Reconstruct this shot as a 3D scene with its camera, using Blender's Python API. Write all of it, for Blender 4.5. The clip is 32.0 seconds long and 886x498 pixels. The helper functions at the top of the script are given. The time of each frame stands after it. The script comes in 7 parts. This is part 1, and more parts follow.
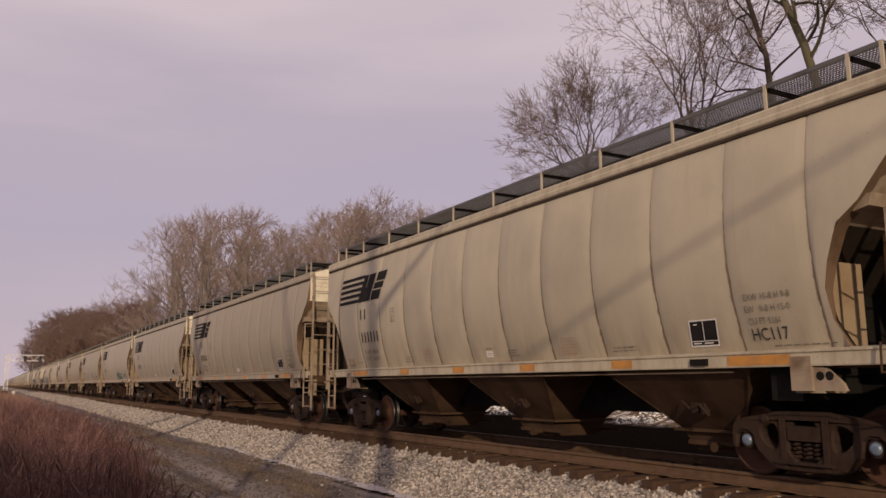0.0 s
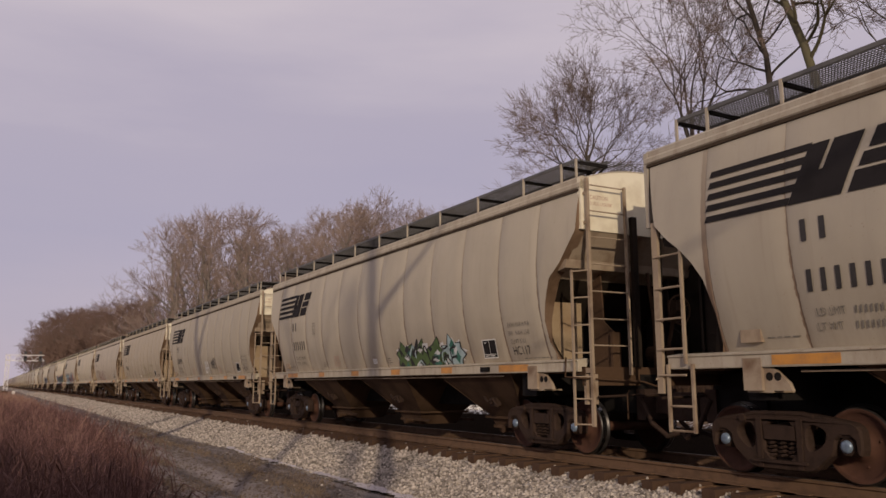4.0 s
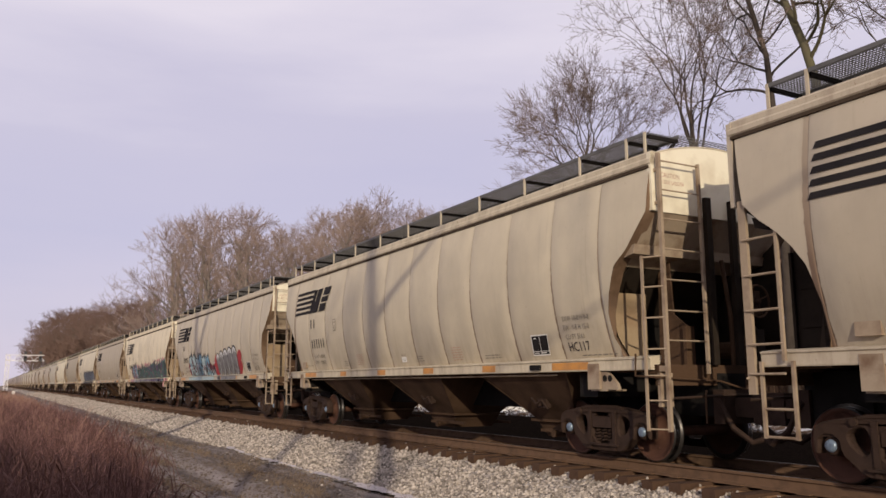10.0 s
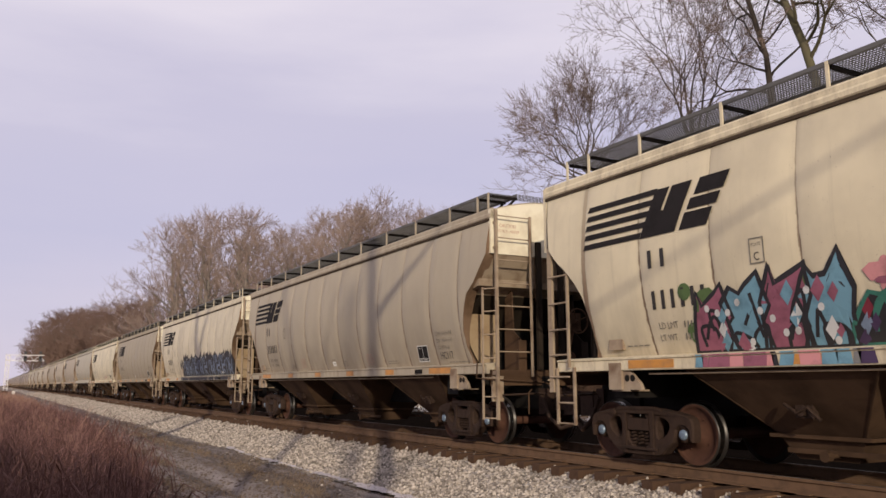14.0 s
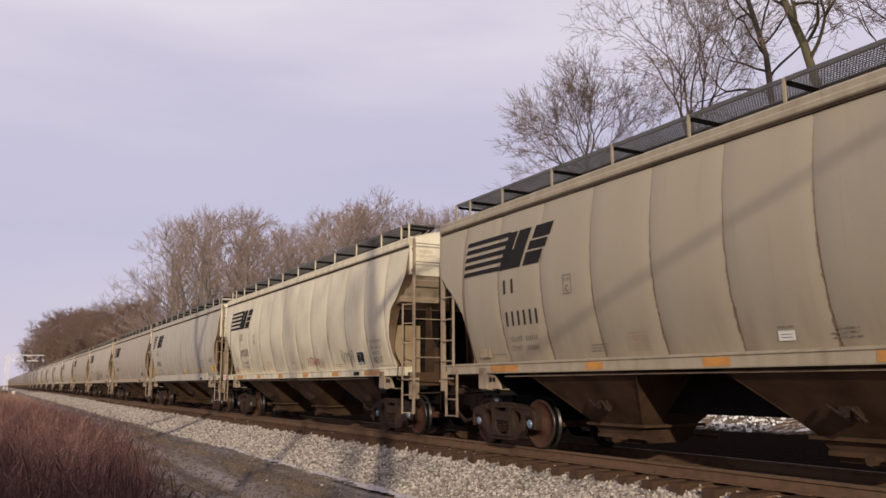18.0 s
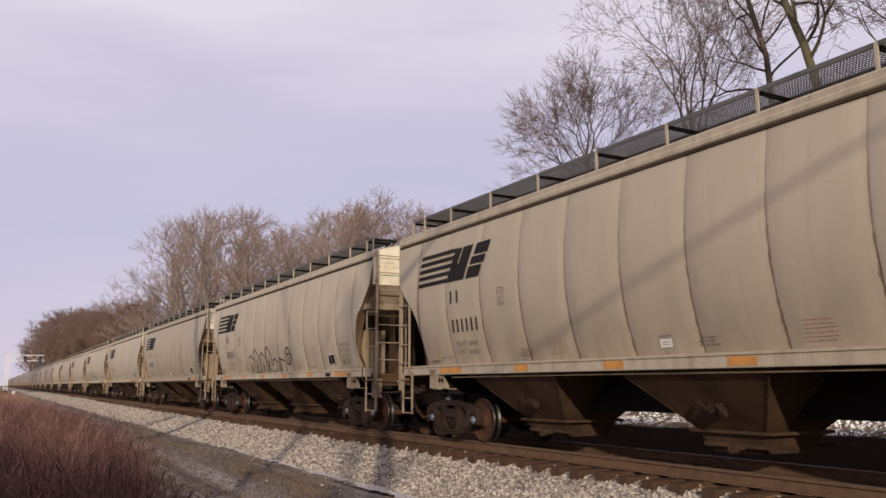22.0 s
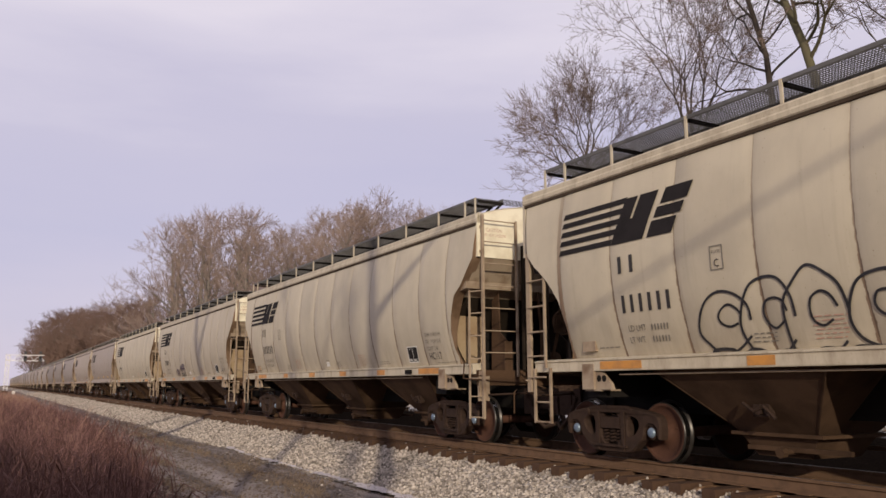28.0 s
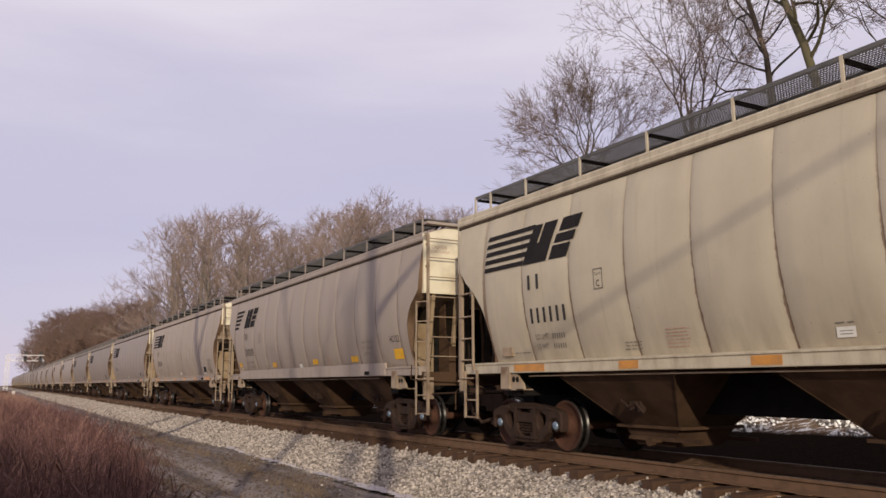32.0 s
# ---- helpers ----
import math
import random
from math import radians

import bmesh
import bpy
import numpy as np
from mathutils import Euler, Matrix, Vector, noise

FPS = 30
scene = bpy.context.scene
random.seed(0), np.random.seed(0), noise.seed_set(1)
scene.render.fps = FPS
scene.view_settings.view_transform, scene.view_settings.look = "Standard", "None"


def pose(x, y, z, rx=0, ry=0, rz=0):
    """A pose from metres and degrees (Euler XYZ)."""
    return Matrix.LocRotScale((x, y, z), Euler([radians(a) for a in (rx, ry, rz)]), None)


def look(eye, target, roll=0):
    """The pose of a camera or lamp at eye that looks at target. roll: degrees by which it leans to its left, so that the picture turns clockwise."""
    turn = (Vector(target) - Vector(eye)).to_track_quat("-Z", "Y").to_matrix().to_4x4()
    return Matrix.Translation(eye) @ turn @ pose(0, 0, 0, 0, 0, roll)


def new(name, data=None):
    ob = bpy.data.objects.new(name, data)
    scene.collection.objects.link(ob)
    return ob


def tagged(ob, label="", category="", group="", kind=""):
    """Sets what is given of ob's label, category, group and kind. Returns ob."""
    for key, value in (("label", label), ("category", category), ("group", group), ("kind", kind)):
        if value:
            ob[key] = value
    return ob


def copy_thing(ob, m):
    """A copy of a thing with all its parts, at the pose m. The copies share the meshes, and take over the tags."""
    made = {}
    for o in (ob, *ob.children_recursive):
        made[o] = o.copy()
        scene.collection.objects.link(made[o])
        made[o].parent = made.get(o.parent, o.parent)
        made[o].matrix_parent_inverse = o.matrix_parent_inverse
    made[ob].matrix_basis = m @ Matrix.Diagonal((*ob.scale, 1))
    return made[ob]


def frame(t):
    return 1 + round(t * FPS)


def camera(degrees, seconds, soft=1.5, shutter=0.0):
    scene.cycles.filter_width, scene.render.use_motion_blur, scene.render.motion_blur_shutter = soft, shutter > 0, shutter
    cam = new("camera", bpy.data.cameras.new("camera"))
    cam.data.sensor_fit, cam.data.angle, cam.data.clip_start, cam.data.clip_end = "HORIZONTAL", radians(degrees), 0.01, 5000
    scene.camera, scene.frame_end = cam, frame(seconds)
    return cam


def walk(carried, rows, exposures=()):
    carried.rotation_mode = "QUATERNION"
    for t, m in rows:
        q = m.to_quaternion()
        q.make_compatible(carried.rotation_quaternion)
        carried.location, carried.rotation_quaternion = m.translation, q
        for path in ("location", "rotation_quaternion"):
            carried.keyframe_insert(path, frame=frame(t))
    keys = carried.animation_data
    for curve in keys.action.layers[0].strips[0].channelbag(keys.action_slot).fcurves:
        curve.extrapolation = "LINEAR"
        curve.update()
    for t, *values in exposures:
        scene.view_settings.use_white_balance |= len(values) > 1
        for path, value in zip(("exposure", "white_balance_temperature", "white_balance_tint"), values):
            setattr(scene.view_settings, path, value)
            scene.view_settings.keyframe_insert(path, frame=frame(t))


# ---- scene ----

# ---- camera: it stands still beside the line ----
CAM_EYE = (0.0, -9.794, 1.185)
cam = camera(58.04, 32.0, soft=1.55)
CAM_POSE = look(CAM_EYE, (-8.6202, -5.0088, 2.8555), -0.13)
walk(cam, [(0.0, CAM_POSE), (32.0, CAM_POSE)],
     exposures=[(0.0, -0.45, 7300, 18), (2.0, -0.46, 7100, 17), (3.5, -0.50, 6900, 15), (5.5, -0.55, 6500, 12), (6.5, -0.42, 6400, 11), (7.1, -0.05, 6500, 10), (9.0, -0.02, 6500, 10), (17.5, -0.05, 6500, 10), (19.0, -0.16, 6500, 10), (20.0, -0.15, 6500, 10), (21.0, -0.06, 6500, 10), (32.0, -0.05, 6500, 10)])

# ---- daylight: low winter sun through thin cloud ----
SUN_EL, SUN_AZ = 16.0, 28.0      # height; angle between the light's way and the track
world = bpy.data.worlds.new("winter_sky")
scene.world = world
world.use_nodes = True
wn, wl = world.node_tree.nodes, world.node_tree.links
wn.clear()
w_out = wn.new("ShaderNodeOutputWorld")
w_bg = wn.new("ShaderNodeBackground")
w_sky = wn.new("ShaderNodeTexSky")
w_sky.sky_type, w_sky.sun_disc = "NISHITA", False
w_sky.sun_elevation = radians(SUN_EL)
# the light travels towards (-cos, +sin): the sun stands at (+cos, -sin)
SUN_FROM = Vector((math.cos(radians(SUN_AZ)) * math.cos(radians(SUN_EL)),
                   -math.sin(radians(SUN_AZ)) * math.cos(radians(SUN_EL)), math.sin(radians(SUN_EL))))
w_sky.sun_rotation = math.atan2(SUN_FROM.x, SUN_FROM.y)
w_sky.air_density, w_sky.dust_density, w_sky.ozone_density = 1.0, 2.0, 2.0
w_tc = wn.new("ShaderNodeTexCoord")
w_map = wn.new("ShaderNodeMapping")
w_map.inputs["Scale"].default_value = (1.0, 1.0, 5.0)
w_noise = wn.new("ShaderNodeTexNoise")
w_noise.inputs["Scale"].default_value = 1.7
w_noise.inputs["Detail"].default_value = 6.0
w_noise.inputs["Roughness"].default_value = 0.5
w_sep = wn.new("ShaderNodeSeparateXYZ")
w_amt = wn.new("ShaderNodeMath")
w_amt.operation = "MULTIPLY_ADD"
w_amt.inputs[1].default_value, w_amt.inputs[2].default_value = 0.42, -0.21
w_add = wn.new("ShaderNodeMath")
w_add.operation = "ADD"
w_ramp = wn.new("ShaderNodeValToRGB")
cr = w_ramp.color_ramp
cr.elements[0].position, cr.elements[0].color = 0.0, (7.2, 6.5, 7.9, 1)
cr.elements[1].position, cr.elements[1].color = 1.0, (7.2, 6.7, 7.2, 1)
for at, c in ((0.18, (6.2, 5.85, 7.6, 1)), (0.30, (6.6, 6.15, 7.7, 1)), (0.46, (8.6, 7.9, 8.9, 1))):
    e = cr.elements.new(at)
    e.color = c
w_mix = wn.new("ShaderNodeMixRGB")
w_mix.inputs["Fac"].default_value = 0.9
wl.new(w_tc.outputs["Generated"], w_map.inputs["Vector"])
wl.new(w_tc.outputs["Generated"], w_sep.inputs["Vector"])
wl.new(w_map.outputs["Vector"], w_noise.inputs["Vector"])
wl.new(w_noise.outputs["Fac"], w_amt.inputs[0])
wl.new(w_amt.outputs[0], w_add.inputs[0])
wl.new(w_sep.outputs["Z"], w_add.inputs[1])
wl.new(w_add.outputs[0], w_ramp.inputs["Fac"])
wl.new(w_sky.outputs["Color"], w_mix.inputs["Color1"])
wl.new(w_ramp.outputs["Color"], w_mix.inputs["Color2"])
wl.new(w_mix.outputs["Color"], w_bg.inputs["Color"])
w_bg.inputs["Strength"].default_value = 0.1
wl.new(w_bg.outputs["Background"], w_out.inputs["Surface"])

sun_data = bpy.data.lights.new("sun", "SUN")
sun_data.energy, sun_data.angle, sun_data.color = 3.2, radians(0.55), (1.0, 0.86, 0.66)
sun = new("sun", sun_data)
sun.matrix_world = look(Vector(SUN_FROM) * 60, (0, 0, 0))

# ---- the train's way: distance run since the clip's start ----
SPEED, GAIN = 12.474, 0.0298


def run(t):
    return SPEED * t + GAIN * t * t / 2


# ---- materials ----
def mat(name, build):
    m = bpy.data.materials.new(name)
    m.use_nodes = True
    nt = m.node_tree
    build(nt, nt.nodes["Principled BSDF"])
    return m


def node(nt, kind, ins=None, **props):
    n = nt.nodes.new(kind)
    for k, v in props.items():
        if k == "operation":
            n.operation = v
        elif k == "blend_type":
            n.blend_type = v
    for k, v in (ins or {}).items():
        if hasattr(v, "links"):
            nt.links.new(v, n.inputs[k])
        else:
            n.inputs[k].default_value = v
    return n


def coords(nt, which="Object", scale=(1, 1, 1)):
    tc = nt.nodes.new("ShaderNodeTexCoord")
    return node(nt, "ShaderNodeMapping", {"Vector": tc.outputs[which], "Scale": scale}).outputs["Vector"]


def geo_pos(nt, scale=(1, 1, 1)):
    g = nt.nodes.new("ShaderNodeNewGeometry")
    return node(nt, "ShaderNodeMapping", {"Vector": g.outputs["Position"], "Scale": scale}).outputs["Vector"]


def noise_fac(nt, vec, scale, detail=4.0, rough=0.55):
    return node(nt, "ShaderNodeTexNoise", {"Vector": vec, "Scale": scale, "Detail": detail, "Roughness": rough}).outputs["Fac"]


def ramp(nt, fac, lo, hi, c0=(0, 0, 0, 1), c1=(1, 1, 1, 1)):
    n = nt.nodes.new("ShaderNodeValToRGB")
    n.color_ramp.elements[0].position, n.color_ramp.elements[0].color = lo, c0
    n.color_ramp.elements[1].position, n.color_ramp.elements[1].color = hi, c1
    nt.links.new(fac, n.inputs["Fac"])
    return n.outputs["Color"]


def mix(nt, fac, a, b, blend="MIX"):
    n = nt.nodes.new("ShaderNodeMixRGB")
    n.blend_type = blend
    for k, v in (("Fac", fac), ("Color1", a), ("Color2", b)):
        if hasattr(v, "links"):
            nt.links.new(v, n.inputs[k])
        else:
            n.inputs[k].default_value = v
    return n.outputs["Color"]


def bump(nt, bsdf, height, strength=0.3, distance=0.02):
    b = node(nt, "ShaderNodeBump", {"Height": height, "Strength": strength, "Distance": distance})
    nt.links.new(b.outputs["Normal"], bsdf.inputs["Normal"])


def rgba(c):
    return (*c, 1.0)


def simple(name, c, rough=0.7, metal=0.0, vary=0.25, scale=6.0, bumpy=0.0, dark=None, tint=False):
    """A plain surface with grain at two scales; tint: it takes the thing's own colour."""
    def b(nt, s):
        v = coords(nt)
        n1 = noise_fac(nt, v, scale, 5.0)
        n2 = noise_fac(nt, v, scale * 9.0, 3.0)
        c0 = rgba(c)
        if tint:
            oi = nt.nodes.new("ShaderNodeObjectInfo")
            c0 = mix(nt, 1.0, oi.outputs["Color"], rgba(c), "MULTIPLY")
        d = rgba(dark) if dark else rgba([x * (1 - vary * 1.6) for x in c])
        col = mix(nt, ramp(nt, n1, 0.48, 0.78), c0, d)
        col = mix(nt, node(nt, "ShaderNodeMath", {0: n2, 1: 0.5 * vary}, operation="MULTIPLY").outputs[0], col, d)
        nt.links.new(col, s.inputs["Base Color"])
        s.inputs["Roughness"].default_value, s.inputs["Metallic"].default_value = rough, metal
        if rough >= 0.75:
            s.inputs["Specular IOR Level"].default_value = 0.12
        if bumpy:
            bump(nt, s, n2, bumpy, 0.02)
    return mat(name, b)


def paint_nodes(nt, s):
    """Weathered hopper paint: grime rising from the sill, streaks below the eave, dirt along the weld seams, rust specks."""
    oi = nt.nodes.new("ShaderNodeObjectInfo")
    pos = coords(nt)
    sep = node(nt, "ShaderNodeSeparateXYZ", {"Vector": pos})
    rnd = node(nt, "ShaderNodeVectorMath", {0: pos, 1: node(nt, "ShaderNodeCombineXYZ", {"X": node(nt, "ShaderNodeMath", {0: oi.outputs["Random"], 1: 71.0}, operation="MULTIPLY").outputs[0]}).outputs[0]}).outputs[0]
    streak = noise_fac(nt, node(nt, "ShaderNodeMapping", {"Vector": rnd, "Scale": (2.6, 1.0, 0.55)}).outputs["Vector"], 1.6, 5.0, 0.6)
    cloud = noise_fac(nt, rnd, 0.9, 4.0)
    fine = noise_fac(nt, rnd, 38.0, 3.0)
    base = oi.outputs["Color"]
    col = mix(nt, ramp(nt, streak, 0.45, 0.85, (0, 0, 0, 1), (0.13, 0.13, 0.13, 1)), base, (0.25, 0.205, 0.15, 1))
    col = mix(nt, ramp(nt, cloud, 0.42, 0.72, (0, 0, 0, 1), (0.4, 0.4, 0.4, 1)), col, (0.33, 0.28, 0.21, 1))
    blotch = noise_fac(nt, node(nt, "ShaderNodeMapping", {"Vector": rnd, "Scale": (0.9, 1.0, 0.5), "Location": (3.1, 0.0, 7.0)}).outputs["Vector"], 0.75, 6.0, 0.62)
    col = mix(nt, ramp(nt, blotch, 0.52, 0.74, (0, 0, 0, 1), (0.34, 0.34, 0.34, 1)), col, (0.26, 0.235, 0.205, 1))
    drip = noise_fac(nt, node(nt, "ShaderNodeMapping", {"Vector": rnd, "Scale": (6.0, 1.0, 0.3)}).outputs["Vector"], 1.5, 4.0, 0.6)
    col = mix(nt, ramp(nt, drip, 0.58, 0.80, (0, 0, 0, 1), (0.22, 0.22, 0.22, 1)), col, (0.22, 0.165, 0.115, 1))
    # road grime near the sill
    low = node(nt, "ShaderNodeMapRange", {"Value": sep.outputs["Z"], "From Min": 2.5, "From Max": 1.4, "To Min": 0.0, "To Max": 0.55})
    grime = node(nt, "ShaderNodeMath", {0: low.outputs[0], 1: ramp(nt, streak, 0.3, 0.7)}, operation="MULTIPLY")
    col = mix(nt, grime.outputs[0], col, (0.20, 0.15, 0.105, 1))
    # weld seams: dirt within a hand's width of the panel's edges (panels are 1.35 wide)
    ax = node(nt, "ShaderNodeMath", {0: sep.outputs["X"]}, operation="ABSOLUTE")
    low2 = node(nt, "ShaderNodeMapRange", {"Value": sep.outputs["Z"], "From Min": 4.3, "From Max": 2.2, "To Min": 0.012, "To Max": 0.04})
    chip = noise_fac(nt, node(nt, "ShaderNodeMapping", {"Vector": rnd, "Scale": (1.0, 1.0, 1.0)}).outputs["Vector"], 5.5, 6.0, 0.72)
    wob = node(nt, "ShaderNodeMath", {0: ramp(nt, chip, 0.32, 0.72), 1: low2.outputs[0]}, operation="MULTIPLY")
    deep = node(nt, "ShaderNodeMapRange", {"Value": sep.outputs["Z"], "From Min": 4.4, "From Max": 2.6, "To Min": 0.30, "To Max": 0.92})
    edge = node(nt, "ShaderNodeMapRange", {"Value": node(nt, "ShaderNodeMath", {0: ax.outputs[0], 1: wob.outputs[0]}, operation="ADD").outputs[0], "From Min": 0.668, "From Max": 0.680, "To Min": 0.0, "To Max": 1.0})
    edge = node(nt, "ShaderNodeMath", {0: edge.outputs[0], 1: deep.outputs[0]}, operation="MULTIPLY")
    halo = node(nt, "ShaderNodeMapRange", {"Value": ax.outputs[0], "From Min": 0.60, "From Max": 0.675, "To Min": 0.0, "To Max": 0.26})
    col = mix(nt, node(nt, "ShaderNodeMath", {0: halo.outputs[0], 1: ramp(nt, streak, 0.3, 0.62)}, operation="MULTIPLY").outputs[0], col, (0.22, 0.17, 0.12, 1))
    col = mix(nt, edge.outputs[0], col, (0.135, 0.082, 0.053, 1))
    col = mix(nt, ramp(nt, fine, 0.70, 0.78), col, (0.17, 0.09, 0.05, 1))
    nt.links.new(col, s.inputs["Base Color"])
    s.inputs["Roughness"].default_value = 0.62
    bump(nt, s, cloud, 0.25, 0.05)


M_PAINT = mat("weathered_hopper_paint", paint_nodes)


def trim_nodes(nt, s):
    oi = nt.nodes.new("ShaderNodeObjectInfo")
    pos = coords(nt)
    streak = noise_fac(nt, node(nt, "ShaderNodeMapping", {"Vector": pos, "Scale": (3.0, 1.0, 1.0)}).outputs["Vector"], 1.8, 6.0, 0.65)
    fine = noise_fac(nt, pos, 30.0, 3.0)
    col = mix(nt, ramp(nt, streak, 0.44, 0.8, (0, 0, 0, 1), (0.75, 0.75, 0.75, 1)), oi.outputs["Color"], (0.23, 0.17, 0.115, 1))
    col = mix(nt, ramp(nt, fine, 0.66, 0.76), col, (0.19, 0.10, 0.055, 1))
    nt.links.new(col, s.inputs["Base Color"])
    s.inputs["Roughness"].default_value = 0.66
    bump(nt, s, fine, 0.12, 0.01)


M_TRIM = mat("car_trim_paint", trim_nodes)
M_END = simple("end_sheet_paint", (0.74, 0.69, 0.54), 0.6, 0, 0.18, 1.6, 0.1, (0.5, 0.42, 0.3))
# Grime brown, darkened further to stand in for under-car shade.
M_UNDER = simple("shaded_underframe_grime", (0.088, 0.052, 0.032), 0.95, 0, 0.5, 1.4, 0.3, (0.032, 0.019, 0.012))
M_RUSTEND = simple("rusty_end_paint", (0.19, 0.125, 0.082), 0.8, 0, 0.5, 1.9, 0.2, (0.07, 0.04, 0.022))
# Near-black paint that stands in for shade inside the car-end recesses.
M_RECESS_SHADE = simple("recess_shade_paint", (0.030, 0.022, 0.016), 0.9, 0, 0.4, 1.9, 0.2, (0.012, 0.009, 0.007))
# Dark brown that paints in the eave rail's shade on the side.
M_EAVE = simple("eave_shade_paint", (0.062, 0.044, 0.030), 0.9, 0, 0.4, 2.2, 0.1, (0.03, 0.02, 0.014))
# Near-black also stands in for shade on floor pan, bulkheads and centre sill.
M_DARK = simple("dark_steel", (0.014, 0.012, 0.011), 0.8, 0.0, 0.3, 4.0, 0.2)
M_CAST = simple("rusty_cast_steel", (0.046, 0.028, 0.021), 0.78, 0.0, 0.5, 7.0, 0.5, (0.022, 0.015, 0.012))
M_WHEEL = simple("rusty_wheel_plate", (0.088, 0.042, 0.029), 0.8, 0.0, 0.5, 6.0, 0.25, (0.045, 0.024, 0.017))
M_TREAD = simple("polished_tread", (0.36, 0.36, 0.37), 0.24, 1.0, 0.3, 8.0)
M_RIM = simple("dark_worn_steel", (0.045, 0.040, 0.038), 0.36, 0.5, 0.4, 8.0)
M_GRATE = simple("galvanised_grating", (0.12, 0.115, 0.11), 0.6, 0.2, 0.3, 3.0)
M_RAILHEAD = simple("worn_rail_steel", (0.16, 0.125, 0.10), 0.55, 0.6, 0.3, 3.0, 0.1)
M_RUST = simple("rusty_rail", (0.15, 0.09, 0.056), 0.85, 0.0, 0.5, 5.0, 0.2, (0.08, 0.05, 0.034))
M_TIE = simple("creosoted_timber", (0.085, 0.05, 0.033), 0.95, 0.0, 0.5, 6.0, 0.5, (0.045, 0.026, 0.018))
M_LOGO = simple("logo_black", (0.022, 0.019, 0.020), 0.8, 0.0, 0.25, 4.0)
M_MARK = simple("stencil_black", (0.035, 0.03, 0.03), 0.7, 0.0, 0.25, 6.0)
M_FAINT = simple("faded_stencil", (0.22, 0.20, 0.17), 0.75, 0.0, 0.3, 9.0)
M_RED = simple("faded_red_stencil", (0.50, 0.31, 0.24), 0.75, 0.0, 0.3, 9.0)
M_WHITE = simple("white_sticker", (0.75, 0.74, 0.70), 0.6, 0.0, 0.12, 9.0)
M_ORANGE = simple("reflective_orange_strip", (0.56, 0.25, 0.045), 0.45, 0.0, 0.35, 5.0, 0.0, (0.30, 0.15, 0.06))
M_YELLOW = simple("reflective_yellow_strip", (0.78, 0.43, 0.03), 0.45, 0.0, 0.25, 5.0)
M_BLUECAP = simple("bearing_cap_blue_grey", (0.19, 0.25, 0.33), 0.35, 0.3, 0.3, 9.0)
M_BARK = simple("grey_brown_bark", (0.12, 0.098, 0.08), 0.92, 0.0, 0.45, 3.0, 0.5, (0.07, 0.055, 0.045))
M_DARKBARK = simple("dark_bark", (0.065, 0.052, 0.043), 0.92, 0.0, 0.45, 3.0, 0.5, (0.035, 0.028, 0.023))
M_GREYBARK = simple("grey_bark", (0.20, 0.175, 0.15), 0.92, 0.0, 0.45, 2.0, 0.4, (0.11, 0.09, 0.075))
M_PALEBARK = simple("pale_mossy_bark", (0.105, 0.095, 0.055), 0.9, 0.0, 0.4, 3.0, 0.4, (0.12, 0.10, 0.07))
M_TWIG = simple("bare_twigs", (0.19, 0.14, 0.115), 0.9, 0.0, 0.3, 1.0)
M_WOODTWIG = simple("pale_bare_twigs", (0.28, 0.21, 0.178), 0.9, 0.0, 0.3, 0.6)
M_FARTWIG = simple("far_bare_twigs", (0.165, 0.108, 0.086), 0.9, 0.0, 0.3, 0.6)


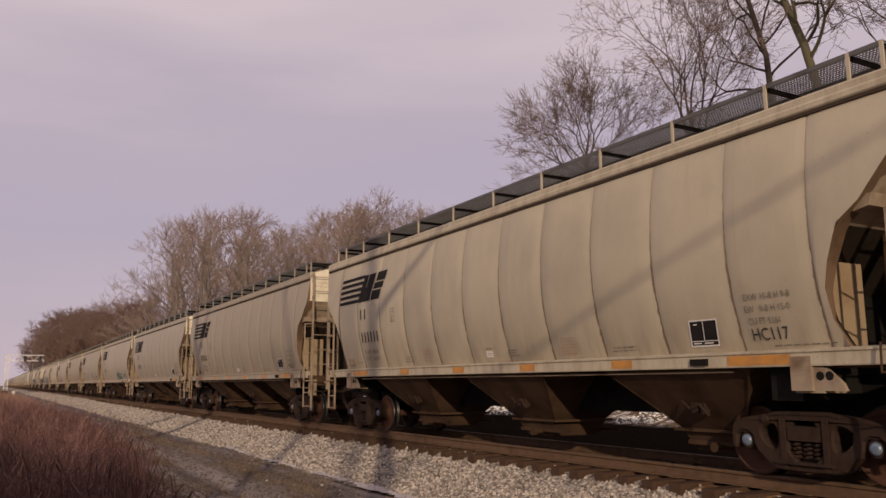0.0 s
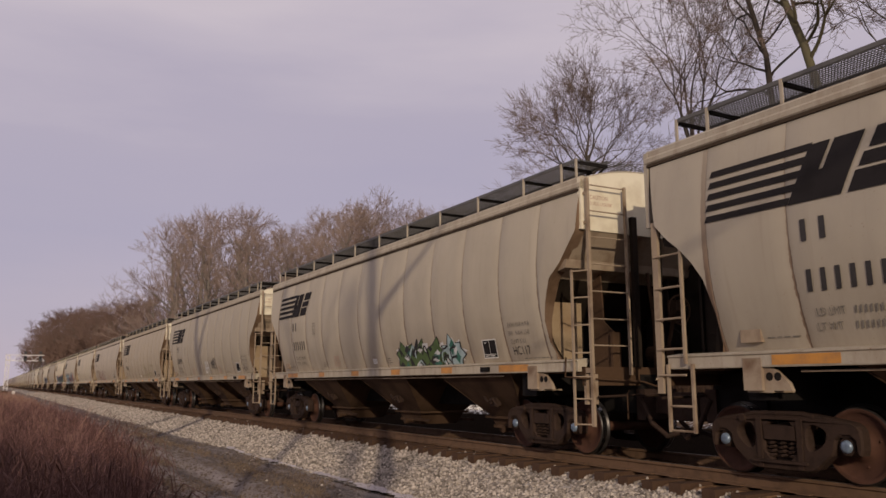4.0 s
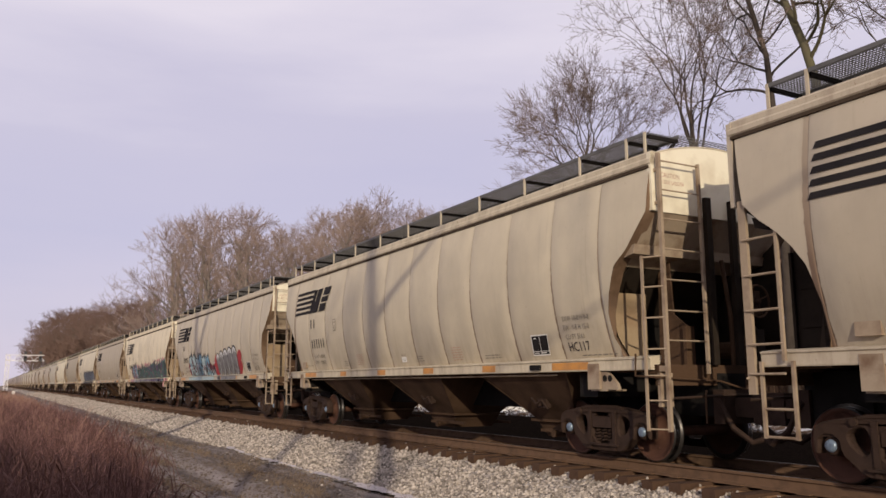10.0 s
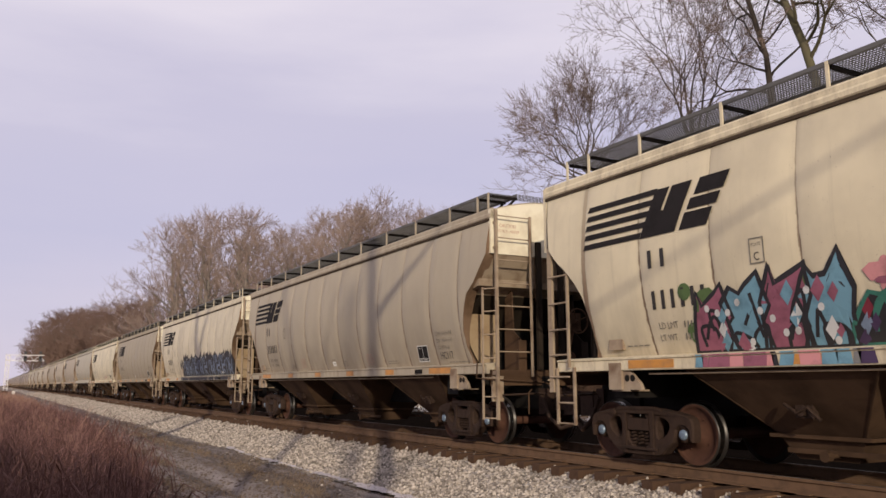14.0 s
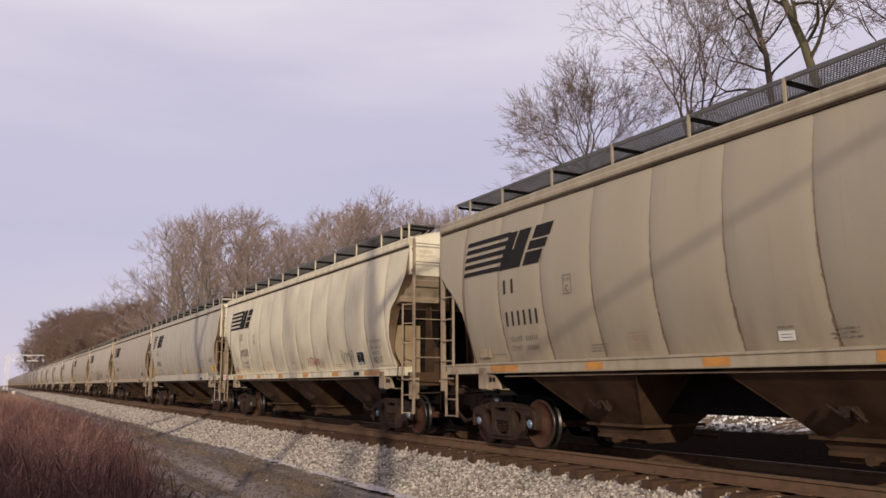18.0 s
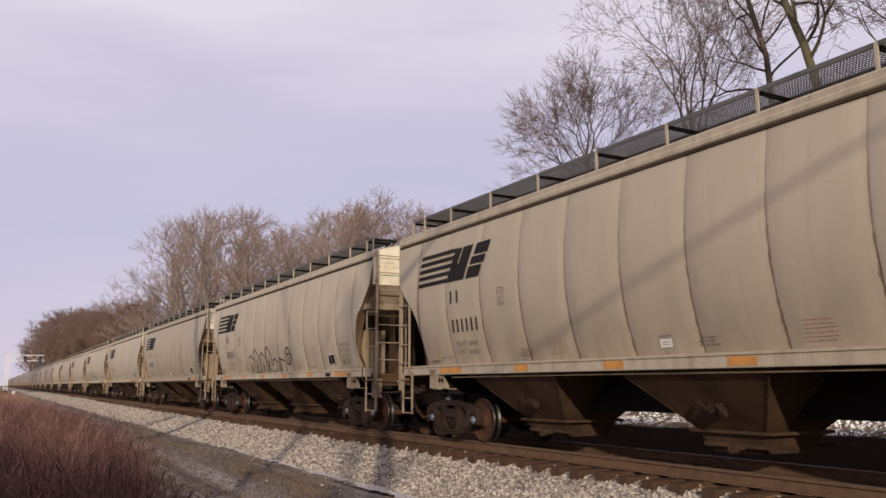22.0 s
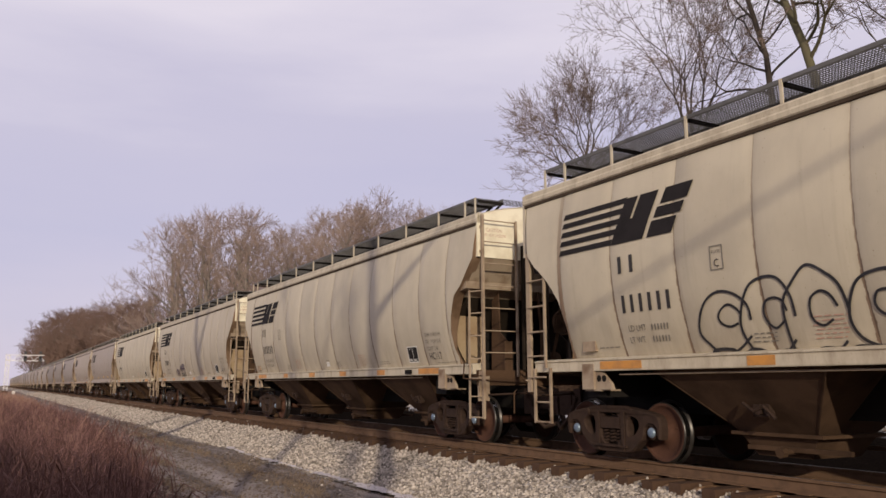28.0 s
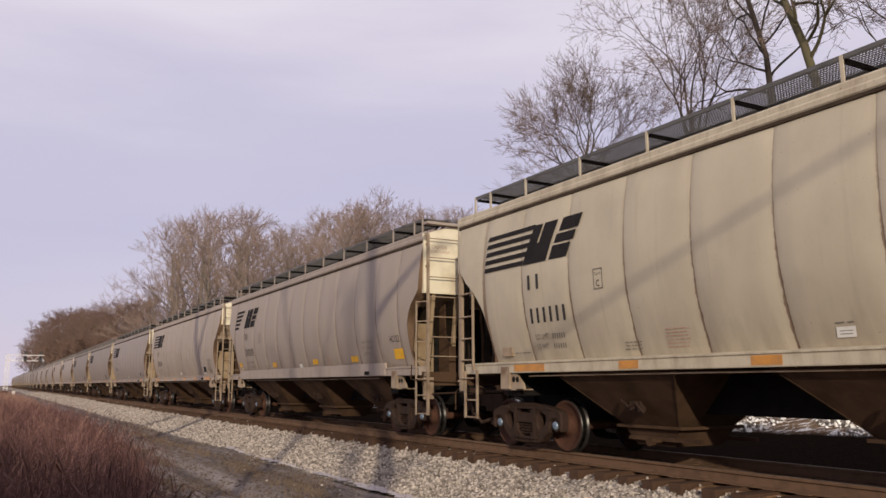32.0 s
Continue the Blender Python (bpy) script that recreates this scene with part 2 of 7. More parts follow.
# ---- mesh building ----
class Geo:
    """Gathers vertices and faces of one mesh."""

    def __init__(self):
        self.v, self.f, self.m = [], [], []

    def add(self, verts, faces, mi=0):
        o = len(self.v)
        self.v.extend(verts)
        self.f.extend([tuple(i + o for i in f) for f in faces])
        self.m.extend([mi] * len(faces))
        return self

    def box(self, x0, x1, y0, y1, z0, z1, mi=0):
        return self.add([(x0, y0, z0), (x1, y0, z0), (x1, y1, z0), (x0, y1, z0), (x0, y0, z1), (x1, y0, z1), (x1, y1, z1), (x0, y1, z1)],
                        [(0, 3, 2, 1), (4, 5, 6, 7), (0, 1, 5, 4), (1, 2, 6, 5), (2, 3, 7, 6), (3, 0, 4, 7)], mi)

    def hexa(self, p, mi=0):
        """Eight corners: four below, four above, both counter-clockwise."""
        return self.add(list(p), [(0, 3, 2, 1), (4, 5, 6, 7), (0, 1, 5, 4), (1, 2, 6, 5), (2, 3, 7, 6), (3, 0, 4, 7)], mi)

    def extrude(self, poly, axis, a, b, mi=0):
        """A polygon of (p, q) drawn out along an axis from a to b. x: (y, z); y: (x, z); z: (x, y)."""
        put = {"x": lambda p, q, s: (s, p, q), "y": lambda p, q, s: (p, s, q), "z": lambda p, q, s: (p, q, s)}[axis]
        n = len(poly)
        verts = [put(p, q, a) for p, q in poly] + [put(p, q, b) for p, q in poly]
        faces = [tuple(range(n)), tuple(range(2 * n - 1, n - 1, -1))] + [(i, i + n, (i + 1) % n + n, (i + 1) % n) for i in range(n)]
        return self.add(verts, faces, mi)

    def tube(self, path, radii, n=6, mi=0, caps=True):
        if not isinstance(radii, (list, tuple)):
            radii = [radii] * len(path)
        path = [Vector(p) for p in path]
        verts, faces = [], []
        ref = Vector((0.31, 0.2, 0.93))
        for i, p in enumerate(path):
            d = (path[min(i + 1, len(path) - 1)] - path[max(i - 1, 0)]).normalized()
            a = d.cross(ref)
            if a.length < 0.05:
                a = d.cross(Vector((1, 0, 0)))
            a.normalize()
            b = d.cross(a)
            for k in range(n):
                t = 2 * math.pi * k / n
                verts.append(tuple(p + radii[i] * (math.cos(t) * a + math.sin(t) * b)))
        for i in range(len(path) - 1):
            for k in range(n):
                faces.append((i * n + k, i * n + (k + 1) % n, (i + 1) * n + (k + 1) % n, (i + 1) * n + k))
        if caps:
            faces += [tuple(range(n - 1, -1, -1)), tuple(range((len(path) - 1) * n, len(path) * n))]
        return self.add(verts, faces, mi)

    def lathe(self, prof, n, y0=0.0, c=(0, 0), mi=0, smooth=None):
        """A profile of (radius, y) turned round the y axis."""
        verts, faces = [], []
        for r, y in prof:
            for k in range(n):
                t = 2 * math.pi * k / n
                verts.append((c[0] + r * math.cos(t), y0 + y, c[1] + r * math.sin(t)))
        for i in range(len(prof) - 1):
            for k in range(n):
                faces.append((i * n + k, (i + 1) * n + k, (i + 1) * n + (k + 1) % n, i * n + (k + 1) % n))
        return self.add(verts, faces, mi)

    def mesh(self, name, mats, smooth=False):
        me = bpy.data.meshes.new(name)
        me.from_pydata(self.v, [], self.f)
        for m in mats if isinstance(mats, (list, tuple)) else [mats]:
            me.materials.append(m)
        me.polygons.foreach_set("material_index", self.m)
        if smooth:
            me.polygons.foreach_set("use_smooth", [True] * len(self.f))
        me.update()
        return me


def part(name, geo, material, parent, label="", at=None, smooth=False):
    """Links a Geo (or a ready mesh) as one mesh object under a thing or a part."""
    me = geo.mesh(name, material, smooth) if isinstance(geo, Geo) else geo
    ob = new(name, me)
    ob.parent = parent
    if at is not None:
        ob.matrix_basis = at if isinstance(at, Matrix) else Matrix.Translation(at)
    return tagged(ob, label) if label else ob


def thing(name, label, category, group="", kind=""):
    ob = new(name)
    ob.empty_display_size = 0.3
    return tagged(ob, label, category, group, kind)


from mathutils.geometry import tessellate_polygon
# ---- covered hopper car: x along the track, forward to +x, z = 0 on the rail head; the side at -y faces the path ----
SEAM = 1.35
SEAM_OFF = 0.07                                     # the seams sit a little forward of the middle
PANEL_X = [SEAM * k + SEAM_OFF for k in range(-4, 5)]
LAST_SEAM = {1: 7.38, -1: 7.26}                     # the outermost panels are narrower
CUT_MID = {q: (4.5 * SEAM + q * SEAM_OFF + LAST_SEAM[q]) / 2 for q in (1, -1)}
CUT_WIDE = {q: (LAST_SEAM[q] - 4.5 * SEAM - q * SEAM_OFF) / SEAM for q in (1, -1)}
EAVE, SILL_TOP, SILL_BOT = 4.43, 1.56, 1.385
FRONT_CUT = [(4.6, 8.47), (3.70, 8.45), (3.19, 8.03), (2.98, 7.74), (2.57, 7.57), (2.27, 7.48), (1.9, 7.49), (1.5, 7.66)]
REAR_CUT = [(4.6, 8.42), (3.44, 8.22), (3.21, 8.00), (3.03, 7.76), (2.75, 7.50), (2.53, 7.37), (2.08, 7.28), (1.8, 7.29), (1.5, 7.33)]


PLAIN_CUT = [(4.6, 8.47), (3.30, 8.45), (3.18, 8.34), (2.95, 8.05), (2.65, 7.86), (2.3, 7.80), (1.9, 7.78), (1.5, 7.80)]


def side_y(z):
    """Half the width of the bulging side at a height."""
    d = z - 3.1
    return 1.626 - (0.085 if d > 0 else 0.13) * d * d


def lean_x(z):
    """How far marks on the inward-curving lower side sit back."""
    return -0.075 * min(0.0, z - 3.0) ** 2


def cut_x(table, z):
    for (za, xa), (zb, xb) in zip(table, table[1:]):
        if zb <= z <= za:
            return xb + (xa - xb) * (z - zb) / (za - zb)
    return table[0][1] if z > table[0][0] else table[-1][1]


Z_STEPS = [SILL_TOP - 0.02, 1.65, 1.75, 1.9, 2.1, 2.27, 2.42, 2.57, 2.8, 2.98, 3.1, 3.19, 3.3, 3.44, 3.7, 4.0, 4.25, EAVE + 0.02]


def side_sheet(x_of, side=-1, cols=(-0.675, -0.666, -0.653, -0.35, 0.0, 0.35, 0.653, 0.666, 0.675), groove=(0.007, 0.004, 0.0, -0.002, -0.003, -0.002, 0.0, 0.004, 0.007)):
    """A curved side panel. x_of(u, z) gives x for a column."""
    g = Geo()
    n = len(cols)
    for z in Z_STEPS:
        for u, d in zip(cols, groove):
            g.v.append((x_of(u, z), side * (side_y(z) - d), z))
    for r in range(len(Z_STEPS) - 1):
        for c in range(n - 1):
            a, b = r * n + c, r * n + c + 1
            f = (a, b, b + n, a + n)
            if len({tuple(round(k, 4) for k in g.v[i]) for i in f}) < 4 and abs(g.v[a][0] - g.v[b][0]) < 1e-3 and abs(g.v[a + n][0] - g.v[b + n][0]) < 1e-3:
                continue
            g.f.append(f if side < 0 else f[::-1])
            g.m.append(0)
    return g


ME_PANEL = side_sheet(lambda u, z: u).mesh("side_panel", M_PAINT, True)
ME_PANEL_F = side_sheet(lambda u, z: u, 1).mesh("side_panel_far", M_PAINT, True)


def corner_sheet(table, sgn, side):
    """From the last seam to the cut edge, about x = 8 at that end."""
    x0 = LAST_SEAM[sgn] - 8.0

    def x_of(u, z):
        x1 = max(cut_x(table, z) - 8.0, x0 + 0.002)
        return sgn * (x0 + (x1 - x0) * (u + 0.675) / SEAM)
    cols = (-0.675, -0.62, -0.3, 0.1, 0.4, 0.675)
    g = side_sheet(x_of, side, cols, (0.010, 0.0, -0.002, -0.002, 0.0, 0.0))
    if sgn < 0:
        g.f = [f[::-1] for f in g.f]
    return g


def clipped_sheet(table, sgn, side):
    g = side_sheet(lambda u, z: sgn * min(u, (cut_x(table, z) - CUT_MID[sgn]) / CUT_WIDE[sgn]), side)
    if sgn < 0:
        g.f = [f[::-1] for f in g.f]
    return g


ME_CORNER = {(s, side): corner_sheet(FRONT_CUT if s > 0 else REAR_CUT, s, side).mesh("corner_panel", M_PAINT, True) for s in (1, -1) for side in (-1, 1)}
ME_CORNER_PLAIN = {side: corner_sheet(PLAIN_CUT, 1, side).mesh("corner_panel", M_PAINT, True) for side in (-1, 1)}
ME_CLIP = {(s, side): clipped_sheet(FRONT_CUT if s > 0 else REAR_CUT, s, side).mesh("cut_panel", M_PAINT, True) for s in (1, -1) for side in (-1, 1)}


def arch(y):
    return 4.60 + 0.27 * (1 - (y / 1.45) ** 2)


def roof_geo():
    g = Geo()
    ys = [-1.45 + 2.9 * k / 14 for k in range(15)]
    g.extrude([(y, arch(y)) for y in ys] + [(y, arch(y) - 0.02) for y in reversed(ys)], "x", -8.43, 8.46)
    return g


def fascia_geo(side):
    """The eave rail: a box with a small lip above the side sheet."""
    g = Geo()
    prof = [(1.455, 4.41), (1.50, 4.42), (1.515, 4.44), (1.515, 4.50), (1.49, 4.53), (1.49, 4.60), (1.465, 4.63), (1.40, 4.625), (1.40, 4.43)]
    g.extrude([(side * y, z) for y, z in prof], "x", -8.46, 8.5)
    return g


def under_eave_geo(side):
    g = Geo()
    g.extrude([(side * 1.47, 4.412), (side * 1.513, 4.412), (side * 1.514, 4.368), (side * 1.47, 4.36)], "x", -8.43, 8.46)
    return g


def sill_geo(side):
    g = Geo()
    prof = [(1.40, 1.385), (1.53, 1.385), (1.535, 1.40), (1.535, 1.535), (1.555, 1.55), (1.555, 1.57), (1.50, 1.58), (1.33, 1.60), (1.31, 1.56)]
    g.extrude([(side * y, z) for y, z in prof], "x", -8.15, 8.35)
    return g


def grating_geo(x0, x1, y0, y1, z, bar=0.1, cross=0.075):
    """Open steel tread: bearing bars along the board and cross bars, in a rim."""
    g = Geo()
    for k in range(int((y1 - y0) / bar) + 1):
        y = min(y0 + k * bar, y1)
        g.box(x0, x1, y - 0.0035, y + 0.0035, z - 0.014, z)
    n = int((x1 - x0) / cross)
    for k in range(n + 1):
        x = x0 + (x1 - x0) * k / n
        g.box(x - 0.0042, x + 0.0042, y0, y1, z - 0.011, z - 0.003)
    g.box(x0, x1, y0 - 0.02, y0, z - 0.05, z + 0.006)
    g.box(x0, x1, y1, y1 + 0.02, z - 0.05, z + 0.006)
    return g


POST_X = [-7.84, -7.27, -6.06, -4.47, -2.87, -1.24, 0.35, 1.96, 3.58, 5.18, 6.80, 7.95, 8.36]


def post_geo(side):
    g = Geo()
    y0, y1 = sorted((side * 1.47, side * 1.445))
    g.box(-0.021, 0.021, y0, y1, 4.60, 4.955)
    return g


def arm_geo(side):
    """Dark bracket that carries the walkway from the post inwards."""
    ya, yb = sorted((side * 1.40, side * 0.78))
    g = Geo().box(-0.025, 0.025, ya, yb, 4.875, 4.925)
    return g.extrude([(side * 0.80, 4.88), (side * 0.86, 4.88), (side * 0.98, 4.76), (side * 0.94, 4.74)], "x", -0.02, 0.02)


def end_sheet_geo(s, deep=False):
    """Upper end plate with an arched top and a folded rim at its corners."""
    g = Geo()
    ys = [-1.45 + 2.9 * k / 14 for k in range(15)]
    zb = 3.22 if deep else 3.72 if s > 0 else 3.46
    x = 8.44 * s
    g.extrude([(-1.45, zb), (1.45, zb)] + [(y, arch(y)) for y in reversed(ys)], "x", x - 0.012, x + 0.012)
    for sy in (-1, 1):
        a, b = sorted((sy * 1.50, sy * 1.43))
        g.box(min(x - 0.02 * s, x + 0.06 * s), max(x - 0.02 * s, x + 0.06 * s), a, b, zb, 4.6)
    return g


def slope_sheet_geo(s):
    """The sloping end of the body, from the end plate down to the hoppers."""
    g = Geo()
    zt = 3.72 if s > 0 else 3.46
    prof = [(8.43, zt), (8.05, 3.2), (7.70, 2.98), (5.9, 1.42)]
    prof = [(s * x, z) for x, z in prof]
    back = [(x - s * 0.03, z + 0.03) for x, z in reversed(prof)]
    g.extrude(prof[:3] + back[1:], "y", -1.46, 1.46)
    g.extrude([prof[2], prof[3], back[0], back[1]], "y", -1.26, 1.26, 1)
    # stiffening lip across the slope
    g.extrude([(s * 8.10, 3.12), (s * 8.14, 3.26), (s * 8.02, 3.24), (s * 7.9, 3.08)], "y", -1.55, 1.55)
    return g


def gusset_geo(s, y):
    g = Geo()
    if s > 0:
        g.extrude([(7.62, 1.42), (8.22, 1.42), (8.22, 2.05), (7.95, 2.25), (7.9, 3.12), (7.66, 2.93)], "y", y - 0.015, y + 0.015)
        g.box(8.2, 8.26, y - 0.09, y + 0.09, 1.42, 2.05)
    else:
        g.extrude([(-7.3, 1.42), (-8.28, 1.42), (-8.28, 2.85), (-8.20, 3.2), (-8.05, 3.22), (-7.66, 2.93), (-7.3, 2.6)], "y", y - 0.015, y + 0.015)
        g.box(-8.31, -8.27, y - 0.06, y + 0.06, 1.42, 2.9)
        for z in (1.9, 2.4):
            g.box(-8.2, -7.5, y - 0.04, y + 0.04, z, z + 0.05)
    return g


def inner_wing_geo(s, side):
    """Curved plate seen inside the side cut-out, carrying the side on to the slope."""
    g = Geo()
    pts = [(7.5, 3.0), (7.35, 2.75), (7.25, 2.4), (7.25, 2.0), (7.35, 1.6), (7.4, 1.45)]
    n = len(pts)
    for y in (1.5, 1.34):
        for x, z in pts:
            g.v.append((s * (x + (0.14 if y < 1.4 else 0.06)), side * min(y, side_y(z) - 0.02), z))
    for k in range(n - 1):
        g.f.append((k, k + 1, n + k + 1, n + k))
        g.m.append(0)
    return g


def cut_flange_geo(s, side, plain=False):
    """Turned-in edge of the side sheets along the end cut-outs."""
    table = PLAIN_CUT if plain and s > 0 else FRONT_CUT if s > 0 else REAR_CUT
    zs = [1.58 + 0.11 * k for k in range(26)]
    g = Geo()
    for z in zs:
        x = s * cut_x(table, z)
        for y, d in ((side_y(z) - 0.004, 0.0), (side_y(z) - 0.09, 0.004), (1.38, 0.012)):
            g.v.append((x - s * d, side * y, z))
    for k in range(len(zs) - 1):
        for j in range(2):
            a = 3 * k + j
            g.f.append((a, a + 1, a + 4, a + 3))
            g.m.append(0)
    return g


def platform_geo(s):
    """End sill, deck strips and the folded corner of the frame."""
    g = Geo()
    a, b = sorted((s * 8.18, s * 8.42))
    g.box(a, b, -1.46, 1.46, 1.33, 1.46)
    g.box(min(s * 7.3, s * 8.2), max(s * 7.3, s * 8.2), -1.38, -1.15, 1.36, 1.42)
    g.box(min(s * 7.3, s * 8.2), max(s * 7.3, s * 8.2), 1.15, 1.38, 1.36, 1.42)
    g.box(min(s * 8.36, s * 8.44), max(s * 8.36, s * 8.44), -1.46, 1.46, 1.16, 1.46)
    return g


def bracket_geo(s):
    """Jacking pad under the sill near the bolster, with two holes in its tail."""
    g = Geo()
    g.box(-0.30, -0.02, -1.545, -1.30, 1.10, 1.50)
    g.extrude([(-0.02, 1.38), (0.14, 1.36), (0.33, 1.19), (0.37, 1.10), (-0.02, 1.10)], "y", -1.50, -1.44)
    for x in (0.06, 0.18):
        g.lathe([(0.0, -1.506), (0.045, -1.506), (0.055, -1.502)], 8, 0.0, (x, 1.27), 1)
    g.box(-0.28, 0.10, -1.5, -1.1, 1.075, 1.10)
    return g


def hopper_geo():
    """A tapering hopper below the sill: top open into the body, outlet at the foot."""
    g = Geo()
    t, b = 1.42, 0.60
    return g.hexa([(-b, -0.60, 0.53), (b, -0.60, 0.53), (b, 0.60, 0.53), (-b, 0.60, 0.53), (-t, -1.47, 1.42), (t, -1.47, 1.42), (t, 1.47, 1.42), (-t, 1.47, 1.42)])


def hopper_rib_geo(sx):
    t, b = 1.42, 0.60
    return Geo().hexa([(sx * b - 0.012, -0.61, 0.53), (sx * b + 0.012, -0.61, 0.53), (sx * b + 0.012, -0.59, 0.53), (sx * b - 0.012, -0.59, 0.53),
                       (sx * t - 0.012, -1.48, 1.40), (sx * t + 0.012, -1.48, 1.40), (sx * t + 0.012, -1.46, 1.40), (sx * t - 0.012, -1.46, 1.40)])


def gate_geo():
    """Outlet gate: a flanged frame, rack rails and a lower trough."""
    g = Geo()
    g.box(-0.72, 0.72, -0.68, 0.68, 0.49, 0.535)
    g.hexa([(-0.42, -0.50, 0.22), (0.42, -0.50, 0.22), (0.42, 0.50, 0.22), (-0.42, 0.50, 0.22),
            (-0.60, -0.60, 0.49), (0.60, -0.60, 0.49), (0.60, 0.60, 0.49), (-0.60, 0.60, 0.49)])
    g.box(-0.5, 1.05, -0.62, -0.56, 0.30, 0.36)
    g.box(-0.5, 1.05, 0.56, 0.62, 0.30, 0.36)
    g.tube([(0.2, -0.82, 0.30), (0.2, 0.82, 0.30)], 0.03, 8)
    g.lathe([(0.0, -0.09), (0.07, -0.09), (0.07, 0.0), (0.0, 0.0)], 8, -0.76, (0.2, 0.30))
    return g


def lever_geo():
    """Gate crank with its bracket on the hopper's face."""
    g = Geo()
    g.box(-0.05, 0.20, -1.0, -0.88, 0.76, 0.92)
    g.tube([(-0.16, -1.06, 0.93), (0.02, -1.08, 0.83), (0.18, -1.07, 0.89), (0.34, -1.05, 0.74)], 0.024, 6)
    g.tube([(0.06, -1.0, 0.91), (0.26, -1.06, 0.76)], 0.02, 6)
    g.lathe([(0.0, -0.12), (0.06, -0.12), (0.06, 0.06), (0.0, 0.06)], 8, -0.95, (0.08, 0.84))
    return g


# --- truck ---
WB = 0.889            # half the wheelbase
R_WHEEL = 0.457


def wheelset_geo():
    g = Geo()
    for side in (-1, 1):
        y = side * 0.79
        face = [(0.0, 0.10), (0.12, 0.10), (0.145, 0.075), (0.17, 0.03), (0.22, 0.0), (0.30, 0.004), (0.36, 0.03), (0.385, 0.045), (0.39, 0.055), (0.435, 0.055)]
        g.lathe([(r, side * d) for r, d in face], 32, y, (0, 0), 0)
        g.lathe([(0.435, side * 0.055), (0.448, side * 0.048), (0.453, side * 0.03)], 32, y, (0, 0), 2)
        g.lathe([(0.453, side * 0.03), (0.456, -side * 0.02), (0.459, -side * 0.045)], 32, y, (0, 0), 1)
        g.lathe([(0.459, -side * 0.045), (0.466, -side * 0.065), (0.486, -side * 0.08), (0.488, -side * 0.095), (0.47, -side * 0.11), (0.40, -side * 0.11)], 32, y, (0, 0), 2)
        g.lathe([(0.40, -side * 0.11), (0.36, -side * 0.07), (0.2, -side * 0.03), (0.0, -side * 0.05)], 32, y, (0, 0), 0)
        for k in range(4):
            a = math.pi / 2 * k
            g.box(0.25 * math.cos(a) - 0.012, 0.25 * math.cos(a) + 0.012, y + side * 0.002 - 0.01, y + side * 0.002 + 0.01, 0.25 * math.sin(a) - 0.012, 0.25 * math.sin(a) + 0.012)
    g.lathe([(0.075, -1.02), (0.085, -0.7), (0.08, 0.0), (0.085, 0.7), (0.075, 1.02)], 12, 0, (0, 0), 0)
    return g


def rounded(poly, steps=2):
    """Corners cut round, twice."""
    for _ in range(steps):
        out = []
        for (ax, az), (bx, bz) in zip(poly, poly[1:] + poly[:1]):
            out += [(ax * 0.75 + bx * 0.25, az * 0.75 + bz * 0.25), (ax * 0.25 + bx * 0.75, az * 0.25 + bz * 0.75)]
        poly = out
    return poly


def cast_plate(g, outer, holes, ya, yb, edge=0.03):
    """A plate of (x, z) outline with holes through it; its rims are chamfered towards ya."""
    loops = [outer] + holes
    tris = tessellate_polygon([[Vector((x, z, 0)) for x, z in lp] for lp in loops])
    flat = [p for lp in loops for p in lp]
    n = len(flat)

    def inset(lp):
        m, out = len(lp), []
        area = sum(lp[i][0] * lp[(i + 1) % m][1] - lp[(i + 1) % m][0] * lp[i][1] for i in range(m))
        sg = 1 if area > 0 else -1
        if lp is not outer:
            sg = -sg
        for i in range(m):
            tx, tz = lp[(i + 1) % m][0] - lp[i - 1][0], lp[(i + 1) % m][1] - lp[i - 1][1]
            q = math.hypot(tx, tz) or 1.0
            out.append((lp[i][0] - sg * tz / q * edge * 0.6, lp[i][1] + sg * tx / q * edge * 0.6))
        return out
    front = [p for lp in loops for p in inset(lp)]
    ym = ya + edge * (1 if yb > ya else -1)
    o = len(g.v)
    g.v += [(x, ya, z) for x, z in front] + [(x, ym, z) for x, z in flat] + [(x, yb, z) for x, z in flat]
    for t in tris:
        g.f += [tuple(o + i for i in t), tuple(o + 2 * n + i for i in reversed(t))]
    k = 0
    for lp in loops:
        m = len(lp)
        for i in range(m):
            a, b = k + i, k + (i + 1) % m
            g.f += [(o + a, o + b, o + n + b, o + n + a), (o + n + a, o + n + b, o + 2 * n + b, o + 2 * n + a)]
        k += m
    g.m += [0] * (len(g.f) - len(g.m))


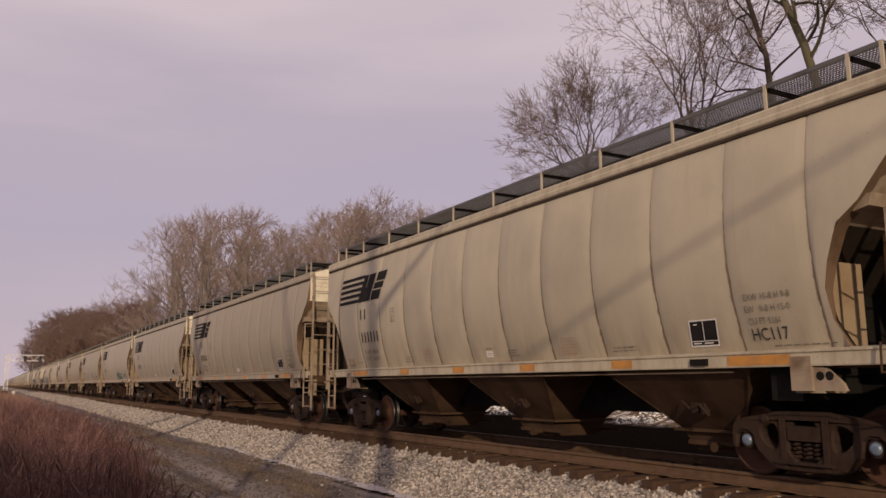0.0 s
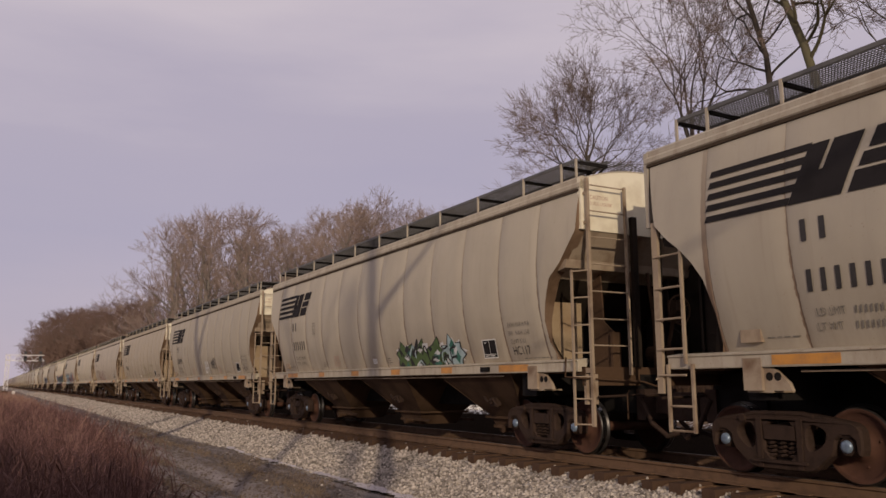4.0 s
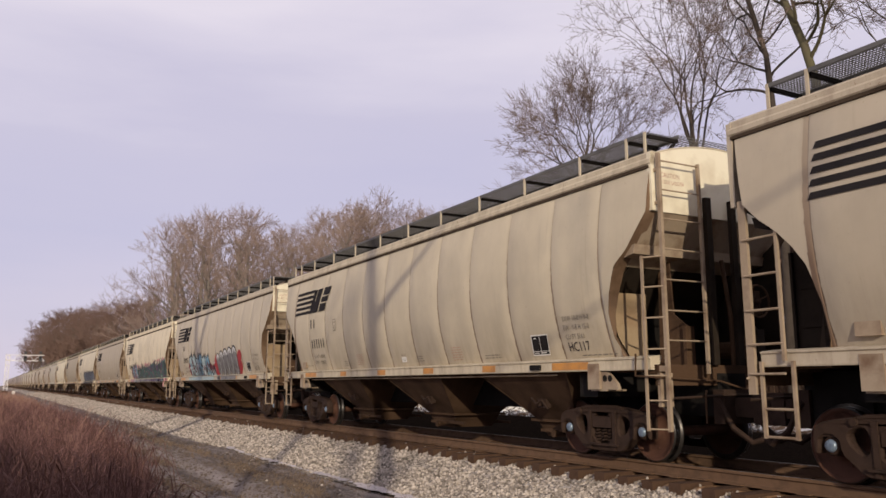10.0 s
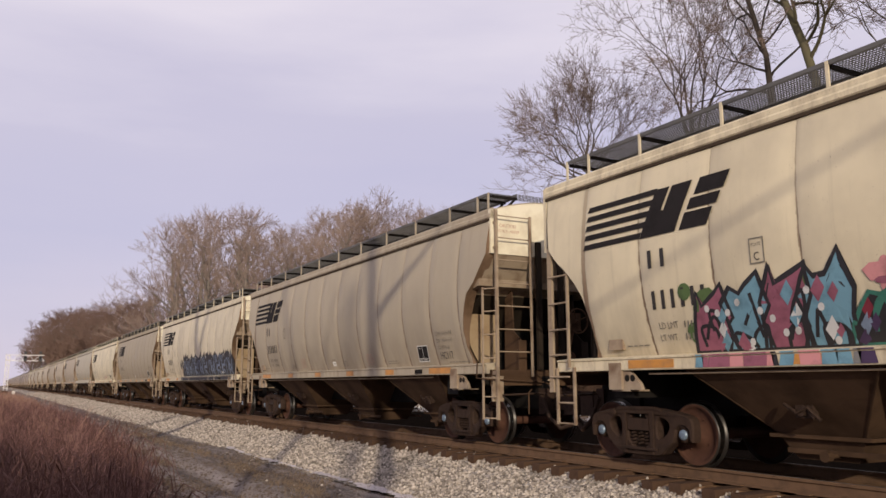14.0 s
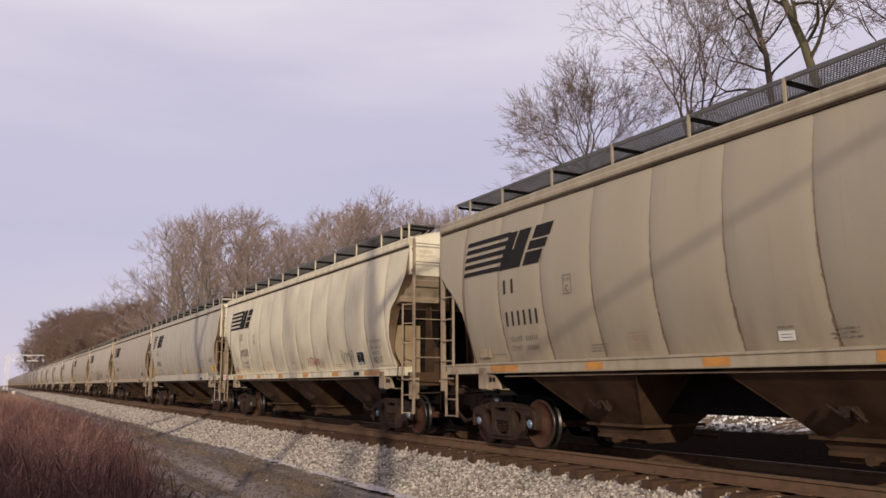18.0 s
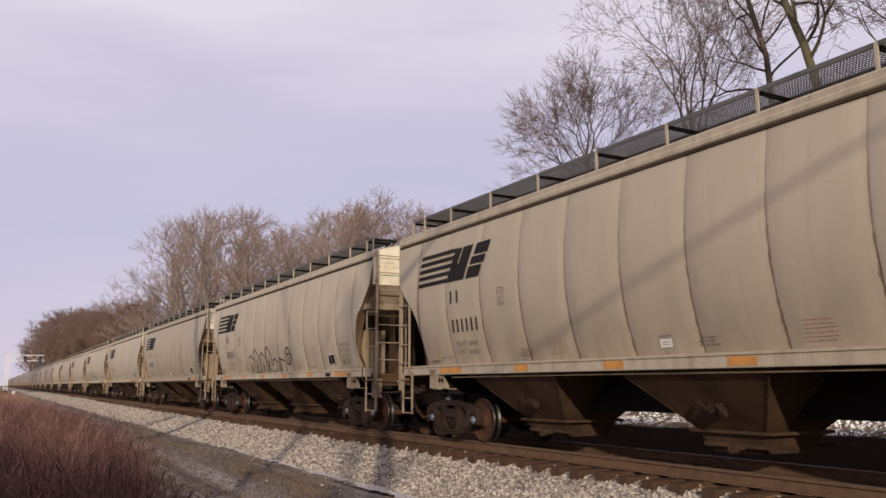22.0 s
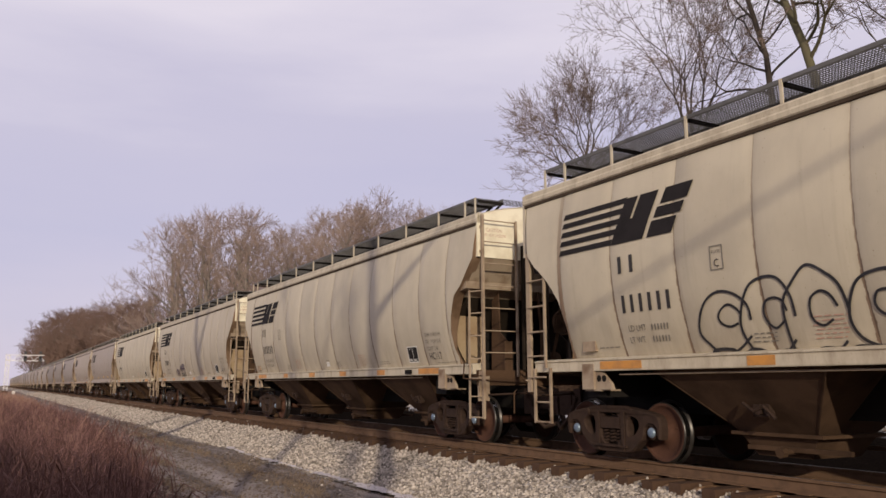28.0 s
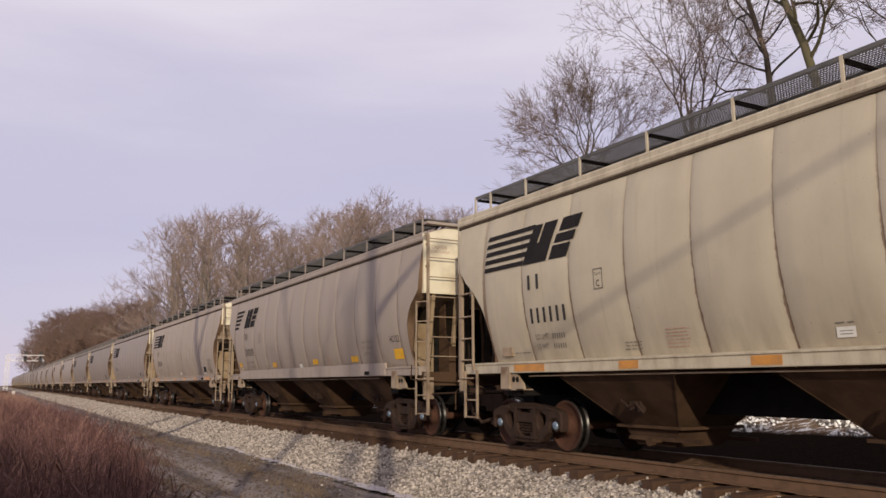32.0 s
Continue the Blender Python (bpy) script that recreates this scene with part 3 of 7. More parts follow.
def side_frame_geo(side):
    """Cast side frame: bowed top chord, two side windows, the spring opening and pedestal jaws over the bearings."""
    g = Geo()
    outer = [(-1.10, 0.36), (-1.11, 0.62), (-1.04, 0.72), (-0.86, 0.76), (-0.66, 0.79), (-0.35, 0.83), (0.35, 0.83), (0.66, 0.79), (0.86, 0.76), (1.04, 0.72), (1.11, 0.62), (1.10, 0.36),
             (1.03, 0.36), (1.02, 0.58), (0.78, 0.58), (0.74, 0.36), (0.62, 0.27), (0.47, 0.13), (0.25, 0.115), (-0.25, 0.115), (-0.47, 0.13), (-0.62, 0.27), (-0.74, 0.36), (-0.78, 0.58), (-1.02, 0.58), (-1.03, 0.36)]
    holes = [rounded([(-0.24, 0.235), (0.24, 0.235), (0.24, 0.72), (-0.24, 0.72)], 1)]
    for s in (-1, 1):
        holes.append(rounded([(s * 0.385, 0.33), (s * 0.62, 0.47), (s * 0.66, 0.63), (s * 0.385, 0.71)], 2))
    cast_plate(g, rounded(outer, 1), holes, side * 1.11, side * 0.95)
    # raised flanges along the chords and columns
    for s in (-1, 1):
        g.hexa([(s * 0.26, side * 1.10 - 0.03, 0.14), (s * 0.33, side * 1.10 - 0.03, 0.14), (s * 0.33, side * 1.10 + 0.03, 0.14), (s * 0.26, side * 1.10 + 0.03, 0.14),
                (s * 0.26, side * 1.10 - 0.03, 0.76), (s * 0.34, side * 1.10 - 0.03, 0.76), (s * 0.34, side * 1.10 + 0.03, 0.76), (s * 0.26, side * 1.10 + 0.03, 0.76)])
        g.lathe([(0.0, side * 1.07), (0.10, side * 1.07), (0.12, side * 1.03), (0.125, side * 0.98), (0.125, side * 0.88), (0.0, side * 0.88)], 16, 0.0, (s * WB, R_WHEEL))
        a, b = sorted((side * 1.08, side * 0.92))
        g.box(s * WB - 0.15, s * WB + 0.15, a, b, 0.56, 0.64)
    g.extrude([(-0.5, 0.775), (-0.35, 0.80), (0.35, 0.80), (0.5, 0.775), (0.5, 0.81), (0.35, 0.845), (-0.35, 0.845), (-0.5, 0.81)], "y", side * 1.125, side * 1.06)
    g.box(-0.40, 0.40, min(side * 1.16, side * 0.95), max(side * 1.16, side * 0.95), 0.205, 0.24)
    # brake beam hanger and a casting boss on the chord
    g.lathe([(0.0, side * 1.14), (0.05, side * 1.14), (0.06, side * 1.10)], 10, 0.0, (-0.55, 0.745))
    return g


def coil_geo(x, y):
    g = Geo()
    pts, n = [], 30
    for k in range(n + 1):
        a = 2 * math.pi * 4.5 * k / n
        pts.append((x + 0.062 * math.cos(a), y + 0.062 * math.sin(a), 0.255 + 0.23 * k / n))
    g.tube(pts, 0.017, 4)
    return g


def truck_bolster_geo():
    g = Geo()
    g.extrude([(-1.12, 0.49), (-0.7, 0.42), (0.7, 0.42), (1.12, 0.49), (1.12, 0.66), (0.8, 0.70), (0.35, 0.74), (-0.35, 0.74), (-0.8, 0.70), (-1.12, 0.66)], "x", -0.23, 0.23)
    g.lathe([(0.0, 0.0), (0.1, 0.0)], 4, 0, (0, 0.7))
    for s in (-1, 1):       # brake beams
        g.box(s * 0.42 - 0.04, s * 0.42 + 0.04, -0.72, 0.72, 0.36, 0.44)
    return g


ME_TRUCK = {
    "bolster": truck_bolster_geo().mesh("truck", M_CAST),
    "frame_near": side_frame_geo(-1).mesh("side_frame", M_CAST),
    "frame_far": side_frame_geo(1).mesh("side_frame", M_CAST),
    "wheelset": wheelset_geo().mesh("wheelset", [M_WHEEL, M_TREAD, M_RIM], True),
    "cap": Geo().lathe([(0.0, -0.04), (0.04, -0.045), (0.07, -0.03), (0.078, 0.0)], 14).mesh("bearing_cap", M_BLUECAP, True),
    "spring": [coil_geo(x, -1.03).mesh("spring", M_CAST) for x in (-0.15, 0.0, 0.15)],
    "wedge": Geo().box(-0.2, 0.2, -1.10, -0.98, 0.49, 0.56).mesh("spring_plate", M_CAST),
}


def put_truck(car, x, full=True):
    tk = part("truck", ME_TRUCK["bolster"], None, car, "rusty cast steel freight truck", (x, 0, 0))
    part("side_frame", ME_TRUCK["frame_near"], None, tk)
    if full:
        part("side_frame", ME_TRUCK["frame_far"], None, tk)
        for me in ME_TRUCK["spring"]:
            part("spring", me, None, tk)
        part("spring_plate", ME_TRUCK["wedge"], None, tk)
    for s in (-1, 1):
        w = part("wheelset", ME_TRUCK["wheelset"], None, tk)
        w.matrix_parent_inverse = Matrix.Translation((s * WB, 0, R_WHEEL))
        if full:
            part("bearing_cap", ME_TRUCK["cap"], None, tk, "blue-grey bearing end cap", (s * WB, -1.065, R_WHEEL))
    return tk


def coupler_geo(s):
    """Shank, knuckle and carrier, with the air hose hanging beside it."""
    g = Geo()
    g.box(min(s * 8.4, s * 9.0), max(s * 8.4, s * 9.0), -0.13, 0.13, 0.70, 0.98)
    g.box(min(s * 8.4, s * 8.6), max(s * 8.4, s * 8.6), -0.36, 0.36, 0.60, 1.10)
    g.extrude([(s * 8.95, -0.16), (s * 9.27, -0.18), (s * 9.30, -0.02), (s * 9.20, 0.05), (s * 9.32, 0.14), (s * 9.22, 0.22), (s * 8.95, 0.16)], "z", 0.60, 1.05)
    for y in (-0.36, 0.30):
        g.tube([(s * 8.5, y, 0.95), (s * 8.75, y, 0.55), (s * 9.05, y * 0.9, 0.36), (s * 9.28, y * 0.6, 0.44)], 0.042, 8)
    g.tube([(s * 8.55, -1.3, 0.98), (s * 8.6, 0.0, 1.02), (s * 8.55, 1.3, 0.98)], 0.02, 6)
    return g


def centre_sill_geo():
    g = Geo()
    g.box(-8.45, 8.45, -0.22, 0.22, 0.72, 1.30)
    g.tube([(-8.2, 0.55, 1.1), (8.2, 0.55, 1.1)], 0.025, 6)
    for s in (-1, 1):
        g.box(s * 6.73 - 0.22, s * 6.73 + 0.22, -1.36, 1.36, 0.98, 1.36)     # body bolster
        g.box(s * 8.0 - 0.5, s * 8.0 + 0.45, -0.3, 0.3, 0.70, 1.34)
    return g


def brake_geo():
    """Brake rigging at the forward end: cylinder, reservoir and pipes."""
    g = Geo()
    g.tube([(7.75, 0.62, 1.72), (8.2, 0.62, 1.72)], 0.14, 12)
    g.tube([(8.52, 0.5, 2.5), (8.46, 0.42, 2.0), (8.4, 0.3, 1.5), (8.3, 0.2, 1.1)], 0.035, 6)
    g.box(8.46, 8.56, 0.38, 0.62, 2.25, 2.62)
    g.tube([(8.3, -0.3, 3.1), (8.42, -0.3, 2.2), (8.42, -0.3, 1.45)], 0.03, 6)
    g.tube([(8.3, 0.1, 3.1), (8.42, 0.1, 2.2), (8.42, 0.1, 1.45)], 0.035, 6)
    return g


def brake_wheel_geo():
    g = Geo()
    pts = [(8.62, 0.5 + 0.25 * math.cos(a), 2.45 + 0.25 * math.sin(a)) for a in [2 * math.pi * k / 16 for k in range(17)]]
    g.tube(pts, 0.018, 6, 0, False)
    for k in range(4):
        a = math.pi / 2 * k + 0.4
        g.tube([(8.58, 0.5, 2.45), (8.62, 0.5 + 0.25 * math.cos(a), 2.45 + 0.25 * math.sin(a))], 0.012, 4)
    g.tube([(8.5, 0.5, 2.45), (8.66, 0.5, 2.45)], 0.03, 8)
    return g


def flat_bar(x0, x1, y0, y1, z0, z1):
    return Geo().box(x0, x1, y0, y1, z0, z1)


# --- stencils and stickers lie on the curved side ---
def on_side(x, z, lift=0.004):
    return (x + lean_x(z), -(side_y(z) + 0.010 + lift), z)


def stencil(rects, lift=0.004):
    """Quads (x0, z0, x1, z1, slant) laid on the curved side."""
    g = Geo()
    for x0, z0, x1, z1, k in rects:
        n = max(1, int((z1 - z0) / 0.15))
        for i in range(n):
            za, zb = z0 + (z1 - z0) * i / n, z0 + (z1 - z0) * (i + 1) / n
            ka, kb = k * (za - z0), k * (zb - z0)
            m = max(1, int((x1 - x0) / 0.5))
            for j in range(m):
                xa, xb = x0 + (x1 - x0) * j / m, x0 + (x1 - x0) * (j + 1) / m
                g.add([on_side(xa + ka, za, lift), on_side(xb + ka, za, lift), on_side(xb + kb, zb, lift), on_side(xa + kb, zb, lift)], [(0, 1, 2, 3)])
    return g


def lettering(text, size, material, name="lettering", squeeze=0.85):
    """A mesh of the built-in font's letters, base line at the origin, in the x-z plane."""
    cu = bpy.data.curves.new(name, "FONT")
    cu.body, cu.size, cu.resolution_u = text, size * 1.38, 2
    tmp = bpy.data.objects.new("tmp", cu)
    me = bpy.data.meshes.new_from_object(tmp)
    bpy.data.objects.remove(tmp)
    bpy.data.curves.remove(cu)
    me.transform(Matrix(((squeeze, 0, 0, 0), (0, 0, 1, 0), (0, 1, 0, 0), (0, 0, 0, 1))))
    me.materials.clear()
    me.materials.append(material)
    me.name = name
    return me


def lay_on_side(me, x, z, lift=0.005):
    for v in me.vertices:
        zz = v.co.z + z
        v.co = Vector((v.co.x + x + lean_x(z), -(side_y(zz) + 0.010 + lift), zz))
    me.update()
    return me


LOGO_X = -7.26        # tail of the logo's stripes


def logo_stripes_geo(long=1.30, back=0.0):
    r = []
    for k in range(5):
        z = 3.30 + k * 0.152
        r.append((LOGO_X + 0.02 * k, z, LOGO_X + long + 0.08 * k + back * k, z + 0.083, 0.45))
    return stencil(r)


def logo_block_geo():
    """Two heavy slanted emblems in black, notched from above and below."""
    k = 0.47
    x = LOGO_X + 1.30
    r = [(x, 3.29, x + 0.27, 3.97, k), (x + 0.24, 3.29, x + 0.46, 3.64, k), (x + 0.32 + 0.3 * k, 3.59, x + 0.49 + 0.3 * k, 3.97, k), (x + 0.45, 3.29, x + 0.70, 3.97, k)]
    x += 0.78
    r += [(x, 3.29, x + 0.50, 3.52, k), (x + 0.02 + 0.27 * k, 3.56, x + 0.55 + 0.27 * k, 3.71, k), (x + 0.06 + 0.46 * k, 3.75, x + 0.58 + 0.46 * k, 3.97, k)]
    return stencil(r, 0.0045)


def char_bars(x, z, n, w, h, gap, bar=0.42):
    """Each character as one upright bar."""
    return stencil([(x + i * (w + gap), z, x + i * (w + gap) + w * bar + w * 0.25, z + h, 0.0) for i in range(n)])


ME_DECAL = {}


def decals():
    d = ME_DECAL
    d["stripes"] = logo_stripes_geo().mesh("logo_stripes", M_LOGO)
    d["stripes_cut"] = logo_stripes_geo(0.52, 0.06).mesh("logo_stripes", M_LOGO)
    d["block"] = logo_block_geo().mesh("logo_emblem", M_LOGO)
    x = LOGO_X + 1.44
    d["mark_bar"] = char_bars(x, 2.83, 1, 0.20, 0.26, 0.05, 0.12).mesh("mark_bar", M_MARK)
    d["number_bar"] = char_bars(x + 0.02, 2.24, 1, 0.145, 0.26, 0.04, 0.20).mesh("number_bar", M_MARK)
    d["limit"] = lay_on_side(lettering("LD LMT", 0.095, M_FAINT), x + 0.10, 1.96)
    d["light"] = lay_on_side(lettering("LT WT", 0.095, M_FAINT), x + 0.10, 1.79)
    d["weights"] = stencil([(x + 0.58 + 0.062 * i, zz, x + 0.605 + 0.062 * i, zz + 0.085, 0) for zz in (1.96, 1.79) for i in range(6)]).mesh("weight_figures", M_FAINT)
    px = -4.02
    d["plate"] = stencil([(px, 2.66, px + 0.22, 2.675, 0), (px, 2.97, px + 0.22, 2.985, 0), (px, 2.66, px + 0.015, 2.985, 0), (px + 0.205, 2.66, px + 0.22, 2.985, 0)]).mesh("plate_box", M_FAINT)
    d["plate_c"] = lay_on_side(lettering("C", 0.11, M_MARK), px + 0.06, 2.70)
    d["plate_word"] = lay_on_side(lettering("PLATE", 0.045, M_FAINT), px + 0.035, 2.88)
    d["dims"] = lay_on_side(lettering("EXW 10-8 H 9-8", 0.085, M_FAINT), 6.36, 2.22)
    d["dims2"] = lay_on_side(lettering("EW   9-8 H 15-0", 0.085, M_FAINT), 6.36, 2.07)
    d["cuft"] = lay_on_side(lettering("CU FT 5161", 0.085, M_FAINT), 6.40, 1.92)
    d["class"] = lay_on_side(lettering("HC117", 0.16, M_MARK), 6.44, 1.72)
    d["class_b"] = lay_on_side(lettering("HC122", 0.16, M_MARK), 6.85, 2.18)
    bx, bz = 5.41, 1.70
    d["panel"] = stencil([(bx, bz, bx + 0.46, bz + 0.32, 0)], 0.003).mesh("data_panel", M_LOGO)
    d["panel_rim"] = stencil([(bx - 0.02, bz - 0.02, bx + 0.48, bz + 0.0, 0), (bx - 0.02, bz + 0.32, bx + 0.48, bz + 0.34, 0), (bx - 0.02, bz, bx, bz + 0.32, 0), (bx + 0.46, bz, bx + 0.48, bz + 0.32, 0),
                              (bx + 0.225, bz + 0.05, bx + 0.237, bz + 0.32, 0), (bx, bz + 0.05, bx + 0.46, bz + 0.06, 0), (bx + 0.06, bz + 0.27, bx + 0.13, bz + 0.285, 0), (bx + 0.22, bz + 0.018, bx + 0.38, bz + 0.034, 0), (bx + 0.03, bz + 0.018, bx + 0.17, bz + 0.034, 0)], 0.006).mesh("panel_frame", M_WHITE)
    d["routing"] = stencil([(0.08, 1.70, 0.32, 1.82, 0)], 0.004).mesh("routing_tag", M_WHITE)
    d["routing_lines"] = stencil([(0.12, 1.735 + 0.035 * i, 0.28, 1.743 + 0.035 * i, 0) for i in range(2)], 0.006).mesh("tag_lines", M_FAINT)

    def para(x0, z0, n, w, m, h=0.014, gap=0.05):
        """Lines of print too small to read, each a row of short thin bars."""
        rnd = random.Random(int(x0 * 100) + n)
        r = []
        for i in range(n):
            x, end = x0 + rnd.uniform(0, 0.06), x0 + w * rnd.uniform(0.8, 1.0)
            while x < end:
                q = min(x + rnd.uniform(0.05, 0.13), end)
                r.append((x, z0 + i * gap, q, z0 + i * gap + h, 0))
                x = q + 0.03
        return stencil(r).mesh("small_print", m)
    d["print"] = [para(0.8, 1.70, 3, 0.40, M_FAINT), para(2.46, 1.68, 6, 0.52, M_RED), para(3.76, 1.68, 2, 0.62, M_FAINT), para(0.04, 1.86, 1, 0.28, M_FAINT), para(-2.6, 1.70, 6, 0.50, M_RED), para(-3.5, 1.70, 3, 0.46, M_FAINT), para(-6.46, 1.74, 1, 0.6, M_FAINT), para(6.75, 1.64, 1, 0.9, M_FAINT)]


decals()
REFLECTORS = [(-6.42, 0.92), (-3.60, 0.42), (-1.15, 0.46), (1.29, 0.46), (3.76, 0.46), (6.0, 0.95)]


def reflector_geo(w):
    return Geo().box(0, w, -1.541, -1.532, 1.41, 1.53)


ME_REFL = {(w, c): reflector_geo(w).mesh("reflector", M_ORANGE if c == 0 else M_YELLOW) for w in (0.92, 0.42, 0.46, 0.95) for c in (0, 1)}


M_WINGPLATE = simple("dusty_cream_plate", (0.33, 0.25, 0.16), 0.75, 0.0, 0.4, 1.8, 0.15, (0.24, 0.155, 0.09))
M_PAD = simple("dirty_pad_paint", (0.36, 0.29, 0.215), 0.75, 0.0, 0.5, 2.6, 0.15, (0.16, 0.10, 0.065))
M_LADDER = simple("worn_ladder_paint", (0.35, 0.275, 0.20), 0.75, 0.0, 0.5, 2.2, 0.15, (0.115, 0.066, 0.042))


def ladder_front(car):
    """Tall end ladder with a second short stile on the side, and the stirrup below."""
    l1 = part("ladder_stile", flat_bar(8.56, 8.62, -1.46, -1.41, 0.52, 4.57), M_LADDER, car, "tall steel ladder stile")
    part("ladder_stile", flat_bar(8.56, 8.61, -0.64, -0.60, 1.33, 4.50), M_LADDER, car)
    l3 = part("ladder_stile", flat_bar(8.29, 8.33, -1.60, -1.57, 0.52, 3.05), M_LADDER, car)
    me = Geo().tube([(8.59, -1.44, 0), (8.59, -0.62, 0)], 0.013, 6).mesh("rung", M_LADDER)
    for z in (4.46, 4.02, 3.58, 3.13, 2.68, 2.23, 1.80):
        part("rung", me, None, l1, "", (0, 0, z))
    me2 = Geo().tube([(8.31, -1.59, 0), (8.59, -1.45, 0)], 0.013, 6).mesh("rung", M_LADDER)
    for z in (3.02, 2.58, 2.13, 1.68, 1.30, 0.95, 0.55):
        part("rung", me2, None, l3, "", (0, 0, z))
    for z in (4.30, 3.80):
        part("ladder_bracket", flat_bar(8.44, 8.57, -1.455, -1.42, z, z + 0.05), M_LADDER, l1)
    part("ladder_bracket", flat_bar(8.36, 8.58, -1.455, -1.42, 1.36, 1.44), M_LADDER, l1)
    part("uncoupling_lever", Geo().tube([(8.12, -1.60, 1.62), (8.12, -1.62, 1.30), (8.5, -1.62, 1.28), (8.52, -0.3, 1.22), (8.8, -0.1, 1.1)], 0.015, 6), M_UNDER, car)
    part("grab_iron", Geo().tube([(8.62, -0.75, 0.62), (8.62, -0.75, 1.02), (8.5, -0.6, 1.08)], 0.015, 6), M_UNDER, car)
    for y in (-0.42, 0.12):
        part("end_post", flat_bar(8.455, 8.53, y, y + 0.11, 1.46, 4.02), M_RECESS_SHADE, car, "upright post on the end sheet")
    part("corner_plate", flat_bar(8.40, 8.46, -1.46, -1.22, 0.86, 1.34), M_LADDER, car)


def ladder_rear(car):
    l1 = part("ladder_stile", flat_bar(-8.33, -8.22, -1.58, -1.53, 1.05, 3.50), M_LADDER, car, "wide steel ladder stile")
    part("ladder_stile", flat_bar(-7.79, -7.75, -1.61, -1.57, 1.45, 3.03), M_LADDER, car)
    me = Geo().tube([(-8.28, -1.59, 0), (-7.76, -1.60, 0)], 0.016, 6).mesh("rung", M_LADDER)
    for z in (2.98, 2.52, 2.08, 1.66, 1.30):
        part("rung", me, None, l1, "", (0, 0, z))
    st = part("stirrup", flat_bar(-8.15, -8.11, -1.58, -1.54, 0.53, 1.45), M_LADDER, car, "hanging step below the ladder")
    part("stirrup_leg", flat_bar(-7.70, -7.66, -1.58, -1.54, 0.53, 1.45), M_LADDER, st)
    for z in (0.55, 0.88):
        part("rung", Geo().tube([(-8.13, -1.56, z), (-7.68, -1.56, z)], 0.017, 6), M_LADDER, st)
    part("uncoupling_lever", Geo().tube([(-8.3, -1.62, 1.25), (-8.42, -1.4, 1.22), (-8.5, -0.3, 1.2), (-8.8, 0.1, 1.1)], 0.018, 6), M_LADDER, car)
    part("end_ladder", Geo().box(-8.56, -8.51, 0.88, 0.93, 1.35, 4.5).box(-8.56, -8.51, 1.48, 1.53, 0.6, 4.5).tube([(-8.53, 0.9, 4.4), (-8.53, 1.5, 4.4)], 0.016).tube([(-8.53, 0.9, 3.9), (-8.53, 1.5, 3.9)], 0.016)
         .tube([(-8.53, 0.9, 3.4), (-8.53, 1.5, 3.4)], 0.016).tube([(-8.53, 0.9, 2.9), (-8.53, 1.5, 2.9)], 0.016).tube([(-8.53, 0.9, 2.4), (-8.53, 1.5, 2.4)], 0.016), M_LADDER, car)


def far_ladders(car):
    g = Geo().box(8.56, 8.62, -1.46, -1.41, 0.52, 4.57).box(8.56, 8.61, -0.72, -0.68, 1.33, 4.50)
    for k in range(8):
        g.box(8.575, 8.605, -1.44, -0.70, 1.3 + 0.45 * k, 1.33 + 0.45 * k)
    part("ladder", g, M_LADDER, car)
    g = Geo().box(-8.33, -8.22, -1.58, -1.53, 1.05, 3.50).box(-7.79, -7.75, -1.61, -1.57, 0.55, 3.03)
    for k in range(5):
        g.box(-8.28, -7.76, -1.61, -1.58, 1.3 + 0.42 * k, 1.33 + 0.42 * k)
    part("ladder", g, M_LADDER, car)


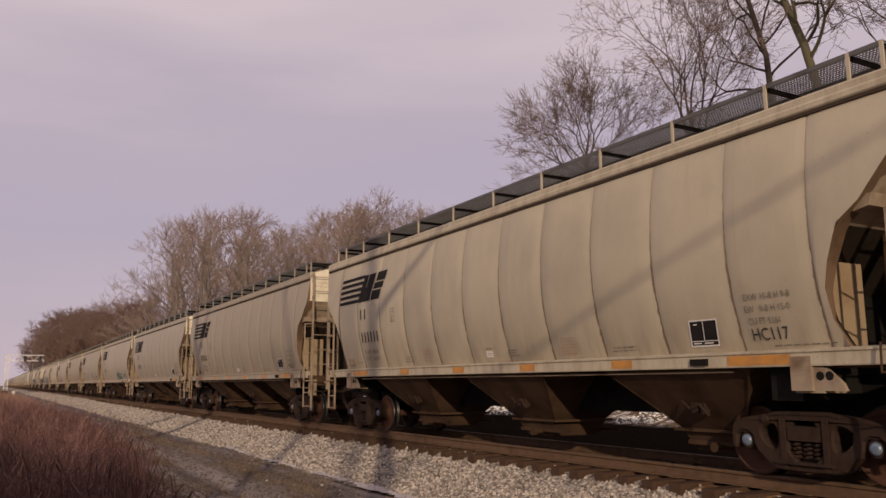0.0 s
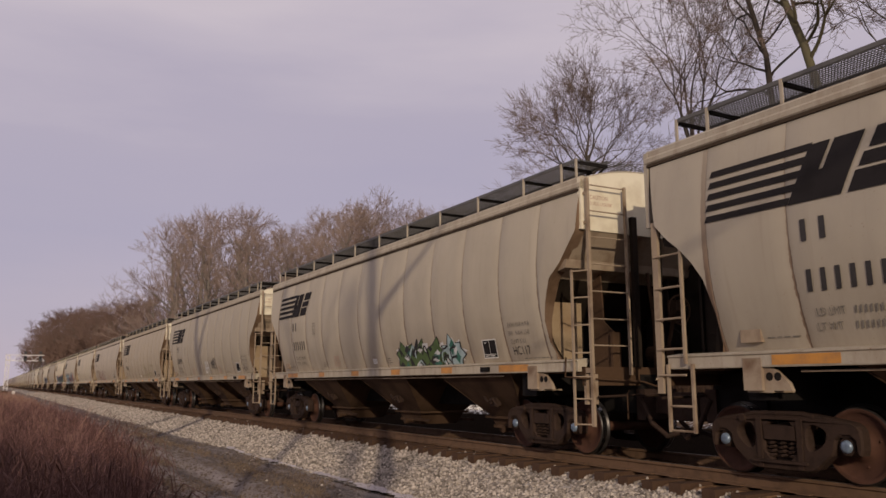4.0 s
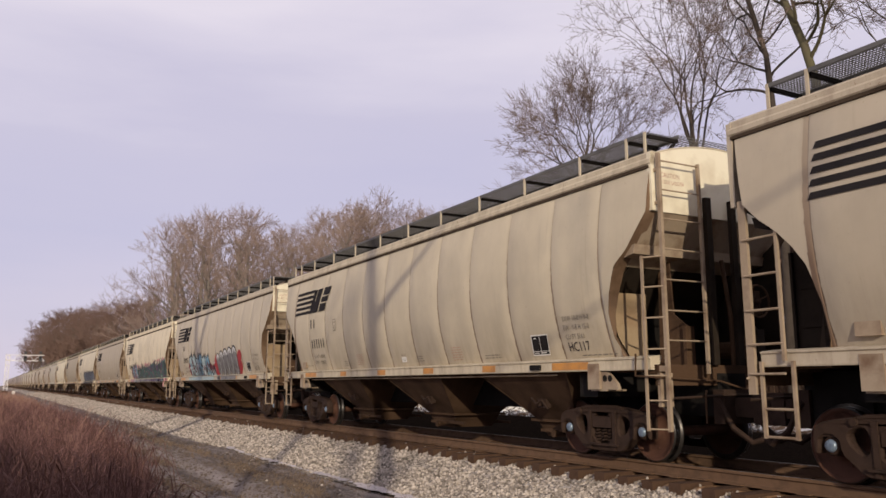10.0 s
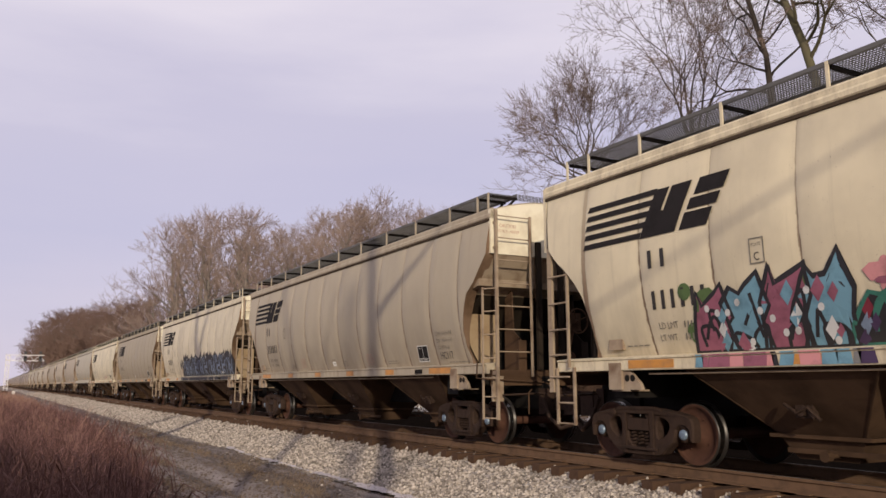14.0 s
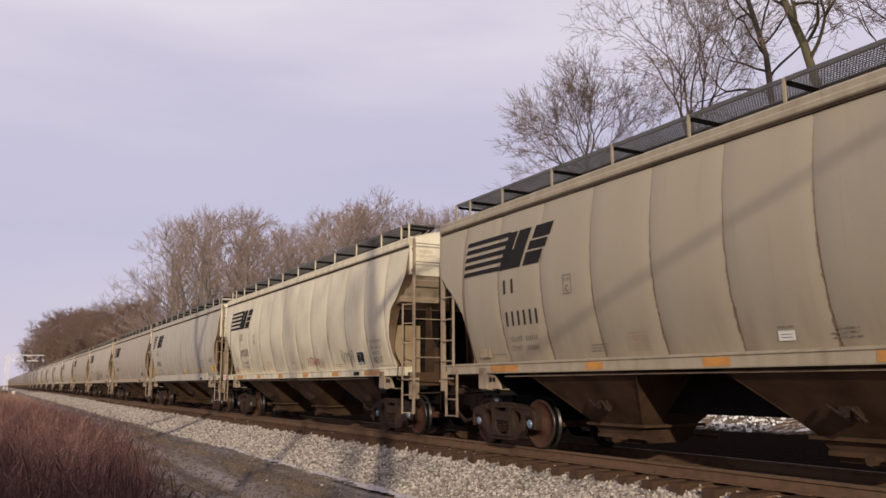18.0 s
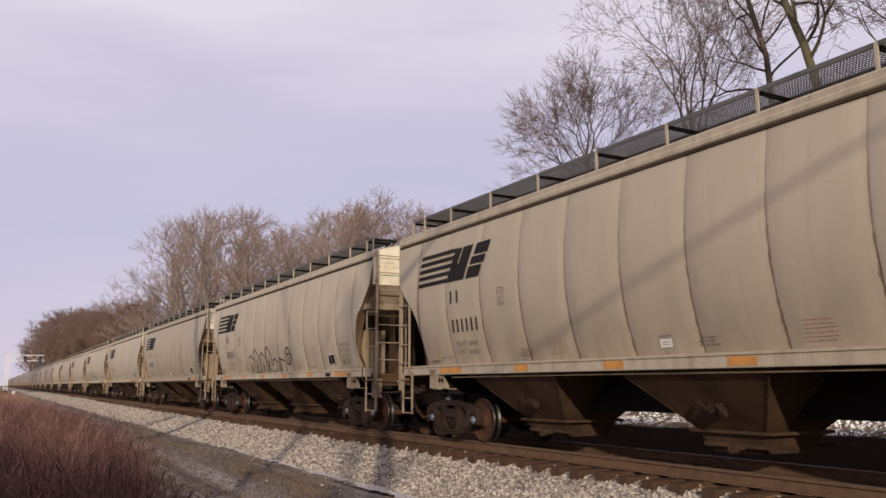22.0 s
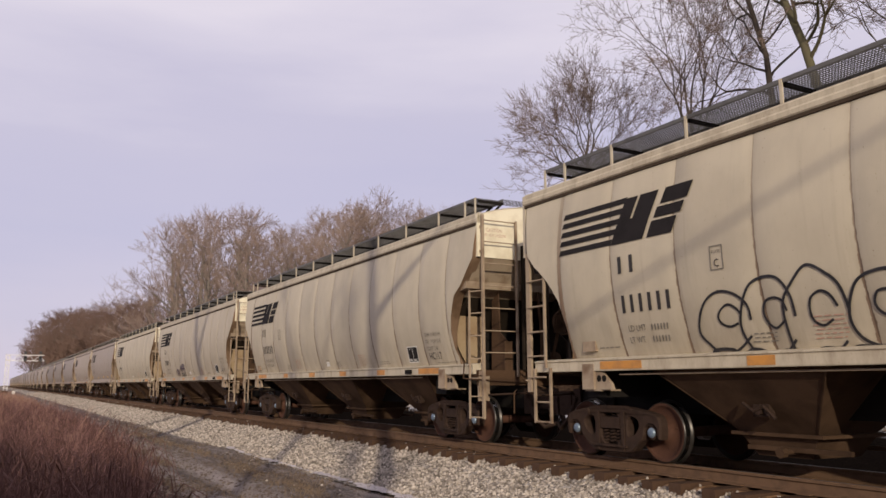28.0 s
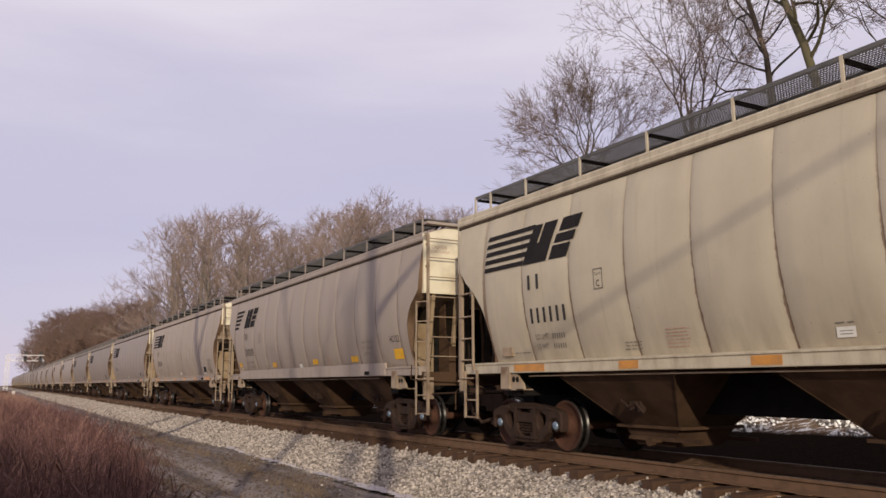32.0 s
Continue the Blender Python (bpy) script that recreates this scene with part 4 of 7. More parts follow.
def hopper_car(full=True, plain=False):
    """One covered hopper. full: every part that can be told apart; else the cars that stay far down the line."""
    car = thing("hopper_car", "weathered beige covered hopper freight car on the rails", "freight car", "cars of the train")
    for x in PANEL_X:
        part("side_panel", ME_PANEL, None, car, "", (x, 0, 0))
    for s in (-1, 1):
        for side in (-1, 1):
            if side < 0 or full:
                part("side_panel", ME_CLIP[s, side], None, car, "", Matrix.Translation((s * CUT_MID[s], 0, 0)) @ Matrix.Diagonal((CUT_WIDE[s], 1, 1, 1)))
                part("side_panel", ME_CORNER_PLAIN[side] if plain and s > 0 else ME_CORNER[s, side], None, car, "", (s * 8.0, 0, 0))
    far = Geo()
    for x in PANEL_X:
        o = len(far.v)
        src = ME_PANEL_F
        far.v += [(v.co.x + x, v.co.y, v.co.z) for v in src.vertices]
        far.f += [tuple(i + o for i in p.vertices) for p in src.polygons]
        far.m += [0] * len(src.polygons)
    part("far_side", far, M_TRIM, car, "", None, True)
    part("roof", roof_geo(), M_TRIM, car, "", None, True)
    for side in (-1, 1):
        part("eave_rail", fascia_geo(side), M_TRIM, car)
        part("sill", sill_geo(side), M_TRIM, car)
        a, b = sorted((side * 1.44, side * 0.80))
        part("running_board", grating_geo(-7.86, 8.38, a, b, 4.955, 0.058 if full else 0.16, 0.042 if full else 0.25), M_GRATE, car, "dark open steel grating walkway on the roof edge")
        if full and side < 0:
            me = post_geo(side).mesh("post", M_TRIM)
            ma = arm_geo(side).mesh("bracket", M_DARK)
            for x in POST_X:
                part("post", me, None, car, "", (x, 0, 0))
                part("bracket", ma, None, car, "", (x, 0, 0))
    part("eave_strip", under_eave_geo(-1), M_EAVE, car, "dark brown strip painted as shade below the eave")
    part("end_walkway", grating_geo(8.0, 8.42, -0.8, 0.8, 4.985, 0.085, 0.085), M_GRATE, car)
    if not full:
        me = post_geo(-1).mesh("post", M_TRIM)
        for x in POST_X[::2]:
            part("post", me, None, car, "", (x, 0, 0))
    for s in (-1, 1):
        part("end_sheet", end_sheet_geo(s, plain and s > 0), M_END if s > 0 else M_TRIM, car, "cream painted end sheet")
        # Rear recess and lower slope sheets carry their shade in the colour.
        m_in = M_RUSTEND if s > 0 else M_RECESS_SHADE
        part("slope_sheet", slope_sheet_geo(s), [M_PAD if s > 0 else m_in, M_RECESS_SHADE], car)
        part("end_platform", platform_geo(s), M_UNDER, car)
        part("jacking_pad", bracket_geo(s), [M_PAD, M_DARK], car, "", (s * 6.56 + (0.68 if s > 0 else 0.0), 0, 0))
        part("coupler", coupler_geo(s), M_CAST, car)
        # Black plate added to close the view through the recess.
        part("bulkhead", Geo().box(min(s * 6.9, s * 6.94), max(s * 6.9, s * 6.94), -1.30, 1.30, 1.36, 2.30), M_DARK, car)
        if s > 0:
            # The tan here stands for the sunlit part of the recess.
            part("bulkhead", Geo().box(7.30, 7.34, -1.31, -0.62, 1.42, 2.62), M_WINGPLATE, car, "tan upright plate behind the ladder")
        for side in (-1, 1) if full else (-1,):
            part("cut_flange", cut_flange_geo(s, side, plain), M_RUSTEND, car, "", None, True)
        # added plate that closes the recess towards the far side, coloured as shade
        part("recess_plate", Geo().extrude([(s * 6.9, 1.40), (s * 8.34, 1.40), (s * 8.34, 3.1), (s * 8.40, 3.5), (s * 8.10, 3.3), (s * 7.6, 2.95), (s * 6.9, 2.35)], "y", 1.30, 1.33), M_RECESS_SHADE, car)
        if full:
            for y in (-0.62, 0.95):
                part("gusset", gusset_geo(s, y), M_UNDER if s > 0 and y < 0 else M_RECESS_SHADE, car)
            if plain and s > 0:
                for y in (-1.18, -0.55):
                    part("end_brace", Geo().extrude([(8.02, 1.44), (8.10, 1.44), (8.40, 3.22), (8.30, 3.22)], "y", y - 0.04, y + 0.04), M_WINGPLATE, car, "cream painted slanting brace")
                part("top_rail", Geo().box(8.40, 8.60, -1.46, 1.46, 4.80, 4.86), M_TRIM, car)
            for side in (-1, 1):
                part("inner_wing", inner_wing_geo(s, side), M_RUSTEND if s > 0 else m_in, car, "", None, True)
        put_truck(car, s * 6.73, full)
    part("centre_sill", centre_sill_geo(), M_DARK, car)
    if full:
        part("air_pipe", Geo().tube([(-6.1, -1.43, 1.33), (-2.0, -1.43, 1.335), (2.0, -1.43, 1.33), (6.0, -1.43, 1.335)], 0.013, 5), M_LADDER, car, "thin pipe along the sill")
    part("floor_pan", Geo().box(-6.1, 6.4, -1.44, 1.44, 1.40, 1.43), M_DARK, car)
    for x in (-3.96, 0.45, 4.86):
        h = part("hopper", ME_HOPPER, None, car, "grimy tapering hopper bay, darkened for shade", (x, 0, 0))
        part("gate", ME_GATE, None, h, "outlet gate")
        if full:
            part("rib", ME_RIB[0], None, h)
            part("rib", ME_RIB[1], None, h)
        if full:
            part("gate_crank", ME_LEVER, None, h)
    if full:
        ladder_front(car)
        ladder_rear(car)
    else:
        far_ladders(car)
    d = ME_DECAL
    if plain:
        for x, w in ((-6.9, 0.34), (-2.7, 0.44), (1.3, 0.44), (4.3, 0.46), (7.0, 0.5)):
            part("reflector", stencil([(x, 1.78, x + w, 1.93 if abs(x) < 6.5 else 2.02, 0)], 0.003).mesh("reflector", M_YELLOW), None, car, "bright yellow reflective strip")
        part("sill_skirt", Geo().box(-6.5, 6.6, -1.565, -1.50, 1.40, 1.70), M_TRIM, car)
    else:
        for x, w in REFLECTORS:
            part("reflector", ME_REFL[w, 0], None, car, "faded orange reflective strip", (x, 0, 0))
    part("logo_stripes", d["stripes_cut" if plain else "stripes"], None, car, "black striped emblem")
    part("logo_emblem", d["block"], None, car)
    if full:
        for i in range(6):
            part("number_bar", d["number_bar"], None, car, "", (0.185 * i, 0, 0))
        for i in range(2):
            part("mark_bar", d["mark_bar"], None, car, "", (0.25 * i, 0, 0))
    if not plain:
        part("data_panel", d["panel"], None, car, "black data panel with a white frame")
    if full:
        part("brake_gear", brake_geo(), M_UNDER, car)
        part("brake_wheel", brake_wheel_geo(), M_UNDER, car)
        for k in ("limit", "light", "plate_c", "plate_word", "dims", "dims2", "cuft", "class_b" if plain else "class"):
            if plain and k in ("dims", "dims2", "cuft"):
                part("lettering", d[k], None, car, "", (-1.2, 0, 0))
                continue
            part("lettering", d[k], None, car)
        part("weight_figures", d["weights"], None, car)
        part("plate_box", d["plate"], None, car)
        if not plain:
            part("panel_frame", d["panel_rim"], None, car)
        tag = part("routing_tag", d["routing"], None, car, "white paper routing tag")
        part("tag_lines", d["routing_lines"], None, tag)
        st = part("stirrup", flat_bar(-8.15, -8.11, 1.54, 1.58, 0.45, 1.45), M_LADDER, car)
        part("stirrup_leg", flat_bar(-7.70, -7.66, 1.54, 1.58, 0.45, 1.45), M_LADDER, st)
        part("step", flat_bar(-8.15, -7.66, 1.50, 1.60, 0.45, 0.52), M_LADDER, st)
        for me in d["print"]:
            part("small_print", me, None, car)
        part("tag_board", flat_bar(-6.95, -6.64, -1.44, -1.36, 1.70, 1.86), M_LADDER, car)
        me = lettering("CAUTION", 0.075, M_RED)
        part("lettering", me, None, car, "red caution stencil", Matrix.Translation((8.456, -1.27, 4.26)) @ pose(0, 0, 0, 0, 0, 90))
        me = lettering("NO SIDE LADDER", 0.06, M_RED)
        part("lettering", me, None, car, "", Matrix.Translation((8.456, -1.34, 4.16)) @ pose(0, 0, 0, 0, 0, 90))
        part("sill_box", flat_bar(5.39, 5.68, -1.575, -1.535, 1.42, 1.51), M_DARK, car)
    return car


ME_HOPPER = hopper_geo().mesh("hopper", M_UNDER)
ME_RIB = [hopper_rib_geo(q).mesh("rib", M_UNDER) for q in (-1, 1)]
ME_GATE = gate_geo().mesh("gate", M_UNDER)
ME_LEVER = lever_geo().mesh("gate_crank", M_CAST)


# ---- the land: one sheet, with the ballast bed raised on it ----
def land_z(x, y):
    n = noise.noise(Vector((x * 0.13, y * 0.13, 3.1))) * 0.10 + noise.noise(Vector((x * 0.9, y * 0.9, 7.7))) * 0.035
    if y < 0:
        if y > -3.7:
            base = -0.78
        elif y > -7:
            base = -0.66
        else:
            base = -0.55 + min(0.3, (-7 - y) * 0.03)
    else:
        base = -0.72 if y < 3.7 else -0.72 + min(1.25, (y - 3.7) * 0.12)
    if abs(y) < 3.3:
        n *= 0.2
    if -7.2 < y < -3.6 and x > -70:
        # wheel ruts along the track
        w = y + 0.18 * noise.noise(Vector((x * 0.11, 0.0, 9.0)))
        for c, d, r in ((-4.45, 0.10, 0.20), (-5.05, -0.05, 0.16), (-5.75, 0.13, 0.26), (-6.4, -0.05, 0.2)):
            n -= d * math.exp(-((w - c) / r) ** 2) * (0.8 + 0.6 * noise.noise(Vector((x * 0.5, c, 2.0))))
        n += 0.03 * noise.noise(Vector((x * 2.3, y * 3.1, 1.0)))
    return base + n


def land():
    g = Geo()
    xs = [-2500, -1500, -900, -600, -420, -320, -250, -200, -160, -130, -105, -88, -74, -64, -56, -50] + [-45 + 0.4 * k for k in range(114)] + [3, 8, 15, 25, 40, 60, 90, 140, 250, 500, 1200, 2500]
    ys = [-2500, -1200, -600, -300, -150, -80, -50, -35, -25, -18, -14, -12] + [-10.5, -9.7, -9.0, -8.4, -7.9] + [-7.5 + 0.11 * k for k in range(38)] + [-3.1, -2.2, -1.2, -0.2] + [1.5, 3.4, 4.2, 5, 6, 7, 8.5, 10, 12, 15, 20, 26, 35, 50, 80, 150, 300, 600, 1200, 2500]
    ny = len(ys)
    g.v = [(x, y, land_z(x, y)) for x in xs for y in ys]
    for i in range(len(xs) - 1):
        for j in range(ny - 1):
            a = i * ny + j
            g.f.append((a, a + ny, a + ny + 1, a + 1))
            g.m.append(0)

    def b(nt, s):
        v = geo_pos(nt)
        sep = node(nt, "ShaderNodeSeparateXYZ", {"Vector": v})
        big = noise_fac(nt, geo_pos(nt, (0.16, 1.6, 1.0)), 1.1, 8.0, 0.68)
        mid = noise_fac(nt, geo_pos(nt, (0.5, 1.6, 1.0)), 2.6, 6.0, 0.65)
        fine = noise_fac(nt, v, 22.0, 4.0)
        mud = mix(nt, ramp(nt, mid, 0.35, 0.65), (0.05, 0.038, 0.031, 1), (0.15, 0.115, 0.095, 1))
        mud = mix(nt, ramp(nt, fine, 0.54, 0.74), mud, (0.26, 0.215, 0.18, 1))
        frost = ramp(nt, node(nt, "ShaderNodeMath", {0: big, 1: node(nt, "ShaderNodeMath", {0: fine, 1: 0.35}, operation="MULTIPLY").outputs[0]}, operation="ADD").outputs[0], 0.66, 0.76)
        mud = mix(nt, node(nt, "ShaderNodeMath", {0: frost, 1: 0.55}, operation="MULTIPLY").outputs[0], mud, (0.40, 0.35, 0.34, 1))
        across = node(nt, "ShaderNodeMath", {0: node(nt, "ShaderNodeMapRange", {"Value": sep.outputs["Y"], "From Min": -7.5, "From Max": -3.5}).outputs[0], 1: node(nt, "ShaderNodeMath", {0: node(nt, "ShaderNodeMath", {0: mid, 1: 0.5}, operation="SUBTRACT").outputs[0], 1: 0.32}, operation="MULTIPLY").outputs[0]}, operation="ADD").outputs[0]
        # Dark bands paint in the ruts' shade; pale bands are frosty mud.
        rut = nt.nodes.new("ShaderNodeValToRGB")
        for at, v in ((0.22, 0.75), (0.33, 0.15), (0.47, 0.8), (0.60, 0.2), (0.72, 0.5), (0.81, 0.0), (0.92, 0.6)):
            rut.color_ramp.elements.new(at).color = (v, v, v, 1)
        rut.color_ramp.elements[0].color = (0.3, 0.3, 0.3, 1)
        rut.color_ramp.elements[-1].color = (0.4, 0.4, 0.4, 1)
        nt.links.new(across, rut.inputs["Fac"])
        rut_bands = mix(nt, rut.outputs["Color"], (0.032, 0.023, 0.020, 1), (0.40, 0.345, 0.335, 1))
        moss = noise_fac(nt, geo_pos(nt, (0.35, 1.0, 1.0)), 2.2, 5.0, 0.7)
        mud = mix(nt, ramp(nt, moss, 0.55, 0.70, (0, 0, 0, 1), (0.6, 0.6, 0.6, 1)), mud, (0.165, 0.135, 0.06, 1))
        mud = mix(nt, 0.72, mud, mix(nt, ramp(nt, fine, 0.42, 0.64, (0, 0, 0, 1), (0.65, 0.65, 0.65, 1)), rut_bands, mud))
        leaf = mix(nt, ramp(nt, fine, 0.35, 0.7), (0.12, 0.075, 0.045, 1), (0.26, 0.18, 0.12, 1))
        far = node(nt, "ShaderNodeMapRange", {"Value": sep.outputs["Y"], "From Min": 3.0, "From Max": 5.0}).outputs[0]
        # Soil coloured near black to paint in the shade thrown by the train.
        shaded_soil = mix(nt, ramp(nt, fine, 0.35, 0.7), (0.008, 0.006, 0.005, 1), (0.022, 0.016, 0.012, 1))
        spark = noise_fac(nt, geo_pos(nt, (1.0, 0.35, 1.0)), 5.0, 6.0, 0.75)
        # Pale flecks begin where that painted shade ends.
        past_shade = node(nt, "ShaderNodeMapRange", {"Value": sep.outputs["Y"], "From Min": 8.6, "From Max": 9.2}).outputs[0]
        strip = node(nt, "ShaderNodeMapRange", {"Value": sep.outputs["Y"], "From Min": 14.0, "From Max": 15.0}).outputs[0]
        patch = mix(nt, strip, mix(nt, past_shade, shaded_soil, mix(nt, ramp(nt, spark, 0.53, 0.57), leaf, (0.80, 0.79, 0.77, 1))), leaf)
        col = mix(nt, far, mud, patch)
        near = node(nt, "ShaderNodeMapRange", {"Value": sep.outputs["Y"], "From Min": -6.5, "From Max": -8.0}).outputs[0]
        col = mix(nt, near, col, leaf)
        nt.links.new(col, s.inputs["Base Color"])
        wet = ramp(nt, mid, 0.36, 0.52, (0.5, 0.5, 0.5, 1), (0.95, 0.95, 0.95, 1))
        wet = mix(nt, node(nt, "ShaderNodeMapRange", {"Value": sep.outputs["Y"], "From Min": -3.9, "From Max": -3.5}).outputs[0], wet, (1, 1, 1, 1))
        nt.links.new(wet, s.inputs["Roughness"])
        nt.links.new(node(nt, "ShaderNodeMapRange", {"Value": sep.outputs["Y"], "From Min": -3.9, "From Max": -3.3, "To Min": 0.1, "To Max": 0.0}).outputs[0], s.inputs["Specular IOR Level"])
        bump(nt, s, mix(nt, 0.6, mid, fine), 1.0, 0.08)
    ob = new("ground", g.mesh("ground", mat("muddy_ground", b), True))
    tagged(ob, "muddy wheel-tracked ground with frost and dead leaves", "ground", kind="structure")


land()


def ballast_z(y):
    a = abs(y)
    if a < 1.12:
        return -0.232
    if a < 1.5:
        return -0.232 - (a - 1.12) * 0.35
    return max(-0.365 - (a - 1.5) * 0.142, -0.66)


def ballast():
    g = Geo()
    xs = [-1500, -900, -600, -400, -300, -220, -160, -120, -90, -70] + [-55 + 0.5 * k for k in range(113)] + [4, 12, 30, 60, 120, 300]
    ys = [-3.85 + 0.21 * k for k in range(38)]
    ny = len(ys)
    for x in xs:
        for y in ys:
            e = noise.noise(Vector((x * 1.3, y * 1.3, 0.5))) * (0.03 if abs(y) > 1.4 else 0.012)
            yy = y + (noise.noise(Vector((x * 0.6, 4.0, 1.5))) * 0.16 if abs(y) > 3.3 else 0)
            g.v.append((x, yy, ballast_z(y) + e))
    for i in range(len(xs) - 1):
        for j in range(ny - 1):
            a = i * ny + j
            g.f.append((a, a + ny, a + ny + 1, a + 1))
            g.m.append(0)

    def b(nt, s):
        v = geo_pos(nt)
        vor = node(nt, "ShaderNodeTexVoronoi", {"Vector": v, "Scale": 17.0})
        vor2 = node(nt, "ShaderNodeTexVoronoi", {"Vector": v, "Scale": 34.0})
        sepc = node(nt, "ShaderNodeSeparateColor", {"Color": vor.outputs["Color"]})
        n = noise_fac(nt, v, 0.8, 5.0)
        col = mix(nt, sepc.outputs[0], (0.22, 0.195, 0.175, 1), (0.58, 0.525, 0.475, 1))
        col = mix(nt, ramp(nt, vor.outputs["Distance"], 0.5, 0.9), col, (0.10, 0.085, 0.07, 1))
        sep = node(nt, "ShaderNodeSeparateXYZ", {"Vector": v})
        ay = node(nt, "ShaderNodeMath", {0: sep.outputs["Y"]}, operation="ABSOLUTE")
        rust = node(nt, "ShaderNodeMapRange", {"Value": ay.outputs[0], "From Min": 1.38, "From Max": 1.12, "To Max": 0.95}).outputs[0]
        grit = noise_fac(nt, v, 9.0, 5.0, 0.7)
        col = mix(nt, rust, col, mix(nt, ramp(nt, grit, 0.4, 0.65), (0.11, 0.062, 0.034, 1), (0.46, 0.27, 0.14, 1)))
        # Ballast under and beyond the train is blackened to stand for its shade.
        train_shade = node(nt, "ShaderNodeMapRange", {"Value": sep.outputs["Y"], "From Min": -0.85, "From Max": -0.6}).outputs[0]
        col = mix(nt, train_shade, col, mix(nt, ramp(nt, grit, 0.4, 0.7), (0.008, 0.006, 0.005, 1), (0.035, 0.026, 0.02, 1)))
        col = mix(nt, ramp(nt, n, 0.5, 0.8, (0, 0, 0, 1), (0.5, 0.5, 0.5, 1)), col, (0.22, 0.19, 0.16, 1))
        nt.links.new(col, s.inputs["Base Color"])
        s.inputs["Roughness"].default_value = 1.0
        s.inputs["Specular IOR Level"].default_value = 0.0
        h = mix(nt, 0.4, vor.outputs["Distance"], vor2.outputs["Distance"])
        bump(nt, s, h, 1.0, -0.05)
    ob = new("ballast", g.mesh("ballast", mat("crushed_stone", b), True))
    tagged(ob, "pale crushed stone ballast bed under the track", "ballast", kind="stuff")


ballast()


# ---- track ----
def track():
    tr = thing("track", "railway track with rusty rails on dark timber ties", "railway track", kind="structure")
    prof = [(-0.076, -0.184), (0.076, -0.184), (0.076, -0.172), (0.016, -0.150), (0.010, -0.05), (0.036, -0.038), (0.037, -0.008), (0.028, 0.0),
            (-0.028, 0.0), (-0.037, -0.008), (-0.036, -0.038), (-0.010, -0.05), (-0.016, -0.150), (-0.076, -0.172)]
    for side in (-1, 1):
        g = Geo()
        g.extrude([(side * 0.753 + y, z) for y, z in prof], "x", -1500, 200)
        part("rail", g, M_RUST, tr, "rusty steel rail")
        part("rail_head", Geo().box(-1500, 200, side * 0.753 - 0.026, side * 0.753 + 0.026, 0.0, 0.0025), M_RAILHEAD, tr, "worn bright rail head")
    rnd = random.Random(3)
    me = [Geo().box(-0.115, 0.115, -1.41 + rnd.uniform(-0.07, 0.07), 1.30, -0.40, -0.188).mesh("tie", M_TIE) for _ in range(6)]
    mp = Geo().box(-0.09, 0.09, -0.16, 0.16, -0.186, -0.172).mesh("tie_plate", M_RUST)
    x = 2.0
    k = 0
    rest = Geo()
    while x > -260:
        if k < 150:
            t = part("tie", me[k % 6], None, tr, "", pose(x, rnd.uniform(-0.05, 0.05), rnd.uniform(-0.01, 0.01), 0, 0, rnd.uniform(-1.5, 1.5)))
            if k < 60:
                for side in (-1, 1):
                    part("tie_plate", mp, None, t, "", (0, side * 0.753, 0.012))
        else:
            rest.box(x - 0.11, x + 0.11, -1.30, 1.30, -0.36, -0.188)
        x -= 0.55 + rnd.uniform(-0.03, 0.03)
        k += 1
    tagged(part("far_ties", rest, M_TIE, tr), kind="stuff")


track()


